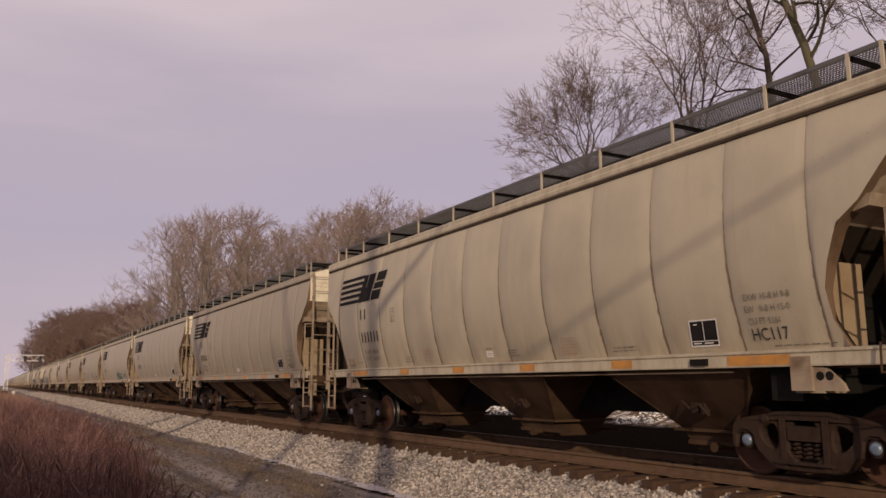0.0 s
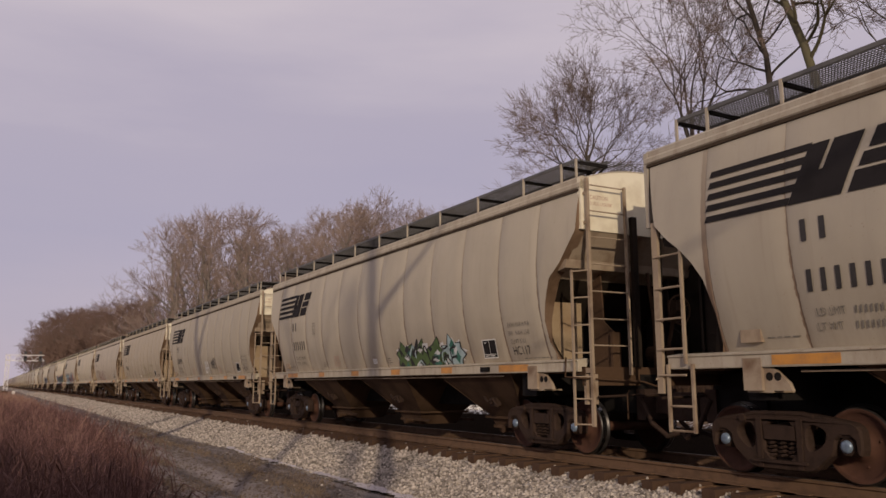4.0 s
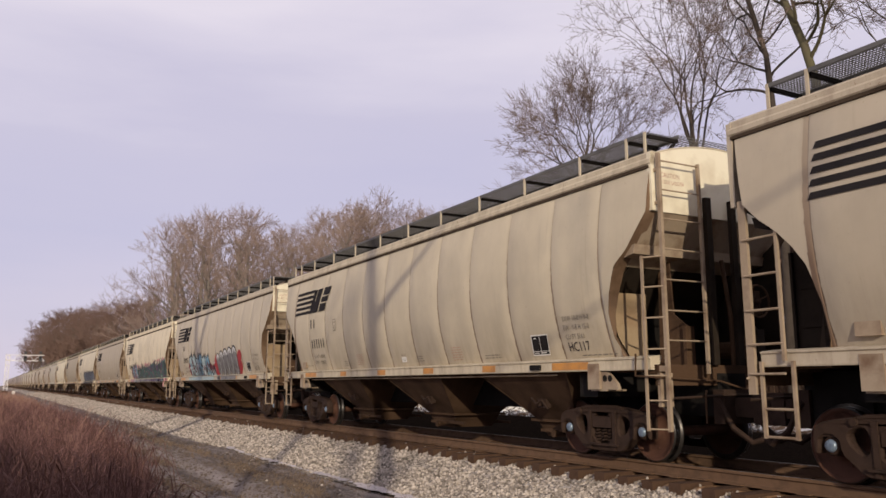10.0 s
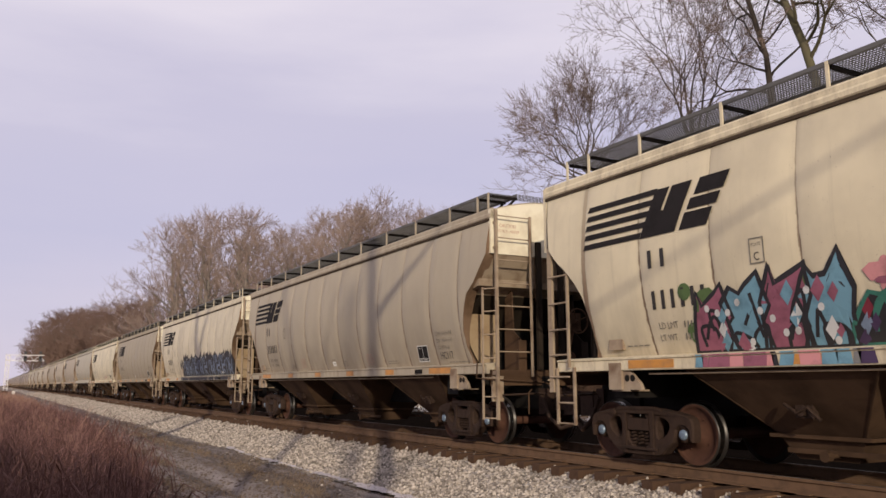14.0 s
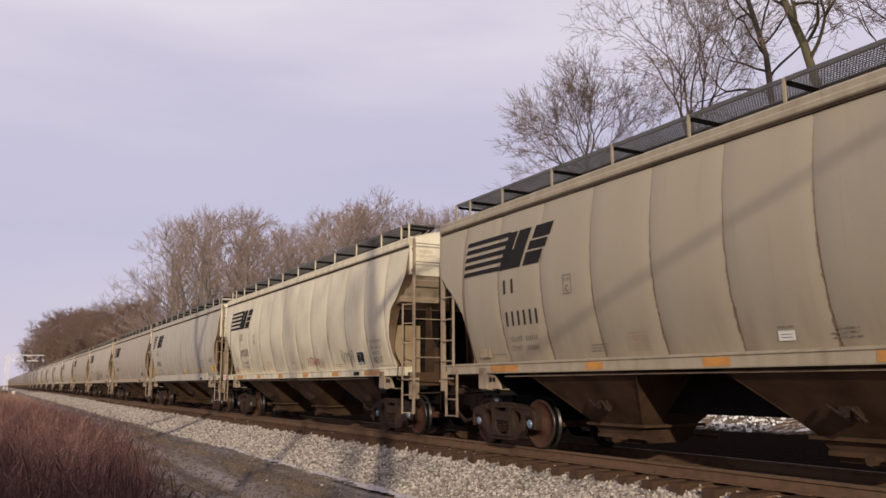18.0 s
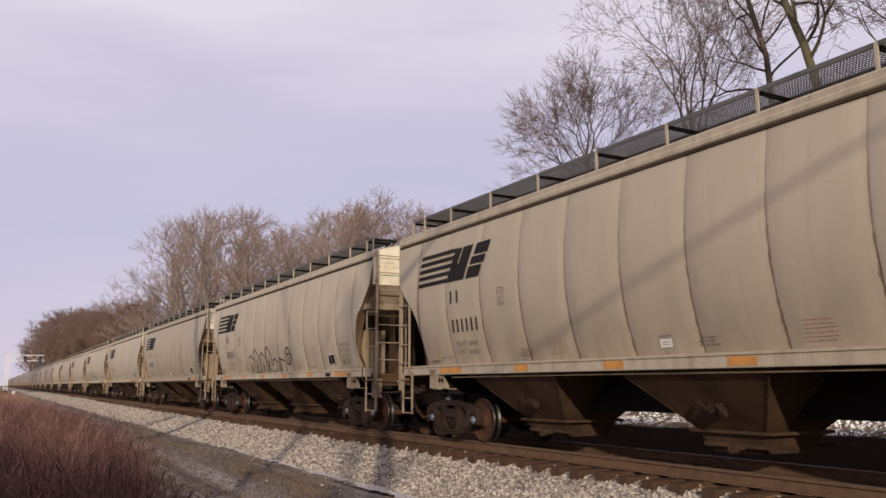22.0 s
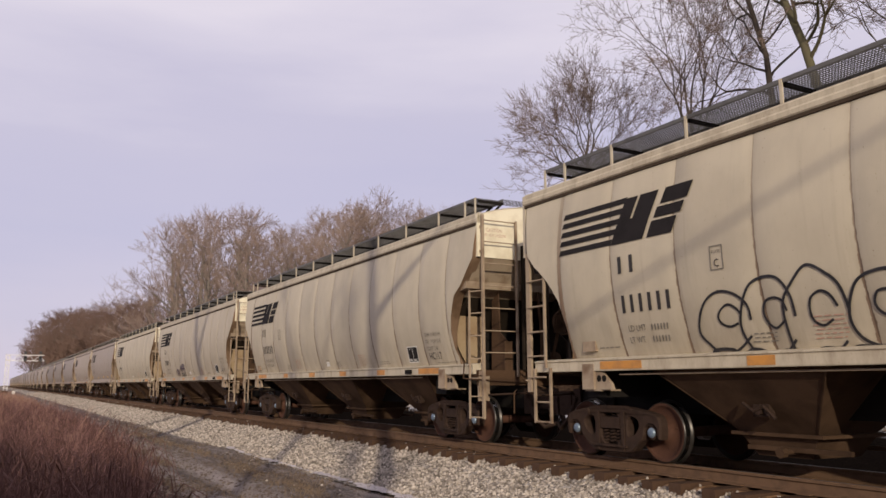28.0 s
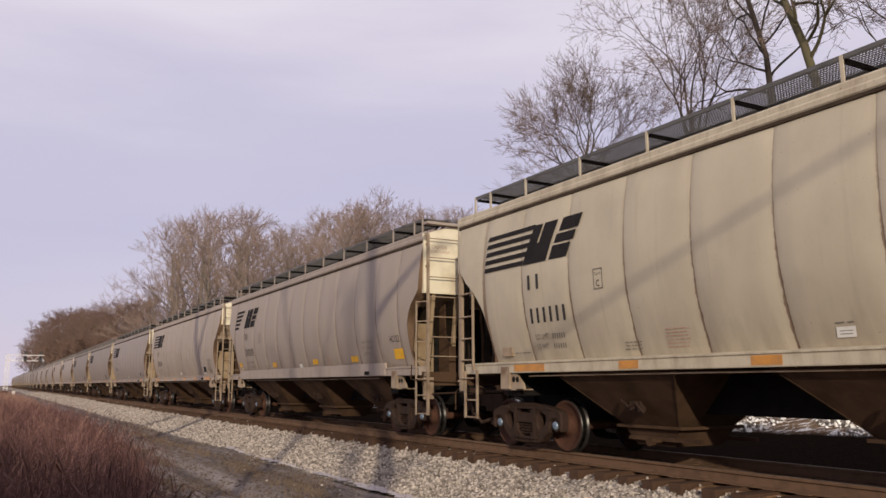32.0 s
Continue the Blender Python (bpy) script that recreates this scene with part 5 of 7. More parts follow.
# ---- bare winter trees ----
def grow(seed, height, trunk_r, fork=0.3, spread=0.5, counts=(8, 6, 6, 5), twig_r=0.011, lean=(0.0, 0.0), ratio=0.6, rise=0.25, sides=(7, 5, 4, 3, 3), crown=0.25, low=0.2, stem=0.92, wild=0.22):
    """Trunk with limbs, and twigs, as two meshes. fork: where the first limbs leave; spread: how far they lean out."""
    rnd = random.Random(seed)
    wood, twigs = Geo(), Geo()
    rx, rz, cz = crown * height, height * (1 - low) / 2, height * (1 + low) / 2

    def room(p, d):
        """How far it is from p along d to the crown's egg-shaped bound."""
        sx, sy = p.x - lean[0] * p.z, p.y - lean[1] * p.z
        a = (d.x / rx) ** 2 + (d.y / rx) ** 2 + (d.z / rz) ** 2
        b = 2 * (sx * d.x / rx ** 2 + sy * d.y / rx ** 2 + (p.z - cz) * d.z / rz ** 2)
        c = (sx / rx) ** 2 + (sy / rx) ** 2 + ((p.z - cz) / rz) ** 2 - 1
        k = b * b - 4 * a * c
        return (-b + math.sqrt(k)) / (2 * a) if k > 0 else 0.0

    def branch(p, d, length, r0, level, last):
        n = (7, 5, 4, 3, 2)[level]
        path, rad, q = [p.copy()], [r0], p.copy()
        d = d.normalized()
        end = twig_r * 0.7 if level else r0 * 0.22
        ways = []
        for k in range(n):
            j = 0.10 if level == 0 else wild
            d = (d + Vector((rnd.uniform(-j, j), rnd.uniform(-j, j), rnd.uniform(-j, j) + (rise * 0.35 if level else 0.02)))).normalized()
            q = q + d * (length / n)
            path.append(q.copy())
            ways.append(d.copy())
            f = (k + 1) / n
            rad.append(max(r0 * (1 - f) + end * f, end))
        (wood if level <= 1 else twigs).tube(path, rad, sides[level], 0, False)
        if level >= last:
            return
        m = counts[level]
        for i in range(m):
            lo = fork if level == 0 else 0.22
            f = lo + (1.0 - lo) * (i + rnd.uniform(0.1, 0.9)) / m
            f = min(f, 0.98)
            k = min(int(f * n), n - 1)
            at = path[k].lerp(path[k + 1], f * n - k)
            axis = ways[k]
            a = rnd.uniform(0, 2 * math.pi) if level else 2.4 * i + rnd.uniform(-0.5, 0.5)
            side = axis.orthogonal().normalized()
            side = side * math.cos(a) + axis.cross(side) * math.sin(a)
            out = spread * rnd.uniform(0.7, 1.35)
            nd = axis * math.cos(out) + side * math.sin(out)
            child = length * ratio * (1.15 - 0.55 * f) * rnd.uniform(0.75, 1.15)
            child = min(child, max(room(at, (nd + Vector((0, 0, rise * 0.5))).normalized()) * rnd.uniform(0.86, 1.06), 0.25))
            rr = min(rad[k] * 0.62, max(twig_r, r0 * 0.5 * (1 - 0.4 * f)))
            branch(at, nd, child, max(rr, twig_r), level + 1, last)

    branch(Vector((0, 0, -0.3)), Vector((lean[0], lean[1], 1.0)), height * stem, trunk_r, 0, len(counts))
    return wood, twigs


def tree(name, label, at, seed, bark, twig, turn=0.0, group="trees beside the line", **kw):
    wood, twigs = grow(seed, **kw)
    t = thing(name, label, "tree", group)
    part("trunk", wood, bark, t, "", None, True)
    part("crown", twigs, twig, t, "fine bare winter twigs")
    t.matrix_basis = pose(*at, 0, 0, turn)
    return t


def fork_tree(label, at, seed, stem, radii, limbs, bark=None, levels=6, shrink=0.74, angle=0.40, lift=0.05, shoots=2, twig_r=0.0075, wild=0.16, name="bare_tree", group="trees beside the line", twig=None):
    """A bare tree whose limbs fork again and again. stem: points of the trunk; limbs: (place on the stem 0..1, bearing, lean from upright in degrees, length)."""
    rnd = random.Random(seed)
    wood, twigs = Geo(), Geo()

    def grow_on(p, d, length, r, level):
        n = 5 if level < 2 else 4 if level < 4 else 3
        end = max(r * 0.66, twig_r * 0.75)
        path, rad, ways, q = [p.copy()], [r], [], p.copy()
        for k in range(n):
            d = (d + Vector((rnd.gauss(0, wild), rnd.gauss(0, wild), rnd.gauss(0, wild) + lift))).normalized()
            q = q + d * (length / n)
            path.append(q.copy())
            ways.append(d.copy())
            rad.append(r + (end - r) * (k + 1) / n)
        (wood if level < 2 else twigs).tube(path, rad, 6 if level < 1 else 5 if level < 2 else 3, 0, False)
        if level >= levels or length < 0.12:
            return
        a0 = rnd.uniform(0, 6.28)
        for i in range(3 if level < 3 and rnd.random() < 0.35 else 2):
            turn = angle * rnd.uniform(0.5, 1.35)
            side = d.orthogonal().normalized()
            a = a0 + math.pi * i + rnd.uniform(-0.5, 0.5)
            side = side * math.cos(a) + d.cross(side) * math.sin(a)
            grow_on(q, d * math.cos(turn) + side * math.sin(turn), length * shrink * rnd.uniform(0.75, 1.2), max(end * rnd.uniform(0.72, 0.95), twig_r), level + 1)
        for i in range(0 if level < 1 else 1 if level < 3 else shoots):
            k = rnd.randrange(1, n)
            side = ways[k].orthogonal().normalized()
            a = rnd.uniform(0, 6.28)
            side = side * math.cos(a) + ways[k].cross(side) * math.sin(a)
            turn = rnd.uniform(0.5, 1.0)
            grow_on(path[k], ways[k] * math.cos(turn) + side * math.sin(turn), length * rnd.uniform(0.35, 0.6), max(min(rad[k] * 0.5, r * 0.5), twig_r), min(level + 2 + rnd.randrange(2), levels))

    stem = [Vector(p) for p in stem]
    wood.tube(stem, radii, 9, 0, False)
    m = len(stem) - 1
    for f, bearing, tilt, length in limbs:
        k = min(int(f * m), m - 1)
        p = stem[k].lerp(stem[k + 1], f * m - k)
        r = (radii[k] + (radii[k + 1] - radii[k]) * (f * m - k)) * 0.48
        b, u = radians(bearing), radians(tilt)
        grow_on(p, Vector((math.cos(b) * math.sin(u), math.sin(b) * math.sin(u), math.cos(u))), length, r, 0)
    t = thing(name, label, "tree", group)
    part("trunk", wood, bark or M_BARK, t, "", None, True)
    part("crown", twigs, twig or M_TWIG, t, "fine bare winter twigs")
    t.matrix_basis = pose(*at)
    return t


def near_trees():
    # a round crown: limbs fan out to all sides, the low ones nearly level
    fan = [(0.78 + 0.22 * k / 17, 150 + 137.5 * k, 88 - 70 * k / 17, 1.75 - 0.25 * k / 17 + 0.25 * ((k * 0.37) % 1.0)) for k in range(18)]
    fork_tree("round-crowned bare winter tree with fine grey twigs", (-33.5, 18.0, -0.3), 11, [(0, 0, 0), (0.1, 0, 6), (-0.05, 0, 10), (0, 0, 11.8), (-0.1, 0, 14.0)], [0.28, 0.23, 0.19, 0.16, 0.09], fan, None, 6, 0.77, 0.40, 0.02, 3, 0.0080, 0.12)
    # limbs sweeping up from a fork hidden behind the train
    fork_tree("tall bare tree with upswept branches", (-25.3, 17.6, -0.3), 23, [(0, 0, 0), (0.1, 0, 5), (0.0, 0, 10), (-0.1, 0, 12.0)], [0.26, 0.23, 0.17, 0.13],
              [(1.0, 180, 12, 3.3), (1.0, 190, 20, 3.2), (0.98, 165, 38, 2.3), (1.0, 20, 16, 3.2), (0.95, 250, 24, 3.0), (0.98, 200, 22, 3.8), (0.9, 30, 40, 2.6), (0.9, 180, 48, 2.2)], None, 6, 0.76, 0.40, 0.03, 3, 0.0080, 0.15)
    # dark crooked trunk
    fork_tree("tall dark bare tree with crooked limbs behind the train", (-18.8, 14.6, -0.3), 37, [(0, 0, 0), (0.1, 0, 6), (0.05, 0, 11), (-0.10, 0, 13.6), (-0.75, 0, 16.2), (-1.2, 0, 19), (-1.5, 0, 22)], [0.19, 0.16, 0.125, 0.105, 0.09, 0.07, 0.04],
              [(0.40, 190, 40, 1.9), (0.44, 10, 40, 1.7), (0.46, 185, 48, 1.7), (0.50, 180, 38, 2.2), (0.53, 30, 52, 1.7), (0.56, 350, 46, 1.6), (0.60, 200, 52, 1.8), (0.62, 170, 60, 1.8), (0.64, 175, 30, 2.4), (0.68, 330, 50, 1.8), (0.70, 20, 40, 1.9), (0.74, 190, 48, 2.0), (0.80, 30, 40, 2.0), (0.86, 180, 45, 1.8), (0.95, 120, 30, 1.8), (1.0, 180, 20, 1.8)], M_DARKBARK, 6, 0.79, 0.46, 0.02, 3, 0.0080, 0.17)
    # pale mossy trunk leaning over
    fork_tree("tall mossy tree leaning over the line", (-16.75, 14.2, -0.3), 41, [(1.0, 0, 0), (0.7, 0, 6), (0.25, 0, 11), (-0.25, 0, 13.2), (-1.05, 0, 15.6), (-1.5, 0, 18), (-1.8, 0, 22)], [0.22, 0.19, 0.16, 0.145, 0.12, 0.10, 0.05],
              [(0.45, 350, 45, 1.7), (0.50, 20, 55, 1.6), (0.56, 0, 60, 1.5), (0.61, 180, 55, 1.4), (0.66, 10, 55, 1.8), (0.72, 200, 50, 1.6), (0.80, 20, 45, 2.0), (0.9, 190, 40, 1.8), (1.0, 90, 25, 1.8)], M_PALEBARK, 6, 0.79, 0.48, 0.02, 3, 0.0080, 0.18)
    fork_tree("slender bare tree behind the train", (-15.3, 17.5, -0.3), 53, [(0, 0, 0), (0.1, 0, 7), (0, 0, 12.5), (-0.1, 0, 17), (0.1, 0, 21)], [0.13, 0.11, 0.085, 0.06, 0.03],
              [(0.46, 0, 45, 1.6), (0.50, 190, 50, 1.7), (0.55, 180, 40, 1.8), (0.62, 0, 45, 1.7), (0.66, 90, 30, 1.8), (0.7, 170, 50, 1.8), (0.78, 300, 45, 1.7), (0.86, 190, 40, 1.6), (0.95, 40, 30, 1.5)], None, 6, 0.79, 0.42, 0.03, 3, 0.0080, 0.15)


near_trees()

FAR_TREES = [(-44, 13, 12.4), (-48.2, 15.5, 13.5), (-52.6, 12, 14.2), (-57.2, 13, 14.9), (-61.9, 15.5, 16.3), (-66.8, 12, 15), (-71.8, 13, 15.7), (-77.1, 15.5, 17.2), (-82.5, 12, 19.7), (-88.2, 13, 20.8), (-94.1, 15.5, 22.1), (-100.1, 12, 22.7), (-106.4, 13, 23.9), (-113, 15.5, 25.5), (-119.8, 12, 25), (-126.8, 13, 26.1), (-134.1, 15.5, 28.1), (-141.6, 12, 16.2), (-149.5, 13, 16.9), (-157.6, 15.5, 19.3), (-166.1, 12, 17.4), (-174.8, 13, 18.2), (-183.9, 15.5, 19.5), (-193.3, 12, 18.8), (-203, 13, 19.7), (-213.1, 15.5, 20.9), (-223.6, 12, 20.6), (-234.5, 13, 21.5), (-245.8, 15.5, 22.8), (-257.5, 12, 22.8), (-269.6, 13, 23.7), (-282.2, 15.5, 24.9), (-295.2, 12, 25.5), (-308.7, 13, 26.6), (-322.7, 15.5, 27.9), (-337.3, 12, 28.6), (-352.4, 13, 29.8), (-368, 15.5, 31.2), (-384.2, 12, 31.3), (-401, 13, 32.6), (-418.5, 15.5, 34), (-436.6, 12, 33.8), (-455.3, 13, 34), (-474.8, 15.5, 34), (-494.9, 12, 34), (-515.8, 13, 34), (-537.5, 15.5, 34), (-560, 12, 33.2), (-583.3, 13, 34), (-607.5, 15.5, 34), (-632.6, 12, 33.8), (-658.6, 13, 34), (-50, 19, 14.3), (-54.3, 22, 15.5), (-58.6, 19, 16.2), (-62.9, 22, 17.1), (-67.2, 19, 18.1), (-71.5, 22, 19.5), (-75.8, 19, 18.7), (-80.1, 22, 20.2), (-84.4, 19, 19.3), (-88.7, 22, 21), (-93, 19, 19.5)]


def far_woods():
    kinds = []
    for k, seed in enumerate((5, 17, 29, 43, 59, 71)):
        r = random.Random(seed)
        stem = [(0, 0, 0), (r.uniform(-0.3, 0.3), 0, 5), (r.uniform(-0.5, 0.5), r.uniform(-0.4, 0.4), 10), (r.uniform(-0.6, 0.6), r.uniform(-0.5, 0.5), 15)]
        limbs = [(0.28 + 0.72 * i / 13, 137.5 * i + r.uniform(-30, 30), 66 - 48 * i / 13 + r.uniform(-10, 10), r.uniform(1.7, 2.5) * (1.1 - 0.35 * i / 13)) for i in range(14)]
        kinds.append(fork_tree("distant bare tree at the edge of the woods", (0, 0, 0), seed, stem, [0.28, 0.23, 0.17, 0.09], limbs, M_BARK if k < 3 else M_GREYBARK, 5, 0.76, 0.42, 0.05, 3, 0.015 if k < 3 else 0.012, 0.15, "wood_tree", "woods along the line", M_FARTWIG if k < 3 else M_WOODTWIG))
    rnd = random.Random(19)
    used = set()

    def put(x, y, h, k):
        s = h / 20.0
        m = pose(x, y, -0.4, 0, 0, rnd.uniform(0, 360)) @ Matrix.Diagonal((s * 1.3, s * 1.3, s * 1.06, 1))
        if k not in used:
            used.add(k)
            kinds[k].matrix_basis = m
        else:
            c = copy_thing(kinds[k], Matrix())
            c.matrix_basis = m
    for i, (x, y, h) in enumerate(FAR_TREES):
        put(x, y, h, i % 3 + (3 if x > -140 else 0))
    # a pale taller one that stands out
    put(-56.4, 15.0, 16.2, 4)
    # a second rank behind, a little lower
    for i in range(18):
        x = -125 - i * 16 - rnd.uniform(0, 6)
        y = 19 + rnd.uniform(0, 7)
        near = min(FAR_TREES, key=lambda f: abs(f[0] - x))
        put(x, y, near[2] * rnd.uniform(0.92, 1.08), i % 3)
    # undergrowth at the wood's edge
    wood, twigs = grow(71, 5.0, 0.05, 0.05, 0.6, (12, 8, 6, 4), 0.02, (0, 0), 0.6, 0.3, (7, 5, 4, 3, 3), 0.5, -0.1)
    bush = thing("shrub", "leafless brown shrub at the edge of the woods", "shrub", "undergrowth of the woods")
    part("stems", wood, M_BARK, bush)
    part("crown", twigs, M_FARTWIG, bush)
    first = True
    for i in range(46):
        x = -50 - i * 6.2 - rnd.uniform(0, 4)
        s = rnd.uniform(0.9, 1.7) * (1.0 + max(0, -x - 80) / 220)
        m = pose(x, 9.5 + rnd.uniform(0, 2.5), -0.4, 0, 0, rnd.uniform(0, 360)) @ Matrix.Diagonal((s, s, s, 1))
        if first:
            bush.matrix_basis, first = m, False
        else:
            c = copy_thing(bush, Matrix())
            c.matrix_basis = m
    # thicket on the bank straight across the line
    for i in range(30):
        c = copy_thing(bush, Matrix())
        s = rnd.uniform(1.1, 1.7)
        c.matrix_basis = pose(13 - i * 1.9 + rnd.uniform(-0.6, 0.6), 16.2 + rnd.uniform(0, 4.5), 0.3, 0, 0, rnd.uniform(0, 360)) @ Matrix.Diagonal((s, s, s, 1))


far_woods()


def shadow_side():
    """What stands behind the path on the sunny side and throws its shade on ballast and cars."""
    tree("bare_tree", "bare tree with few limbs on the sunny side", (24.8, -24.0, -0.5), 61, M_BARK, M_TWIG, height=21.0, trunk_r=0.27, fork=0.45, spread=0.5, counts=(4, 3, 3), twig_r=0.02, ratio=0.4, rise=0.2, crown=0.3)
    tree("bare_tree", "slim bare tree on the sunny side", (5.3, -16.5, -0.5), 67, M_BARK, M_TWIG, turn=40, height=16.0, trunk_r=0.2, fork=0.5, spread=0.45, counts=(3, 3, 2), twig_r=0.02, ratio=0.4, rise=0.2)
    tree("bare_tree", "slim bare tree on the sunny side", (-3.3, -24.0, -0.5), 69, M_BARK, M_TWIG, turn=70, height=17.0, trunk_r=0.26, fork=0.5, spread=0.45, counts=(4, 3, 2), twig_r=0.02, ratio=0.4, rise=0.2)
    # two crooked forked trees close behind the brush
    for at, stem, limb, label in (
            ((3.36, -12.6), ((0, -0.5), (0, 2.5), (0.02, 5.6), (-0.35, 6.7), (-1.05, 8.0), (-1.15, 9.9), (-1.2, 11.3), (-1.3, 14.0)), ((-1.1, 9.4), (-0.3, 9.9), (0.6, 10.35), (1.4, 10.75), (2.8, 11.6)), "crooked forked tree on the sunny side of the path"),
            ((-11.7, -15.0), ((0, -0.5), (0, 4.0), (-0.1, 8.0), (-0.9, 9.6), (-1.95, 11.5), (-2.35, 13.4), (-2.6, 17.0)), ((-1.4, 10.4), (-0.4, 12.0), (0.7, 13.6), (1.2, 15.4)), "bare forked tree on the sunny side of the path")):
        t = thing("forked_tree", label, "tree", "trees beside the line")
        n = len(stem)
        part("trunk", Geo().tube([(x, 0, z) for x, z in stem], [0.25 - 0.15 * k / n for k in range(n)], 10), M_BARK, t, "", None, True)
        part("limb", Geo().tube([(x, 0.02 * k, z) for k, (x, z) in enumerate(limb)], [0.14 - 0.024 * k for k in range(len(limb))], 8), M_BARK, t, "", None, True)
        t.matrix_basis = pose(at[0], at[1], 0)
    pole = thing("utility_pole", "weathered timber utility pole", "utility pole")
    part("post", Geo().tube([(0, 0, 0), (0, 0, 17.0)], [0.19, 0.14], 10), M_BARK, pole)
    pole.matrix_basis = pose(34.0, -12.6, -0.5)
    cab = Geo()
    a, b = Vector((3.36, -12.6, 6.76)), Vector((34.0, -12.6, 16.35))
    cab.tube([a.lerp(b, k / 12) for k in range(13)], 0.036, 8)
    tagged(new("utility_cable", cab.mesh("utility_cable", M_DARK)), "thick black overhead cable between poles", "cable")

    # unseen shrubs added close behind, to throw shade on the brush
    wood, twigs = grow(77, 3.6, 0.05, 0.02, 0.7, (16, 10, 7, 4), 0.010, (0, 0), 0.75, 0.2, (6, 4, 3, 3, 3), 0.55, -0.15)
    bush = thing("shrub", "unseen leafless shrub added to shade the brush", "shrub", "shrubs behind the path")
    part("stems", wood, M_BARK, bush)
    part("crown", twigs, M_TWIG, bush)
    for k, (x, y, a) in enumerate(((1.6, -12.0, 0), (0.4, -13.4, 80), (2.6, -13.2, 160), (-1.4, -14.4, 240), (4.2, -13.0, 30), (-3.4, -14.6, 120), (-5.6, -15.6, 200))):
        o = bush if k == 0 else copy_thing(bush, Matrix())
        o.matrix_basis = pose(x, y, -0.5, 0, 0, a)


shadow_side()


# ---- dry brush beside the path ----
def brush_edge(x):
    pts = [(-120, -5.6), (-90, -5.9), (-72, -6.2), (-45, -6.6), (-27, -6.95), (-18, -7.25), (-11, -7.85), (-8, -8.3), (-5, -8.75), (-3, -9.2)]
    for (a, ya), (b, yb) in zip(pts, pts[1:]):
        if a <= x <= b:
            return ya + (yb - ya) * (x - a) / (b - a)
    return -9.3


def brush():
    rnd = random.Random(31)
    for name, count, lo, hi, hmin, hmax, r, c, d, label, back in (
            ("dry_brush", 30000, -36.0, -6.6, 0.55, 1.22, 0.0021, (0.13, 0.067, 0.063), (0.042, 0.023, 0.023), "tangled reddish-brown dead weeds and brambles", 0.0),
            ("dry_weeds", 13000, -36.0, -8.0, 0.6, 1.22, 0.0026, (0.30, 0.17, 0.15), (0.14, 0.074, 0.066), "pale seed-headed dead weeds among the brush", 0.0),
            ("dry_grass", 6500, -120.0, -15.0, 0.6, 1.15, 0.010, (0.33, 0.20, 0.155), (0.15, 0.085, 0.068), "pale tan dead grass and weeds", 0.0)):
        g = Geo()
        for _ in range(count):
            u = rnd.random() ** (1.6 if lo < -50 else 1.25)
            x = hi + (lo - hi) * u
            e = brush_edge(x)
            t = rnd.random()
            y = e - t * (13.2 + e + max(0, (-x - 20)) * 0.03)
            dense = noise.noise(Vector((x * 0.6, y * 0.9, 2.0))) + 0.5 * noise.noise(Vector((x * 1.7, y * 2.0, 5.0)))
            h = rnd.uniform(hmin, hmax) * (0.45 + 0.55 * min(1.0, t * 5)) * (0.95 + 0.62 * dense)
            z = land_z(x, y) - 0.03
            dx, dy = rnd.gauss(0.08, 0.32) * h, rnd.gauss(0, 0.32) * h
            p = [Vector((x, y, z)), Vector((x + dx * 0.35, y + dy * 0.35, z + h * 0.5)), Vector((x + dx, y + dy, z + h))]
            g.tube(p, [r, r * 0.8, r * 0.3], 3, 0, False)
            for _k in range(9 if r < 0.01 else 2):
                f = rnd.uniform(0.35, 0.95)
                q = p[0].lerp(p[1], f * 2) if f < 0.5 else p[1].lerp(p[2], f * 2 - 1)
                w = Vector((rnd.gauss(0, 1), rnd.gauss(0, 1), rnd.uniform(-0.3, 1.2))).normalized() * h * rnd.uniform(0.08, 0.32)
                s = Vector((rnd.uniform(-1, 1), rnd.uniform(-1, 1), 0)) * r * 1.3
                g.add([tuple(q - s), tuple(q + s), tuple(q + w)], [(0, 1, 2)])
        m = simple(name + "_stems", c, 0.9, 0.0, 0.4, 1.4, 0.0, d)
        tagged(new(name, g.mesh(name, m)), label, "brush", kind="stuff")

    # more of it behind the path, and the canes
    g = Geo()
    for _ in range(5000):
        x, y = rnd.uniform(-5, 9), rnd.uniform(-17, -11.6)
        h, z = rnd.uniform(0.4, 1.1), land_z(x, y) - 0.03
        g.tube([(x, y, z), (x + rnd.gauss(0, 0.1), y + rnd.gauss(0, 0.1), z + h * 0.5), (x + rnd.gauss(0, 0.25), y + rnd.gauss(0, 0.25), z + h)], [0.004, 0.003, 0.001], 3, 0, False)
    for _ in range(2600):
        x = -4.4 - 22 * rnd.random() ** 1.3
        y = brush_edge(x) - 0.2 - rnd.random() * (12.6 + brush_edge(x))
        z = land_z(x, y) - 0.03
        h, w, a = rnd.uniform(0.5, 1.1), rnd.uniform(0.5, 1.4), rnd.uniform(0, 6.28)
        p = [Vector((x + w * f * math.cos(a) + rnd.uniform(-0.05, 0.05), y + w * f * math.sin(a) * 0.6, z + h * (1 - (2 * f - 0.9) ** 2) + 0.05)) for f in (0.0, 0.2, 0.4, 0.6, 0.8, 1.0)]
        g.tube(p, [0.006, 0.005, 0.005, 0.004, 0.003, 0.002], 3, 0, False)
    tagged(new("bramble_canes", g.mesh("bramble_canes", simple("bramble_bark", (0.12, 0.062, 0.055), 0.8, 0.0, 0.4, 1.4, 0.0, (0.04, 0.022, 0.02)))), "arching dark red bramble canes", "brush", kind="stuff")


brush()


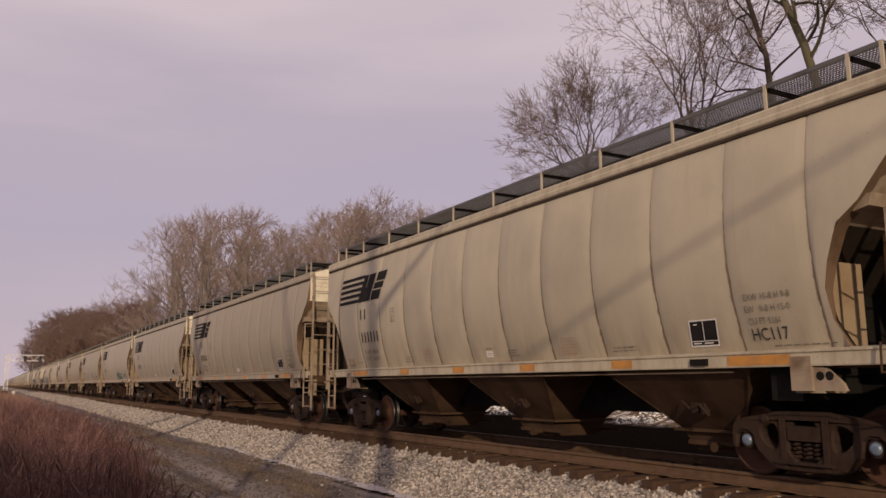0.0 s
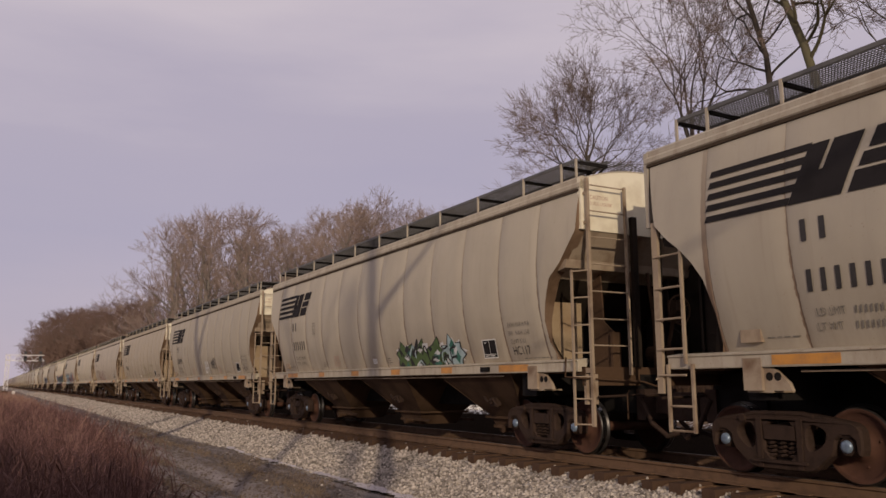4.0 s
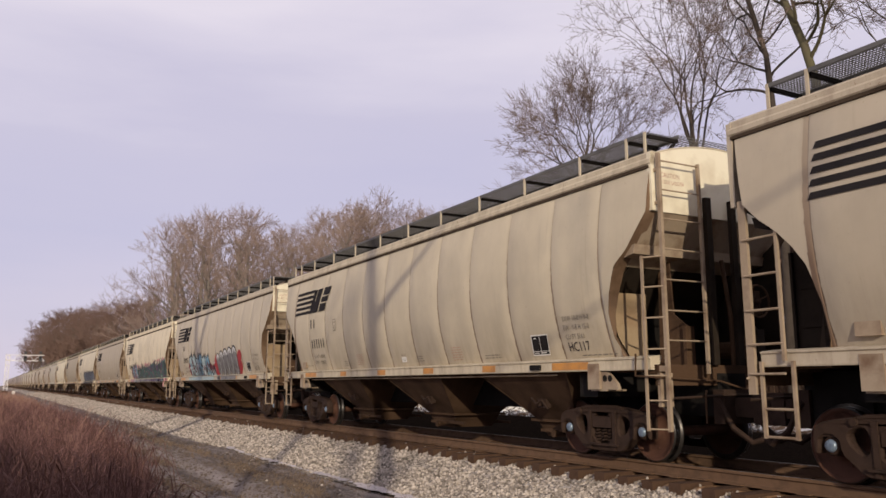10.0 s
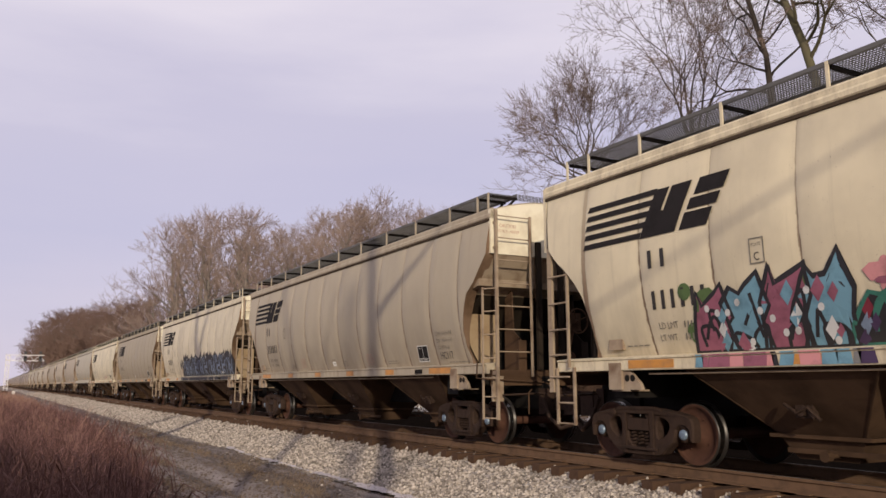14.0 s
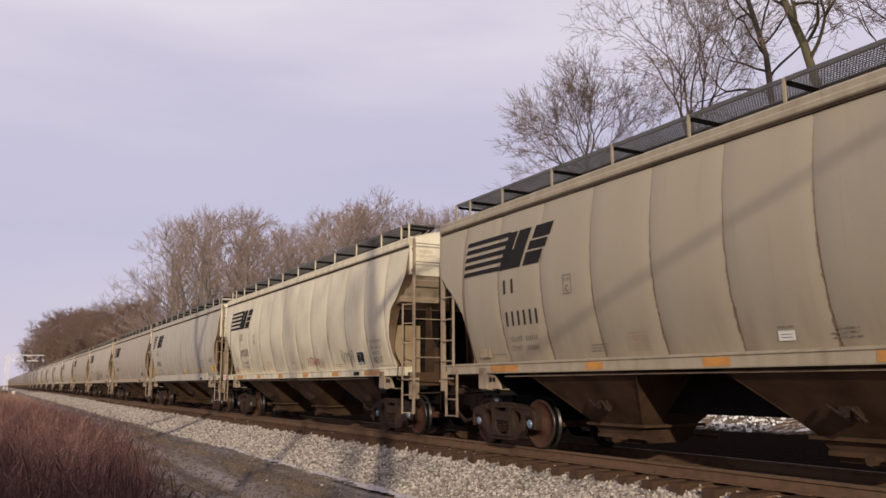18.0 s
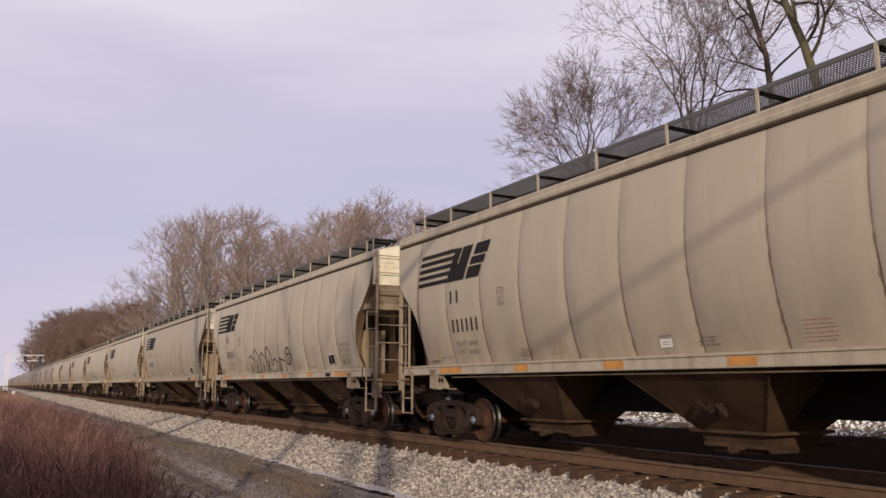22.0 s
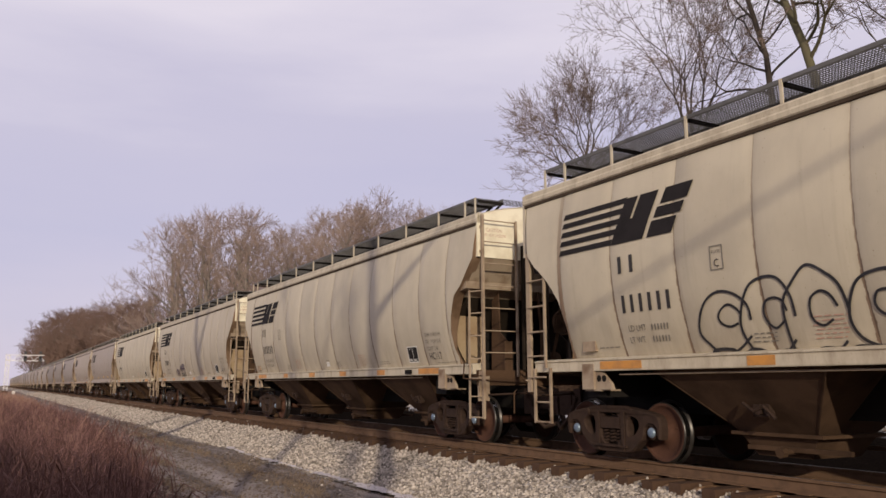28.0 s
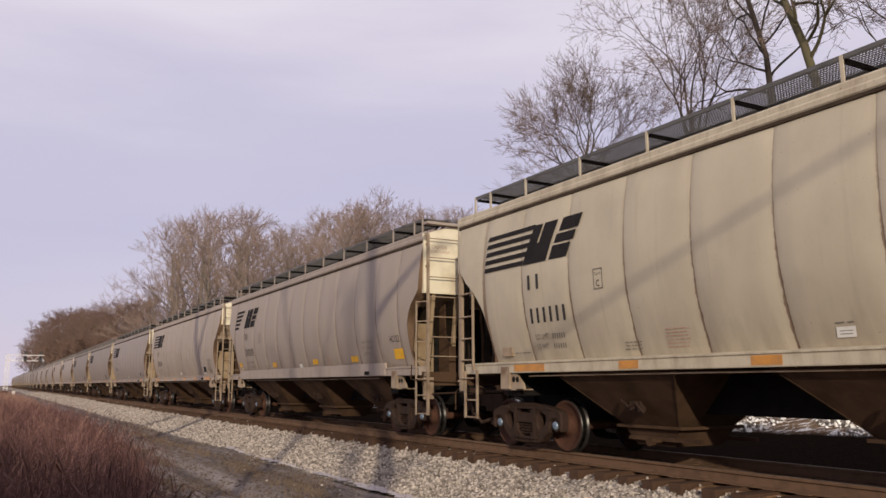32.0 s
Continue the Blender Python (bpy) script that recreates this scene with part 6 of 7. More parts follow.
def far_brush():
    """Dead undergrowth on the bank beyond the line."""
    rnd = random.Random(83)
    g = Geo()
    for _ in range(9000):
        x = 14 - 100 * rnd.random() ** 1.2
        y = 14.6 + 4.0 * rnd.random()
        h = rnd.uniform(0.9, 2.4) * (0.8 + 0.5 * noise.noise(Vector((x * 0.4, y, 2.0))))
        z = land_z(x, y) - 0.05
        p = [Vector((x, y, z)), Vector((x + rnd.gauss(0, 0.12) * h, y, z + h * 0.5)), Vector((x + rnd.gauss(0, 0.3) * h, y + rnd.gauss(0, 0.2) * h, z + h))]
        g.tube(p, [0.014, 0.011, 0.004], 3, 0, False)
        for _k in range(4):
            q = p[1].lerp(p[rnd.choice((0, 2))], rnd.random())
            w = Vector((rnd.gauss(0, 1), rnd.gauss(0, 0.6), rnd.uniform(0.1, 1.2))).normalized() * h * rnd.uniform(0.2, 0.45)
            e = Vector((0.012, 0.004, 0.012))
            g.add([tuple(q - e), tuple(q + e), tuple(q + w)], [(0, 1, 2)])
    tagged(new("far_undergrowth", g.mesh("far_undergrowth", simple("undergrowth_stems", (0.085, 0.052, 0.036), 0.95, 0.0, 0.4, 1.0, 0.0, (0.03, 0.019, 0.014)))), "dense dead undergrowth on the bank beyond the line", "brush", kind="stuff")


far_brush()


def rubble():
    """Broken ice and pale stones in the sun beyond the train's shade."""
    rnd = random.Random(59)
    g = Geo()
    base = [(a, b, c) for a in (-1, 1) for b in (-1, 1) for c in (-1, 1)]
    faces = [(0, 1, 3, 2), (4, 6, 7, 5), (0, 4, 5, 1), (2, 3, 7, 6), (0, 2, 6, 4), (1, 5, 7, 3)]
    for _ in range(17000):
        x, y = 4 - 60 * rnd.random(), 8.7 + 5.6 * rnd.random()
        if noise.noise(Vector((x * 0.5, y * 0.4, 3.0))) < -0.12:
            continue
        s = rnd.uniform(0.016, 0.055)
        m = Euler((rnd.uniform(0, 6), rnd.uniform(0, 6), rnd.uniform(0, 6))).to_matrix()
        o = Vector((x, y, land_z(x, y) + 0.3 * s))
        g.add([tuple(m @ Vector((a * s * rnd.uniform(0.5, 1.3), b * s * rnd.uniform(0.4, 1.1), c * s * rnd.uniform(0.3, 0.9))) + o) for a, b, c in base], faces)

    def b(nt, s):
        gm = nt.nodes.new("ShaderNodeNewGeometry")
        col = ramp(nt, gm.outputs["Random Per Island"], 0.42, 0.62, (0.10, 0.085, 0.075, 1), (0.88, 0.87, 0.85, 1))
        nt.links.new(col, s.inputs["Base Color"])
        s.inputs["Roughness"].default_value = 0.45
    tagged(new("ice_rubble", g.mesh("ice_rubble", mat("broken_ice", b))), "sunlit broken ice and pale stones beyond the line", "ice", kind="stuff")


rubble()


def mud_clods():
    """Frozen clods and trodden stalks along the wheel tracks."""
    rnd = random.Random(47)
    g = Geo()
    faces = [(0, 2, 4), (2, 1, 4), (1, 3, 4), (3, 0, 4), (2, 0, 5), (1, 2, 5), (3, 1, 5), (0, 3, 5)]
    for _ in range(22000):
        x = -6.6 - 40 * rnd.random() ** 1.5
        y = -3.75 - 3.6 * rnd.random()
        if noise.noise(Vector((x * 0.35, y * 1.4, 6.0))) + rnd.uniform(-0.4, 0.4) < -0.05:
            continue
        s = rnd.uniform(0.012, 0.046) * rnd.uniform(0.5, 1.25)
        a = rnd.uniform(0, 6.3)
        c, d = math.cos(a) * s, math.sin(a) * s
        z = land_z(x, y)
        k, m = rnd.uniform(0.5, 1.0), rnd.uniform(0.5, 1.0)
        g.add([(x + c, y + d, z + 0.1 * s), (x - c, y - d, z + 0.2 * s), (x - d * k, y + c * k, z + 0.1 * s), (x + d * m, y - c * m, z), (x + rnd.uniform(-0.3, 0.3) * s, y, z + s * rnd.uniform(0.4, 0.9)), (x, y, z - s)], faces)
    def b(nt, s):
        gm = nt.nodes.new("ShaderNodeNewGeometry")
        col = ramp(nt, gm.outputs["Random Per Island"], 0.0, 1.0, (0.05, 0.038, 0.033, 1), (0.19, 0.155, 0.138, 1))
        n = noise_fac(nt, geo_pos(nt), 30.0, 3.0)
        nt.links.new(mix(nt, n, col, (0.11, 0.082, 0.066, 1)), s.inputs["Base Color"])
        s.inputs["Roughness"].default_value = 0.95
        s.inputs["Specular IOR Level"].default_value = 0.1
    tagged(new("mud_clods", g.mesh("mud_clods", mat("frozen_clod", b))), "frozen brown clods along the wheel tracks", "mud", kind="stuff")
    t = Geo()
    for _ in range(7000):
        x = -7.0 - 34 * rnd.random() ** 1.4
        y = rnd.choice((-4.95, -4.2, -6.2, -6.8, -7.2)) + rnd.gauss(0, 0.25)
        if noise.noise(Vector((x * 0.5, y * 0.9, 16.0))) < 0.02:
            continue
        z = land_z(x, y)
        for _k in range(3):
            h = rnd.uniform(0.05, 0.2)
            e = Vector((rnd.uniform(-0.004, 0.004), 0.003, 0))
            q = Vector((x + rnd.gauss(0, 0.04), y + rnd.gauss(0, 0.04), z))
            t.add([tuple(q - e), tuple(q + e), tuple(q + Vector((rnd.gauss(0, 0.5) * h, rnd.gauss(0, 0.5) * h, h)))], [(0, 1, 2)])
    tagged(new("trodden_grass", t.mesh("trodden_grass", simple("dead_grass", (0.20, 0.145, 0.10), 0.9, 0.0, 0.4, 2.0, 0.0, (0.10, 0.066, 0.045)))), "short dead grass on the muddy path", "grass", kind="stuff")


mud_clods()


# ---- loose stones of the shoulder ----
def stones():
    rnd = random.Random(5)
    g = Geo()
    base = [Vector((a, b, c)) for a in (-1, 1) for b in (-1, 1) for c in (-1, 1)]
    faces = [(0, 1, 3, 2), (4, 6, 7, 5), (0, 4, 5, 1), (2, 3, 7, 6), (0, 2, 6, 4), (1, 5, 7, 3)]
    for k in range(58000):
        x = -4.3 - 190 * rnd.random() ** 2.9
        y = -1.24 - 2.52 * rnd.random() if rnd.random() < 0.985 else -1.0 - 0.5 * rnd.random()
        if rnd.random() < 0.003:
            y = -3.7 - rnd.random() * 1.6
        s = rnd.uniform(0.010, 0.025) * min(3.2, 1 - (x + 4.3) / 55)
        z = (ballast_z(y) if y > -3.75 else land_z(x, y)) + s * 0.35
        m = Euler((rnd.uniform(0, 6), rnd.uniform(0, 6), rnd.uniform(0, 6))).to_matrix()
        v = [tuple(m @ Vector((b.x * s * rnd.uniform(0.5, 1.1), b.y * s * rnd.uniform(0.5, 1.1), b.z * s * rnd.uniform(0.4, 0.9))) + Vector((x, y, z))) for b in base]
        g.add(v, faces)

    def b(nt, s):
        gm = nt.nodes.new("ShaderNodeNewGeometry")
        n = noise_fac(nt, geo_pos(nt), 40.0, 3.0)
        col = ramp(nt, gm.outputs["Random Per Island"], 0.0, 1.0, (0.05, 0.043, 0.038, 1), (0.66, 0.585, 0.52, 1))
        col = mix(nt, node(nt, "ShaderNodeMath", {0: n, 1: 0.5}, operation="MULTIPLY").outputs[0], col, (0.25, 0.20, 0.16, 1))
        nt.links.new(col, s.inputs["Base Color"])
        s.inputs["Roughness"].default_value = 0.85
    tagged(new("ballast_stones", g.mesh("ballast_stones", mat("loose_stone", b))), "loose pale crushed stones on the track shoulder", "stones", kind="stuff")


stones()


def ice_strip():
    """Thin crust of old ice along the foot of the ballast and in the wheel ruts."""
    g = Geo()
    rnd = random.Random(9)
    for y0, w0, xs in ((-3.74, 0.10, (-24, -10.5)),):
        n = 520
        for k in range(n + 1):
            x = xs[0] + (xs[1] - xs[0]) * k / n
            w = max(0.0, w0 * (0.55 + 1.5 * noise.noise(Vector((x * 0.9, y0, 1.0))) + 1.3 * noise.noise(Vector((x * 4.0, y0, 2.0)))))
            y = y0 + 0.08 * noise.noise(Vector((x * 0.4, y0, 5.0)))
            z = max(land_z(x, y), ballast_z(y) if y0 > -4 else -9) + 0.025
            g.v += [(x, y - w, z), (x, y + w, z + 0.012)]
            if k:
                o = len(g.v)
                g.f.append((o - 4, o - 2, o - 1, o - 3))
                g.m.append(0)
    m = simple("old_ice", (0.56, 0.51, 0.54), 0.4, 0.0, 0.3, 3.0, 0.3, (0.3, 0.27, 0.27))
    tagged(new("ice_crust", g.mesh("ice_crust", m, True)), "thin dirty ice crust along the ballast foot", "ice", kind="stuff")


ice_strip()


# ---- signal gantry far down the line ----
def gantry():
    M_SIGNAL = simple("signal_black", (0.06, 0.06, 0.065), 0.7, 0.0, 0.2, 2.0)
    m = simple("signal_aluminium", (0.72, 0.70, 0.70), 0.5, 0.2, 0.15, 1.0)
    t = thing("signal_gantry", "silver cantilever signal gantry over the track", "signal gantry")
    for dx in (-0.35, 0.35):
        for dy in (-0.35, 0.35):
            part("mast_leg", Geo().box(dx - 0.07, dx + 0.07, dy - 0.07, dy + 0.07, 0, 7.6), m, t)
    for k in range(6):
        z = 0.4 + k * 1.2
        part("mast_brace", Geo().box(-0.42, 0.42, -0.42, 0.42, z, z + 0.14), m, t)
        part("mast_brace", Geo().tube([(0.4, -0.35, z), (0.4, 0.35, z + 1.2)], 0.06, 4), m, t)
    for z in (6.3, 7.5):
        for dx in (-0.35, 0.35):
            part("arm_chord", Geo().box(dx - 0.07, dx + 0.07, -0.4, 7.0, z - 0.07, z + 0.07), m, t)
    for k in range(7):
        part("arm_brace", Geo().tube([(0.36, k * 1.0, 6.3 if k % 2 else 7.5), (0.36, k * 1.0 + 1.0, 7.5 if k % 2 else 6.3)], 0.055, 4), m, t)
    part("footing", Geo().box(-0.6, 0.6, -0.6, 0.6, -0.9, -0.1), M_TIE, t)
    for y in (3.3, 6.2):
        h = part("signal_head", Geo().box(0.45, 0.65, y - 0.3, y + 0.3, 6.2, 7.35).lathe([(0.0, 0.0), (0.4, 0.0), (0.4, 0.05)], 10, y, (0.5, 8.1)).box(0.45, 0.65, y - 0.28, y + 0.28, 7.75, 8.3), M_SIGNAL, t, "black signal backboard with lamps")
        part("signal_hood", Geo().tube([(0.65, y, 6.9), (1.0, y, 6.9)], 0.2, 8), M_DARK, h)
    t.matrix_basis = pose(-196.0, -7.6, 0.1)
    box = thing("relay_cabinet", "small white equipment cabinet by the gantry", "cabinet")
    part("body", Geo().box(-0.35, 0.35, -0.3, 0.3, 0, 0.6), M_WHITE, box)
    part("lid", Geo().box(-0.4, 0.4, -0.34, 0.34, 0.6, 0.66), M_WHITE, box)
    box.matrix_basis = pose(-196.0, -6.0, -0.7)


gantry()


# ---- the train ----
COUPLED = 18.55
# logo tail of each car at the clip's start, from the leading car that is still in view
LOGO_AT = {0: -20.62, 1: -39.13, 2: -57.65, 3: -76.16, 4: -94.66, 5: -113.25, 6: -132.17, 7: -150.6, 8: -169.21, 9: -187.62, 10: -206.37, 11: -224.62,
           12: -243.24, 13: -261.7, 14: -279.74, 15: -297.54, 16: -316.05, 17: -334.68, 18: -353.0, 19: -371.66, 20: -390.27, 21: -408.94, 22: -427.52}


def car_centre(c):
    if c < 0:
        return LOGO_AT[0] + 7.3 - COUPLED * c
    if c > 22:
        return LOGO_AT[22] + 7.3 - COUPLED * (c - 22)
    return LOGO_AT[c] + 7.3


TINT = {0: (0.46, 0.42, 0.345), 1: (0.40, 0.365, 0.315), 2: (0.40, 0.365, 0.32), 3: (0.44, 0.40, 0.34), 4: (0.42, 0.38, 0.315), 5: (0.43, 0.375, 0.295), 6: (0.46, 0.41, 0.345), 7: (0.54, 0.49, 0.40),
        8: (0.50, 0.455, 0.38), 9: (0.58, 0.53, 0.42), 10: (0.44, 0.40, 0.34), 11: (0.54, 0.50, 0.41), 12: (0.44, 0.40, 0.33), 13: (0.60, 0.56, 0.45), 14: (0.48, 0.455, 0.40), 15: (0.44, 0.39, 0.33),
        16: (0.48, 0.43, 0.36), 17: (0.45, 0.41, 0.35), 18: (0.50, 0.45, 0.385), 19: (0.47, 0.43, 0.36), 20: (0.50, 0.46, 0.39), 21: (0.46, 0.42, 0.36), 22: (0.50, 0.46, 0.385)}
FIRST, LAST_FULL, LAST = -1, 25, 48
PLAIN = (14, 23)
CARS = {}


def make_train():
    made = {}
    rnd = random.Random(7)
    for c in range(FIRST, LAST + 1):
        kind = "plain" if c in PLAIN else "full" if c <= LAST_FULL else "far"
        m = Matrix.Translation((car_centre(c), 0, 0))
        if kind not in made:
            car = made[kind] = hopper_car(kind != "far", kind == "plain")
            car.matrix_basis = m
        else:
            car = copy_thing(made[kind], m)
        k = rnd.uniform(0.68, 1.12)
        if c in (1, 10, 12, 17):
            TINT[c] = tuple(v * f for v, f in zip(TINT[c], (0.92, 0.90, 0.87)))
        fresh = {12: 0.93, 14: 1.0, 15: 1.0, 4: 1.0, 5: 1.0, 9: 1.2, 11: 1.2, 13: 1.2, 0: 1.09, 19: 1.14}.get(c, 1.04)
        w = rnd.uniform(0, 1)
        # The farthest cars' tint leans bluish to paint in haze.
        far = (0.33 * k, (0.285 + 0.012 * w) * k, (0.26 + 0.05 * w) * k)
        tint = TINT.get(c, far)
        for o in (car, *car.children_recursive):
            o.color = (tint[0] * 0.96 * fresh, tint[1] * 0.92 * fresh, tint[2] * 0.835 * fresh, 1.0)
        CARS[c] = car


make_train()

# a marker plate hung on the ladder of one car
plate = part("marker_plate", Geo().box(-8.16, -7.82, -1.625, -1.612, 1.37, 1.59), M_WHITE, CARS[13], "white plate with a red reflector")
part("reflector", Geo().box(-8.03, -7.90, -1.632, -1.6255, 1.41, 1.55), simple("red_reflector", (0.75, 0.10, 0.09), 0.35, 0.0, 0.1, 9.0), plate, "bright red reflector")


# ---- spray paint on some of the cars: shapes laid on the curved side ----
def spray(name, c):
    return simple(name, c, 0.6, 0.0, 0.3, 5.0)


SPRAY = {"stain": spray("splashed_yellow_stain", (0.36, 0.32, 0.17)), "black": spray("spray_black", (0.022, 0.02, 0.024)), "white": spray("spray_white", (0.62, 0.62, 0.62)), "red": spray("spray_red", (0.36, 0.018, 0.025)), "teal": spray("spray_teal", (0.04, 0.17, 0.13)),
         "purple": spray("spray_purple", (0.06, 0.032, 0.085)), "pink": spray("spray_pink", (0.62, 0.27, 0.28)), "ice": spray("spray_ice_blue", (0.36, 0.47, 0.49)), "grey": spray("spray_grey", (0.19, 0.185, 0.185)),
         "blue": spray("spray_slate_blue", (0.20, 0.26, 0.37)), "green": spray("spray_green", (0.09, 0.15, 0.05)), "maroon": spray("spray_maroon", (0.20, 0.022, 0.04)), "sky": spray("spray_sky_blue", (0.16, 0.32, 0.42)), "plum": spray("spray_plum", (0.30, 0.10, 0.15))}
HUES = list(SPRAY)


class Art:
    def __init__(self, seed):
        self.g, self.r = Geo(), random.Random(seed)

    def pt(self, x, z, lift):
        return on_side(x, max(z, 1.60), lift)

    def sill(self, x0, x1, hues):
        """Overspray on the sill below: short patches of paint on its face and lip."""
        x = x0
        while x < x1:
            e = min(x + self.r.uniform(0.08, 0.42), x1)
            c = HUES.index(self.r.choice(hues))
            k = self.r.uniform(-0.03, 0.03)
            self.g.add([(x, -1.5425, 1.40), (e, -1.5425, 1.40), (e + k, -1.5425, 1.534), (x + k, -1.5425, 1.534)], [(0, 1, 2, 3)], c)
            self.g.add([(x + k, -1.5585, 1.551), (e + k, -1.5585, 1.551), (e + k, -1.5585, 1.569), (x + k, -1.5585, 1.569)], [(0, 1, 2, 3)], c)
            x = e if self.r.random() < 0.9 else e + 0.1

    def blob(self, pts, colour, lift):
        """A closed outline round its middle, in two rings so that it follows the side."""
        cx, cz = sum(p[0] for p in pts) / len(pts), sum(p[1] for p in pts) / len(pts)
        n = len(pts)
        v = [self.pt(cx, cz, lift)]
        for f in (0.4, 0.72, 1.0):
            v += [self.pt(cx + (x - cx) * f, cz + (z - cz) * f, lift) for x, z in pts]
        fs = [(0, 1 + k, 1 + (k + 1) % n) for k in range(n)]
        for ring in (0, 1):
            a, b = 1 + ring * n, 1 + (ring + 1) * n
            fs += [(a + k, b + k, b + (k + 1) % n, a + (k + 1) % n) for k in range(n)]
        self.g.add(v, fs, HUES.index(colour))

    def stroke(self, pts, w, colour, lift, taper=False):
        fine = []
        for (xa, za), (xb, zb) in zip(pts, pts[1:]):
            m = max(1, int(math.hypot(xb - xa, zb - za) / 0.12))
            fine += [(xa + (xb - xa) * k / m, za + (zb - za) * k / m) for k in range(m)]
        fine.append(pts[-1])
        v, fs = [], []
        for k, (x, z) in enumerate(fine):
            x0, z0 = fine[max(k - 1, 0)]
            x1, z1 = fine[min(k + 1, len(fine) - 1)]
            d = math.hypot(x1 - x0, z1 - z0) or 1
            ww = w * (1 - 0.7 * k / len(fine)) if taper else w
            nx, nz = -(z1 - z0) / d * ww / 2, (x1 - x0) / d * ww / 2
            v += [self.pt(x + nx, z + nz, lift), self.pt(x - nx, z - nz, lift)]
            if k:
                fs.append((2 * k - 2, 2 * k - 1, 2 * k + 1, 2 * k))
        self.g.add(v, fs, HUES.index(colour))

    def curve(self, pts, n=7):
        """A smooth line through the points."""
        out = []
        p = [pts[0]] + list(pts) + [pts[-1]]
        for i in range(1, len(p) - 2):
            for k in range(n):
                t = k / n
                out.append(tuple(0.5 * (2 * p[i][a] + (p[i + 1][a] - p[i - 1][a]) * t + (2 * p[i - 1][a] - 5 * p[i][a] + 4 * p[i + 1][a] - p[i + 2][a]) * t * t
                                        + (3 * p[i][a] - p[i - 1][a] - 3 * p[i + 1][a] + p[i + 2][a]) * t ** 3) for a in (0, 1)))
        out.append(pts[-1])
        return out

    def ring(self, cx, cz, rx, rz, n=18, wob=0.0, lean=0.0):
        return [(cx + rx * math.cos(a) * (1 + wob * self.r.uniform(-1, 1)) + lean * rz * math.sin(a), cz + rz * math.sin(a) * (1 + wob * self.r.uniform(-1, 1))) for a in [2 * math.pi * k / n for k in range(n)]]

    def spiky(self, cx, cz, rx, rz, n=9):
        out = []
        for k in range(n * 2):
            a = math.pi * k / n + self.r.uniform(-0.12, 0.12)
            f = self.r.uniform(0.95, 1.3) if k % 2 == 0 else self.r.uniform(0.55, 0.8)
            out.append((cx + rx * f * math.cos(a), cz + rz * f * math.sin(a)))
        return out

    def tag(self, x0, x1, z0, z1, n, colour, w=0.03, lift=0.006):
        """Loose hand-drawn loops, no letters."""
        r, step = self.r, (x1 - x0) / n
        for i in range(n):
            x = x0 + step * i
            zt = z1 - r.uniform(0, 0.25) * (z1 - z0)
            pts = [(x + step * r.uniform(-0.1, 0.2), z0 + r.uniform(0, 0.2) * (z1 - z0)), (x + step * r.uniform(0.1, 0.4), zt), (x + step * r.uniform(0.6, 1.0), zt - r.uniform(0.0, 0.2) * (z1 - z0)),
                   (x + step * r.uniform(0.5, 0.9), (z0 + zt) / 2), (x + step * r.uniform(0.8, 1.2), z0 + r.uniform(-0.1, 0.15) * (z1 - z0))]
            self.stroke(self.curve(pts), w, colour, lift)
            if r.random() < 0.6:
                self.stroke(self.curve([(x + step * 0.2, z0 + 0.45 * (z1 - z0)), (x + step * 0.5, z0 + r.uniform(0.3, 0.7) * (z1 - z0)), (x + step * 0.95, z0 + 0.4 * (z1 - z0))]), w * 0.8, colour, lift + 0.001)

    def wild(self, x0, x1, za, zb, n, body, inner, edge, back):
        """Interlocked spiky lettering-like forms with inner fields, outlines and a cloud behind; za, zb: top at either end."""
        r, step = self.r, (x1 - x0) / n
        for i in range(n):
            x, top = x0 + step * (i + 0.5), za + (zb - za) * (i + 0.5) / n
            if back:
                self.blob(self.spiky(x + r.uniform(-0.2, 0.2), top - 0.26, step * 0.55, 0.24, 7), back[i % len(back)], 0.003)
        for i in range(n):
            x, top = x0 + step * (i + 0.5), za + (zb - za) * (i + 0.5) / n
            mid, half = (top + 1.42) / 2, (top - 1.42) / 2
            c = r.choice(body)
            pts = self.spiky(x, mid, step * 0.62, half * 0.95, r.choice((5, 6, 7)))
            self.blob([(x + (px - x) * 1.14, mid + (pz - mid) * 1.08) for px, pz in pts], edge, 0.004 + 0.0002 * i)
            self.blob(pts, c, 0.0052 + 0.0002 * i)
            for _ in range(7):
                bx, bz = x + r.uniform(-0.4, 0.4) * step, mid + r.uniform(-0.6, 0.6) * half
                self.blob(self.spiky(bx, bz, step * r.uniform(0.10, 0.22), half * r.uniform(0.15, 0.35), 4), r.choice(inner), 0.0078 + 0.0002 * i)
            for _ in range(3):
                bx, bz = x + r.uniform(-0.5, 0.4) * step, mid + r.uniform(-0.7, 0.4) * half
                self.stroke(self.curve([(bx, bz), (bx + r.uniform(-0.1, 0.25), bz + r.uniform(0.1, 0.3)), (bx + r.uniform(0.1, 0.4), bz + r.uniform(-0.2, 0.4))]), r.uniform(0.03, 0.07), r.choice((edge, edge, body[0])), 0.009 + 0.0002 * i)

    def put(self, car, label):
        part("graffiti", self.g, [SPRAY[k] for k in HUES], car, label)


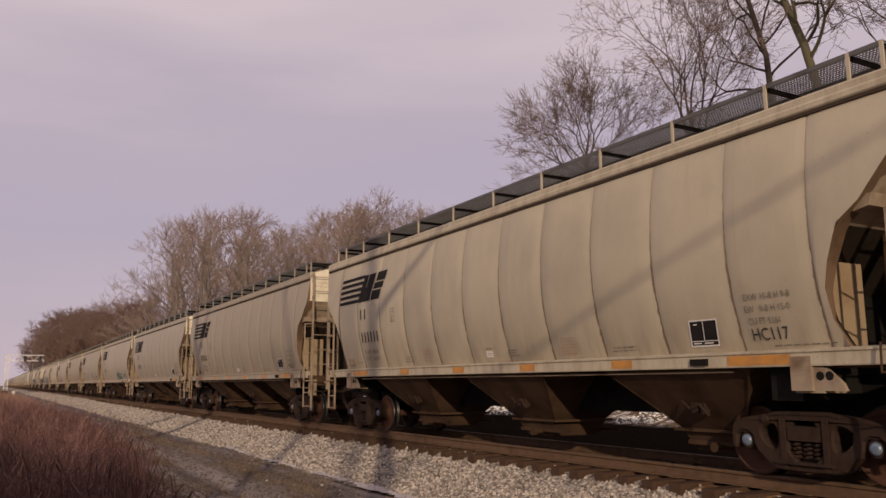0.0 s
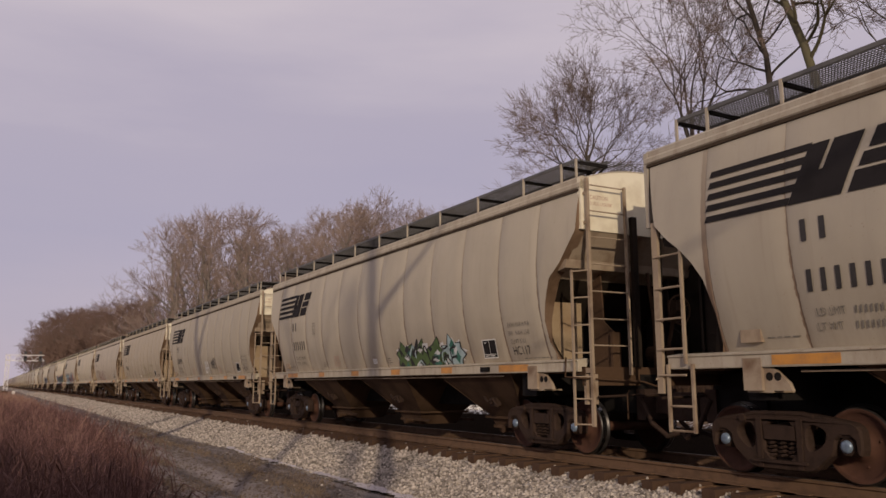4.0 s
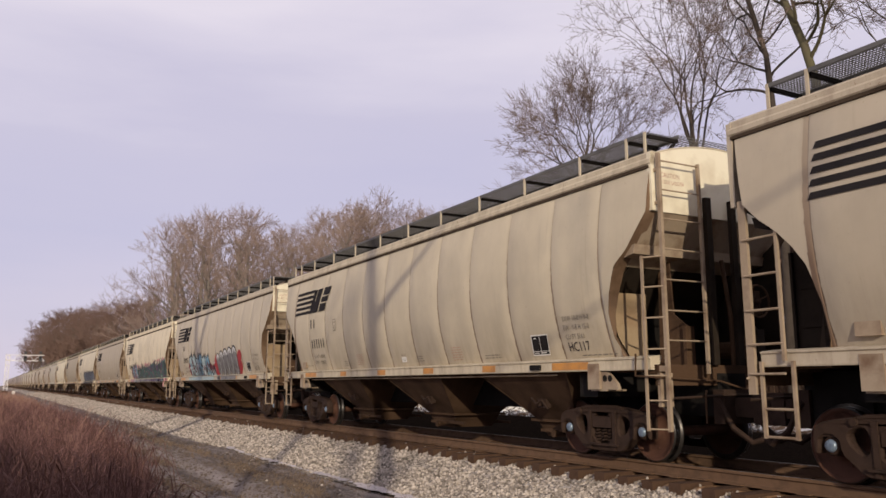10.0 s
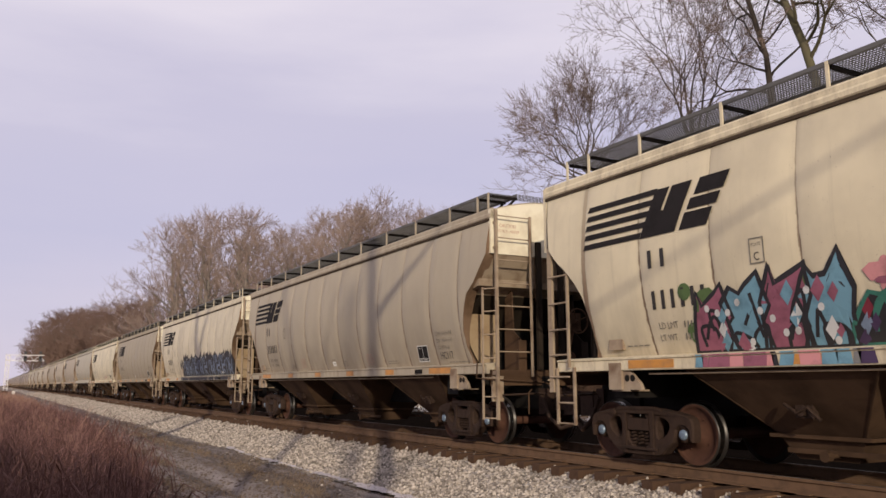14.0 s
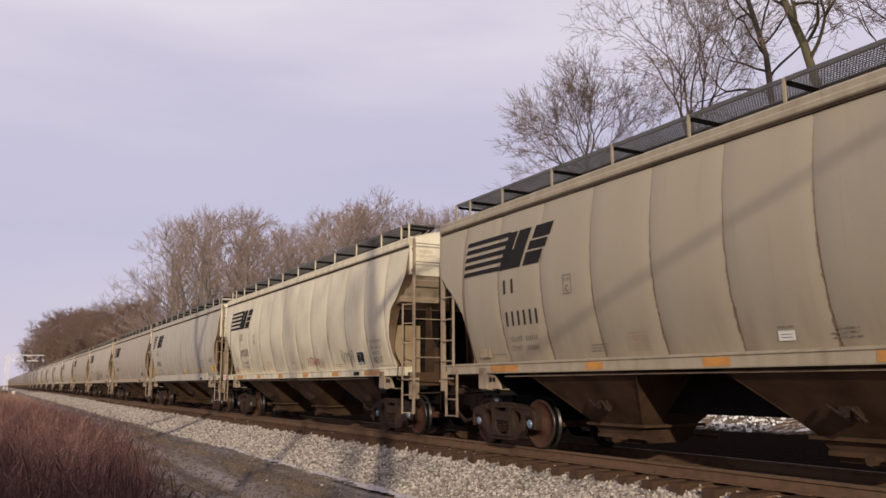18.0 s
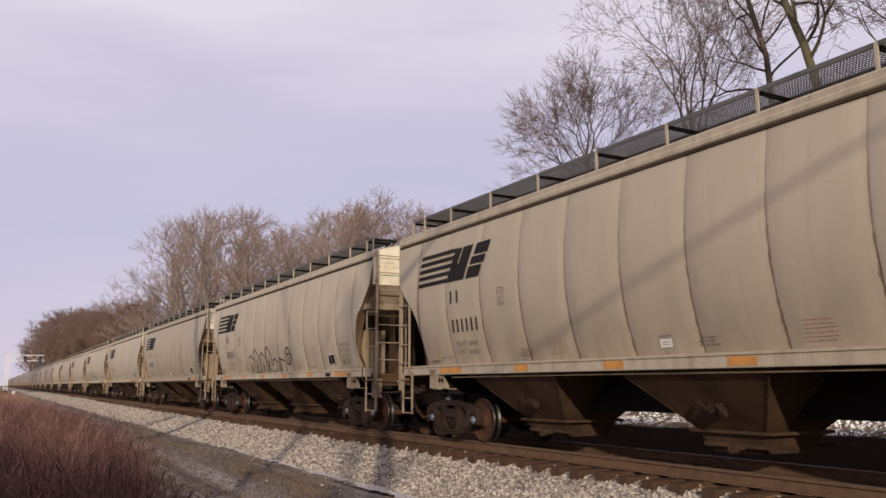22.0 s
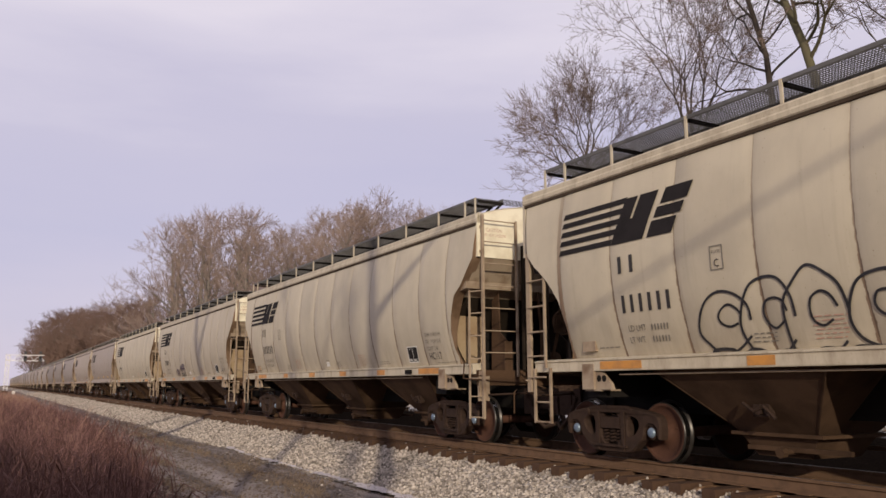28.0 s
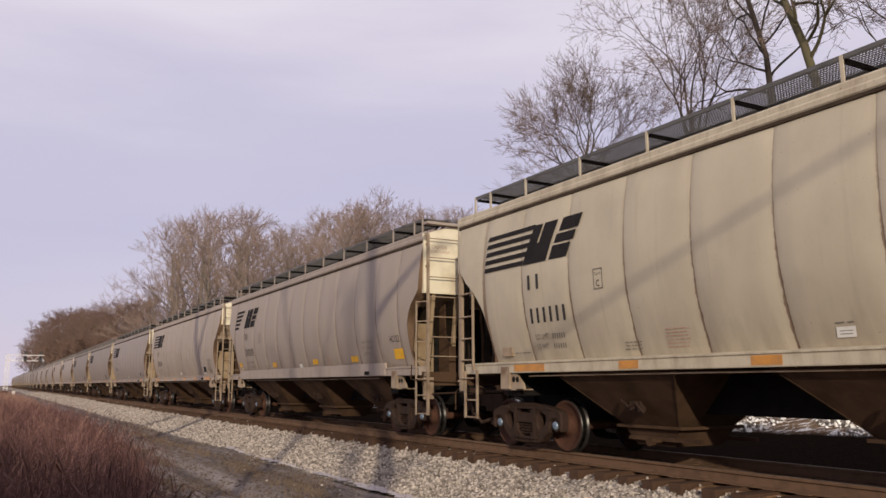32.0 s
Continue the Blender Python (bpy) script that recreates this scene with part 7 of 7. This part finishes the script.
def bubble(a, x0, x1, top, foot=1.42):
    """A fat silver column leaning to its foot: black rim, white drips at the crown, a long highlight."""
    foot = max(foot, 1.60)
    w, h = x1 - x0, top - foot
    out = a.curve([(x0 + 0.25 * w, foot + 0.04), (x0 + 0.05 * w, foot + 0.35 * h), (x0, foot + 0.75 * h), (x0 + 0.2 * w, top - 0.03), (x0 + 0.55 * w, top), (x0 + 0.9 * w, top - 0.12 * h), (x1, foot + 0.6 * h), (x1 + 0.02, foot + 0.2 * h), (x0 + 0.8 * w, foot), (x0 + 0.4 * w, foot - 0.02), (x0 + 0.25 * w, foot + 0.04)], 4)[:-1]
    cx, cz = x0 + 0.5 * w, foot + 0.5 * h
    a.blob([(cx + (x - cx) * 1.24, cz + (z - cz) * 1.13) for x, z in out], "black", 0.0045)
    a.blob(out, "grey", 0.0068)
    a.stroke(a.curve([(x0 + 0.05 * w, foot + 0.78 * h), (x0 + 0.25 * w, top - 0.07), (x0 + 0.6 * w, top - 0.05), (x0 + 0.88 * w, top - 0.2 * h)]), 0.10, "white", 0.0085)
    for f in (0.22, 0.45, 0.62, 0.8):
        a.stroke([(x0 + f * w, top - 0.07), (x0 + f * w + 0.01, top - h * a.r.uniform(0.14, 0.3))], 0.055, "white", 0.009, True)
    a.stroke(a.curve([(x0 + 0.92 * w, foot + 0.7 * h), (x1 - 0.02, foot + 0.45 * h), (x0 + 0.9 * w, foot + 0.15 * h), (x0 + 0.7 * w, foot + 0.02)]), 0.032, "white", 0.009)
    a.stroke(a.curve([(x0 + 0.45 * w, foot + 0.52 * h), (x0 + 0.40 * w, foot + 0.36 * h), (x0 + 0.62 * w, foot + 0.24 * h)]), 0.06, "black", 0.0095)


def shards(a, x0, x1, top0, top1, n, body, rim, marks, lift):
    """Interlocked upright forms with bright rims and pointed crowns, over a closed dark ground."""
    r, step = a.r, (x1 - x0) / n
    for i in range(n):
        f = (i + 0.5) / n
        x, top = x0 + step * (i + 0.5), top0 + (top1 - top0) * f + r.uniform(-0.06, 0.06)
        k = r.uniform(-0.25, 0.25) * step
        j = [r.uniform(-0.10, 0.10) for _ in range(12)]
        pts = [(x - 0.60 * step, 1.60), (x - (0.52 + j[0]) * step + k * 0.4, 1.85), (x - (0.62 + j[1]) * step + k, top - 0.34 + j[2]), (x - (0.45 + j[3]) * step + k, top - 0.05 + j[4]), (x - (0.22 + j[5]) * step + k, top - 0.18), (x + (0.05 + j[6]) * step + k, top - 0.08 + j[7]),
               (x + (0.40 + j[8]) * step + k, top + 0.04 + j[9]), (x + (0.60 + j[10]) * step + k, top - 0.36), (x + (0.48 + j[11]) * step, 1.95), (x + 0.64 * step, 1.60)]
        cx, cz = x, 1.9
        z = lift + 0.0006 * (i % 2)
        a.blob([(cx + (px - cx) * 1.10, cz + (pz - cz) * 1.09) for px, pz in pts], "black", z)
        a.blob(pts, r.choice(body), z + 0.0012)
        a.stroke(pts + pts[:1], 0.055, rim, z + 0.0024)
        # curved inner limbs of the form
        for q in range(3):
            bx, bz = x + r.uniform(-0.35, 0.15) * step, r.uniform(1.55, 1.95)
            line = a.curve([(bx, bz), (bx + r.uniform(-0.1, 0.25) * step, bz + 0.25), (bx + r.uniform(0.1, 0.5) * step, bz + r.uniform(0.1, 0.45)), (bx + r.uniform(0.2, 0.6) * step, bz + r.uniform(-0.25, 0.2))])
            a.stroke(line, 0.05, rim, z + 0.003 + 0.0002 * q)
        for q in range(4):
            bx, bz = x + r.uniform(-0.4, 0.35) * step, r.uniform(1.55, top - 0.3)
            u = r.uniform(0.05, 0.10)
            a.blob([(bx - u, bz), (bx, bz - 1.5 * u), (bx + u, bz + 0.2 * u), (bx + 0.2 * u, bz + 1.8 * u)], r.choice(marks), z + 0.004)


def graffiti():
    a = Art(1)
    a.tag(-4.9, 0.0, 1.48, 2.42, 9, "maroon", 0.04)
    a.tag(-4.9, 0.0, 1.42, 1.72, 11, "maroon", 0.022)
    a.tag(-0.6, 0.1, 2.2, 2.45, 4, "maroon", 0.022)
    a.put(CARS[6], "dark red outlined graffiti")

    # ice-blue piece on a starry dark red field, silver bubbles between red clouds
    a = Art(2)
    for k in range(8):
        a.blob(a.ring(0.55 + 0.11 * (k % 4), 1.55 + 0.10 * k, 0.26, 0.20, 12, 0.1), "red", 0.003)
        a.blob(a.ring(4.25 + 0.12 * (k % 4), 1.70 + 0.09 * k, 0.24, 0.22, 12, 0.1), "red", 0.003)
    for k in range(10):
        a.blob(a.ring(-4.5 + 0.52 * k, 1.95 - 0.02 * k, 0.34, 0.34, 9, 0.15), "maroon", 0.0035)
    shards(a, -4.45, -0.55, 2.62, 2.55, 6, ["ice", "ice", "sky"], "black", ["sky", "white", "maroon", "maroon"], 0.0045)
    shards(a, -0.6, 0.35, 1.9, 1.75, 2, ["ice", "sky"], "black", ["sky", "white"], 0.0047)
    for k in range(26):
        a.blob(a.spiky(-4.8 + a.r.uniform(0, 5.3), 1.6 + a.r.uniform(0, 0.9), 0.05, 0.05, 5), "white", 0.0118)
    for x0, x1, top in ((0.93, 1.45, 2.46), (1.50, 2.10, 2.54), (2.16, 2.80, 2.60), (2.86, 3.48, 2.64), (3.54, 4.16, 2.66)):
        bubble(a, x0, x1, top)
    a.sill(-4.5, 0.5, ["ice", "ice", "ice", "ice", "grey"])
    a.sill(1.0, 4.1, ["grey", "grey", "grey", "grey", "grey", "black"])
    a.put(CARS[8], "ice-blue and silver graffiti forms with red clouds")

    # three pieces along the lower side, with pink and green clouds behind
    a = Art(3)
    for k in range(22):
        a.blob(a.ring(-4.95 + a.r.uniform(-0.25, 2.2) * a.r.random(), 1.7 + a.r.uniform(-0.1, 0.85), 0.12, 0.12, 10), "green", 0.0032)
    for k in range(46):
        a.blob(a.ring(-2.7 + 10.2 * k / 46, 1.58, 0.24, 0.20 + 0.08 * a.r.random(), 10, 0.1), a.r.choice(("purple", "grey", "purple")), 0.0031 + 0.00002 * k)
    for k in range(90):
        f = a.r.random()
        a.blob(a.ring(-2.6 + 10.0 * f, 2.16 + 0.24 * f + a.r.uniform(-0.1, 0.26), a.r.uniform(0.05, 0.16), a.r.uniform(0.04, 0.13), 9, 0.2), a.r.choice(("pink", "pink", "pink", "plum")), 0.0030 + 0.00002 * k)
    shards(a, -5.0, -2.75, 2.42, 2.58, 4, ["plum", "sky", "sky"], "black", ["pink", "sky", "plum", "white"], 0.0045)
    for k in range(12):
        a.blob(a.ring(-4.8 + 0.17 * k, a.r.uniform(1.65, 2.3), 0.045, 0.05, 8), "white", 0.0125)
    shards(a, -2.7, 1.25, 2.32, 2.44, 6, ["black"], "teal", ["blue", "maroon", "purple", "pink"], 0.0045)
    shards(a, 1.3, 7.55, 2.42, 2.58, 8, ["purple", "purple", "black"], "teal", ["plum", "teal", "maroon", "teal"], 0.0045)
    a.sill(-5.1, -2.8, ["plum", "sky", "pink", "black"])
    a.sill(-2.8, 2.4, ["grey", "grey", "purple"])
    a.sill(2.4, 7.2, ["purple", "purple", "purple", "purple", "teal"])
    a.put(CARS[9], "green, purple and pink wildstyle graffiti along the lower side")
    b = Art(33)
    b.g.box(7.2, 8.36, -1.552, -1.538, 1.40, 1.55, HUES.index("pink"))
    b.g.box(6.93, 7.20, -1.5535, -1.546, 1.11, 1.38, HUES.index("pink"))
    b.put(CARS[9], "pink sprayed frame corner")

    a = Art(4)
    a.tag(0.15, 0.85, 1.62, 2.2, 2, "white", 0.07)
    a.tag(1.3, 2.15, 1.85, 2.3, 4, "black", 0.035)
    a.put(CARS[4], "small white and black graffiti tags")

    a = Art(55)
    for k in range(70):
        a.blob(a.ring(1.6 + 3.4 * a.r.random(), 1.75 + 0.75 * a.r.random() ** 1.5, a.r.uniform(0.02, 0.09), a.r.uniform(0.02, 0.06), 8, 0.3), "stain", 0.003 + 0.00002 * k)
    a.put(CARS[5], "faint yellow-green splashes on the lower side")

    a = Art(5)
    a.tag(-2.75, -1.9, 1.42, 1.62, 4, "black", 0.035)
    for cx, cz in ((-2.55, 2.15), (-2.15, 2.25)):
        for k in range(4):
            an = math.pi * k / 4
            a.stroke([(cx - 0.22 * math.cos(an), cz - 0.22 * math.sin(an)), (cx + 0.22 * math.cos(an), cz + 0.22 * math.sin(an))], 0.05, "black", 0.006)
    for k in range(80):
        f = k / 79
        h = 0.45 + 0.5 * min(1.0, 4 * f)
        a.blob(a.ring(-2.2 + 9.7 * f, 1.42 + h * 0.5, 0.30, h * 0.55, 10, 0.06), "black", 0.0045 + 0.00001 * k)
    for k in range(44):
        x = -2.1 + 9.5 * k / 43
        top = 2.42 + 0.18 * a.r.random() - (0.4 if k < 2 else 0.0)
        a.blob([(x - 0.2, top - 0.5), (x + 0.2, top - 0.5), (x + 0.14, top - 0.08), (x + a.r.uniform(-0.05, 0.1), top + a.r.uniform(0.0, 0.16)), (x - 0.16, top - 0.05)], "black", 0.0056 + 0.00002 * k)
    for k in range(9):
        x = -2.0 + 1.06 * k
        x += a.r.uniform(-0.15, 0.15)
        q = a.r.uniform(-0.14, 0.12)
        a.stroke(a.curve([(x - 0.05, 1.50), (x + 0.05, 2.05), (x + 0.25, 2.36 + q), (x + 0.42, 2.05), (x + 0.32, 1.80)]), 0.06, "blue", 0.0080)
        a.stroke(a.curve([(x + 0.30, 1.78), (x + 0.62, 2.02), (x + 0.85, 1.92 + q), (x + 1.0, 2.22)]), 0.085, "blue", 0.0082)
        a.stroke(a.curve([(x + 0.35, 1.60), (x + 0.58, 1.82), (x + 0.82, 1.70), (x + 0.88, 1.52)]), 0.07, "blue", 0.0084)
        a.stroke(a.curve(a.ring(x + 0.56, 2.22 + q, 0.07, 0.14, 9) + [(x + 0.63, 2.22 + q)], 4), 0.045, "blue", 0.0086)
        a.stroke([(x + 0.3, 1.56), (x + 0.34, 1.40)], 0.05, "blue", 0.0088)
        a.stroke(a.curve([(x + 0.75, 2.30), (x + 0.9, 2.46), (x + 1.06, 2.36)]), 0.03, "white", 0.0088)
    a.sill(-2.4, 7.4, ["black"])
    a.put(CARS[11], "black graffiti with slate-blue outlines")

    a = Art(6)
    for k, (x, h) in enumerate(((-2.6, 0.75), (-2.0, 0.95), (-1.2, 0.8), (-0.55, 0.98), (0.2, 0.55))):
        a.stroke([(x, 1.5), (x - 0.05, 1.5 + h * 0.9), (x + 0.2, 1.5 + h), (x + 0.55, 1.5 + h * 0.75), (x + 0.6, 1.5), (x + 0.35, 1.55), (x + 0.25, 1.5 + h * 0.6), (x + 0.1, 1.52)], 0.05, "black", 0.006)
    a.stroke([(0.9, 1.5), (0.9, 2.05), (1.5, 1.95), (1.45, 1.5)], 0.05, "black", 0.006)
    a.stroke(a.ring(1.85, 2.1, 0.25, 0.27) + [(2.1, 2.1)], 0.06, "black", 0.006)
    a.stroke([(1.70, 2.17), (2.0, 2.17)], 0.06, "black", 0.007)
    a.stroke([(1.85, 2.17), (1.85, 1.93)], 0.06, "black", 0.007)
    a.tag(-2.9, 2.0, 1.42, 1.62, 9, "black", 0.035)
    a.put(CARS[16], "black outlined graffiti with a ringed mark")

    a = Art(7)
    for cx, rx, rz in ((-3.9, 0.45, 0.40), (-3.2, 0.4, 0.5), (-2.55, 0.45, 0.55), (-1.75, 0.4, 0.42)):
        a.stroke(a.curve(a.ring(cx, 1.98, rx, rz, 11, 0.10)), 0.036, "black", 0.006)
        a.stroke(a.curve(a.ring(cx + 0.1, 2.05, rx * 0.4, rz * 0.35, 8, 0.1)), 0.032, "black", 0.006)
    a.tag(-4.2, -1.2, 1.42, 1.62, 6, "black", 0.045)
    a.tag(-0.9, 1.6, 1.6, 2.1, 7, "black", 0.028)
    a.put(CARS[19], "black outlined bubble graffiti")

    a = Art(8)
    a.tag(-3.0, -2.3, 1.62, 2.0, 4, "purple", 0.04)
    a.tag(-2.1, -0.9, 1.85, 2.2, 5, "purple", 0.045)
    a.tag(-2.0, -0.9, 1.55, 1.82, 4, "black", 0.04)
    a.put(CARS[21], "small purple and black graffiti tags")

    a = Art(9)
    a.tag(1.55, 2.6, 1.72, 1.98, 5, "red", 0.022)
    a.tag(4.3, 5.2, 1.75, 2.1, 4, "grey", 0.028)
    a.put(CARS[13], "red and grey hand-drawn tags")

    a = Art(10)
    a.tag(-1.0, 0.3, 1.44, 1.72, 5, "sky", 0.03)
    a.put(CARS[14], "blue scribbled tag on the sill")

    a = Art(11)
    a.wild(1.6, 4.6, 2.15, 2.15, 4, ["ice", "green"], ["white", "black", "teal"], "black", ["white"])
    a.put(CARS[3], "pale green and white graffiti lettering")


graffiti()


# ---- what moves ----
def motions():
    for c, car in CARS.items():
        x0 = car_centre(c)
        walk(car, [(2.0 * k, Matrix.Translation((x0 + run(2.0 * k), 0, 0))) for k in range(17)])
    # all wheelsets roll alike: the first carries the keys, the others share them
    sets = [o for car in CARS.values() for o in car.children_recursive if o.name.split(".")[0] == "wheelset"]
    first = sets[0]
    walk(first, [(k / 30.0, Matrix.Rotation(run(k / 30.0) / R_WHEEL, 4, "Y")) for k in range(961)])
    for o in sets[1:]:
        o.rotation_mode = "QUATERNION"
        d = o.animation_data_create()
        d.action = first.animation_data.action
        d.action_slot = first.animation_data.action_slot


motions()
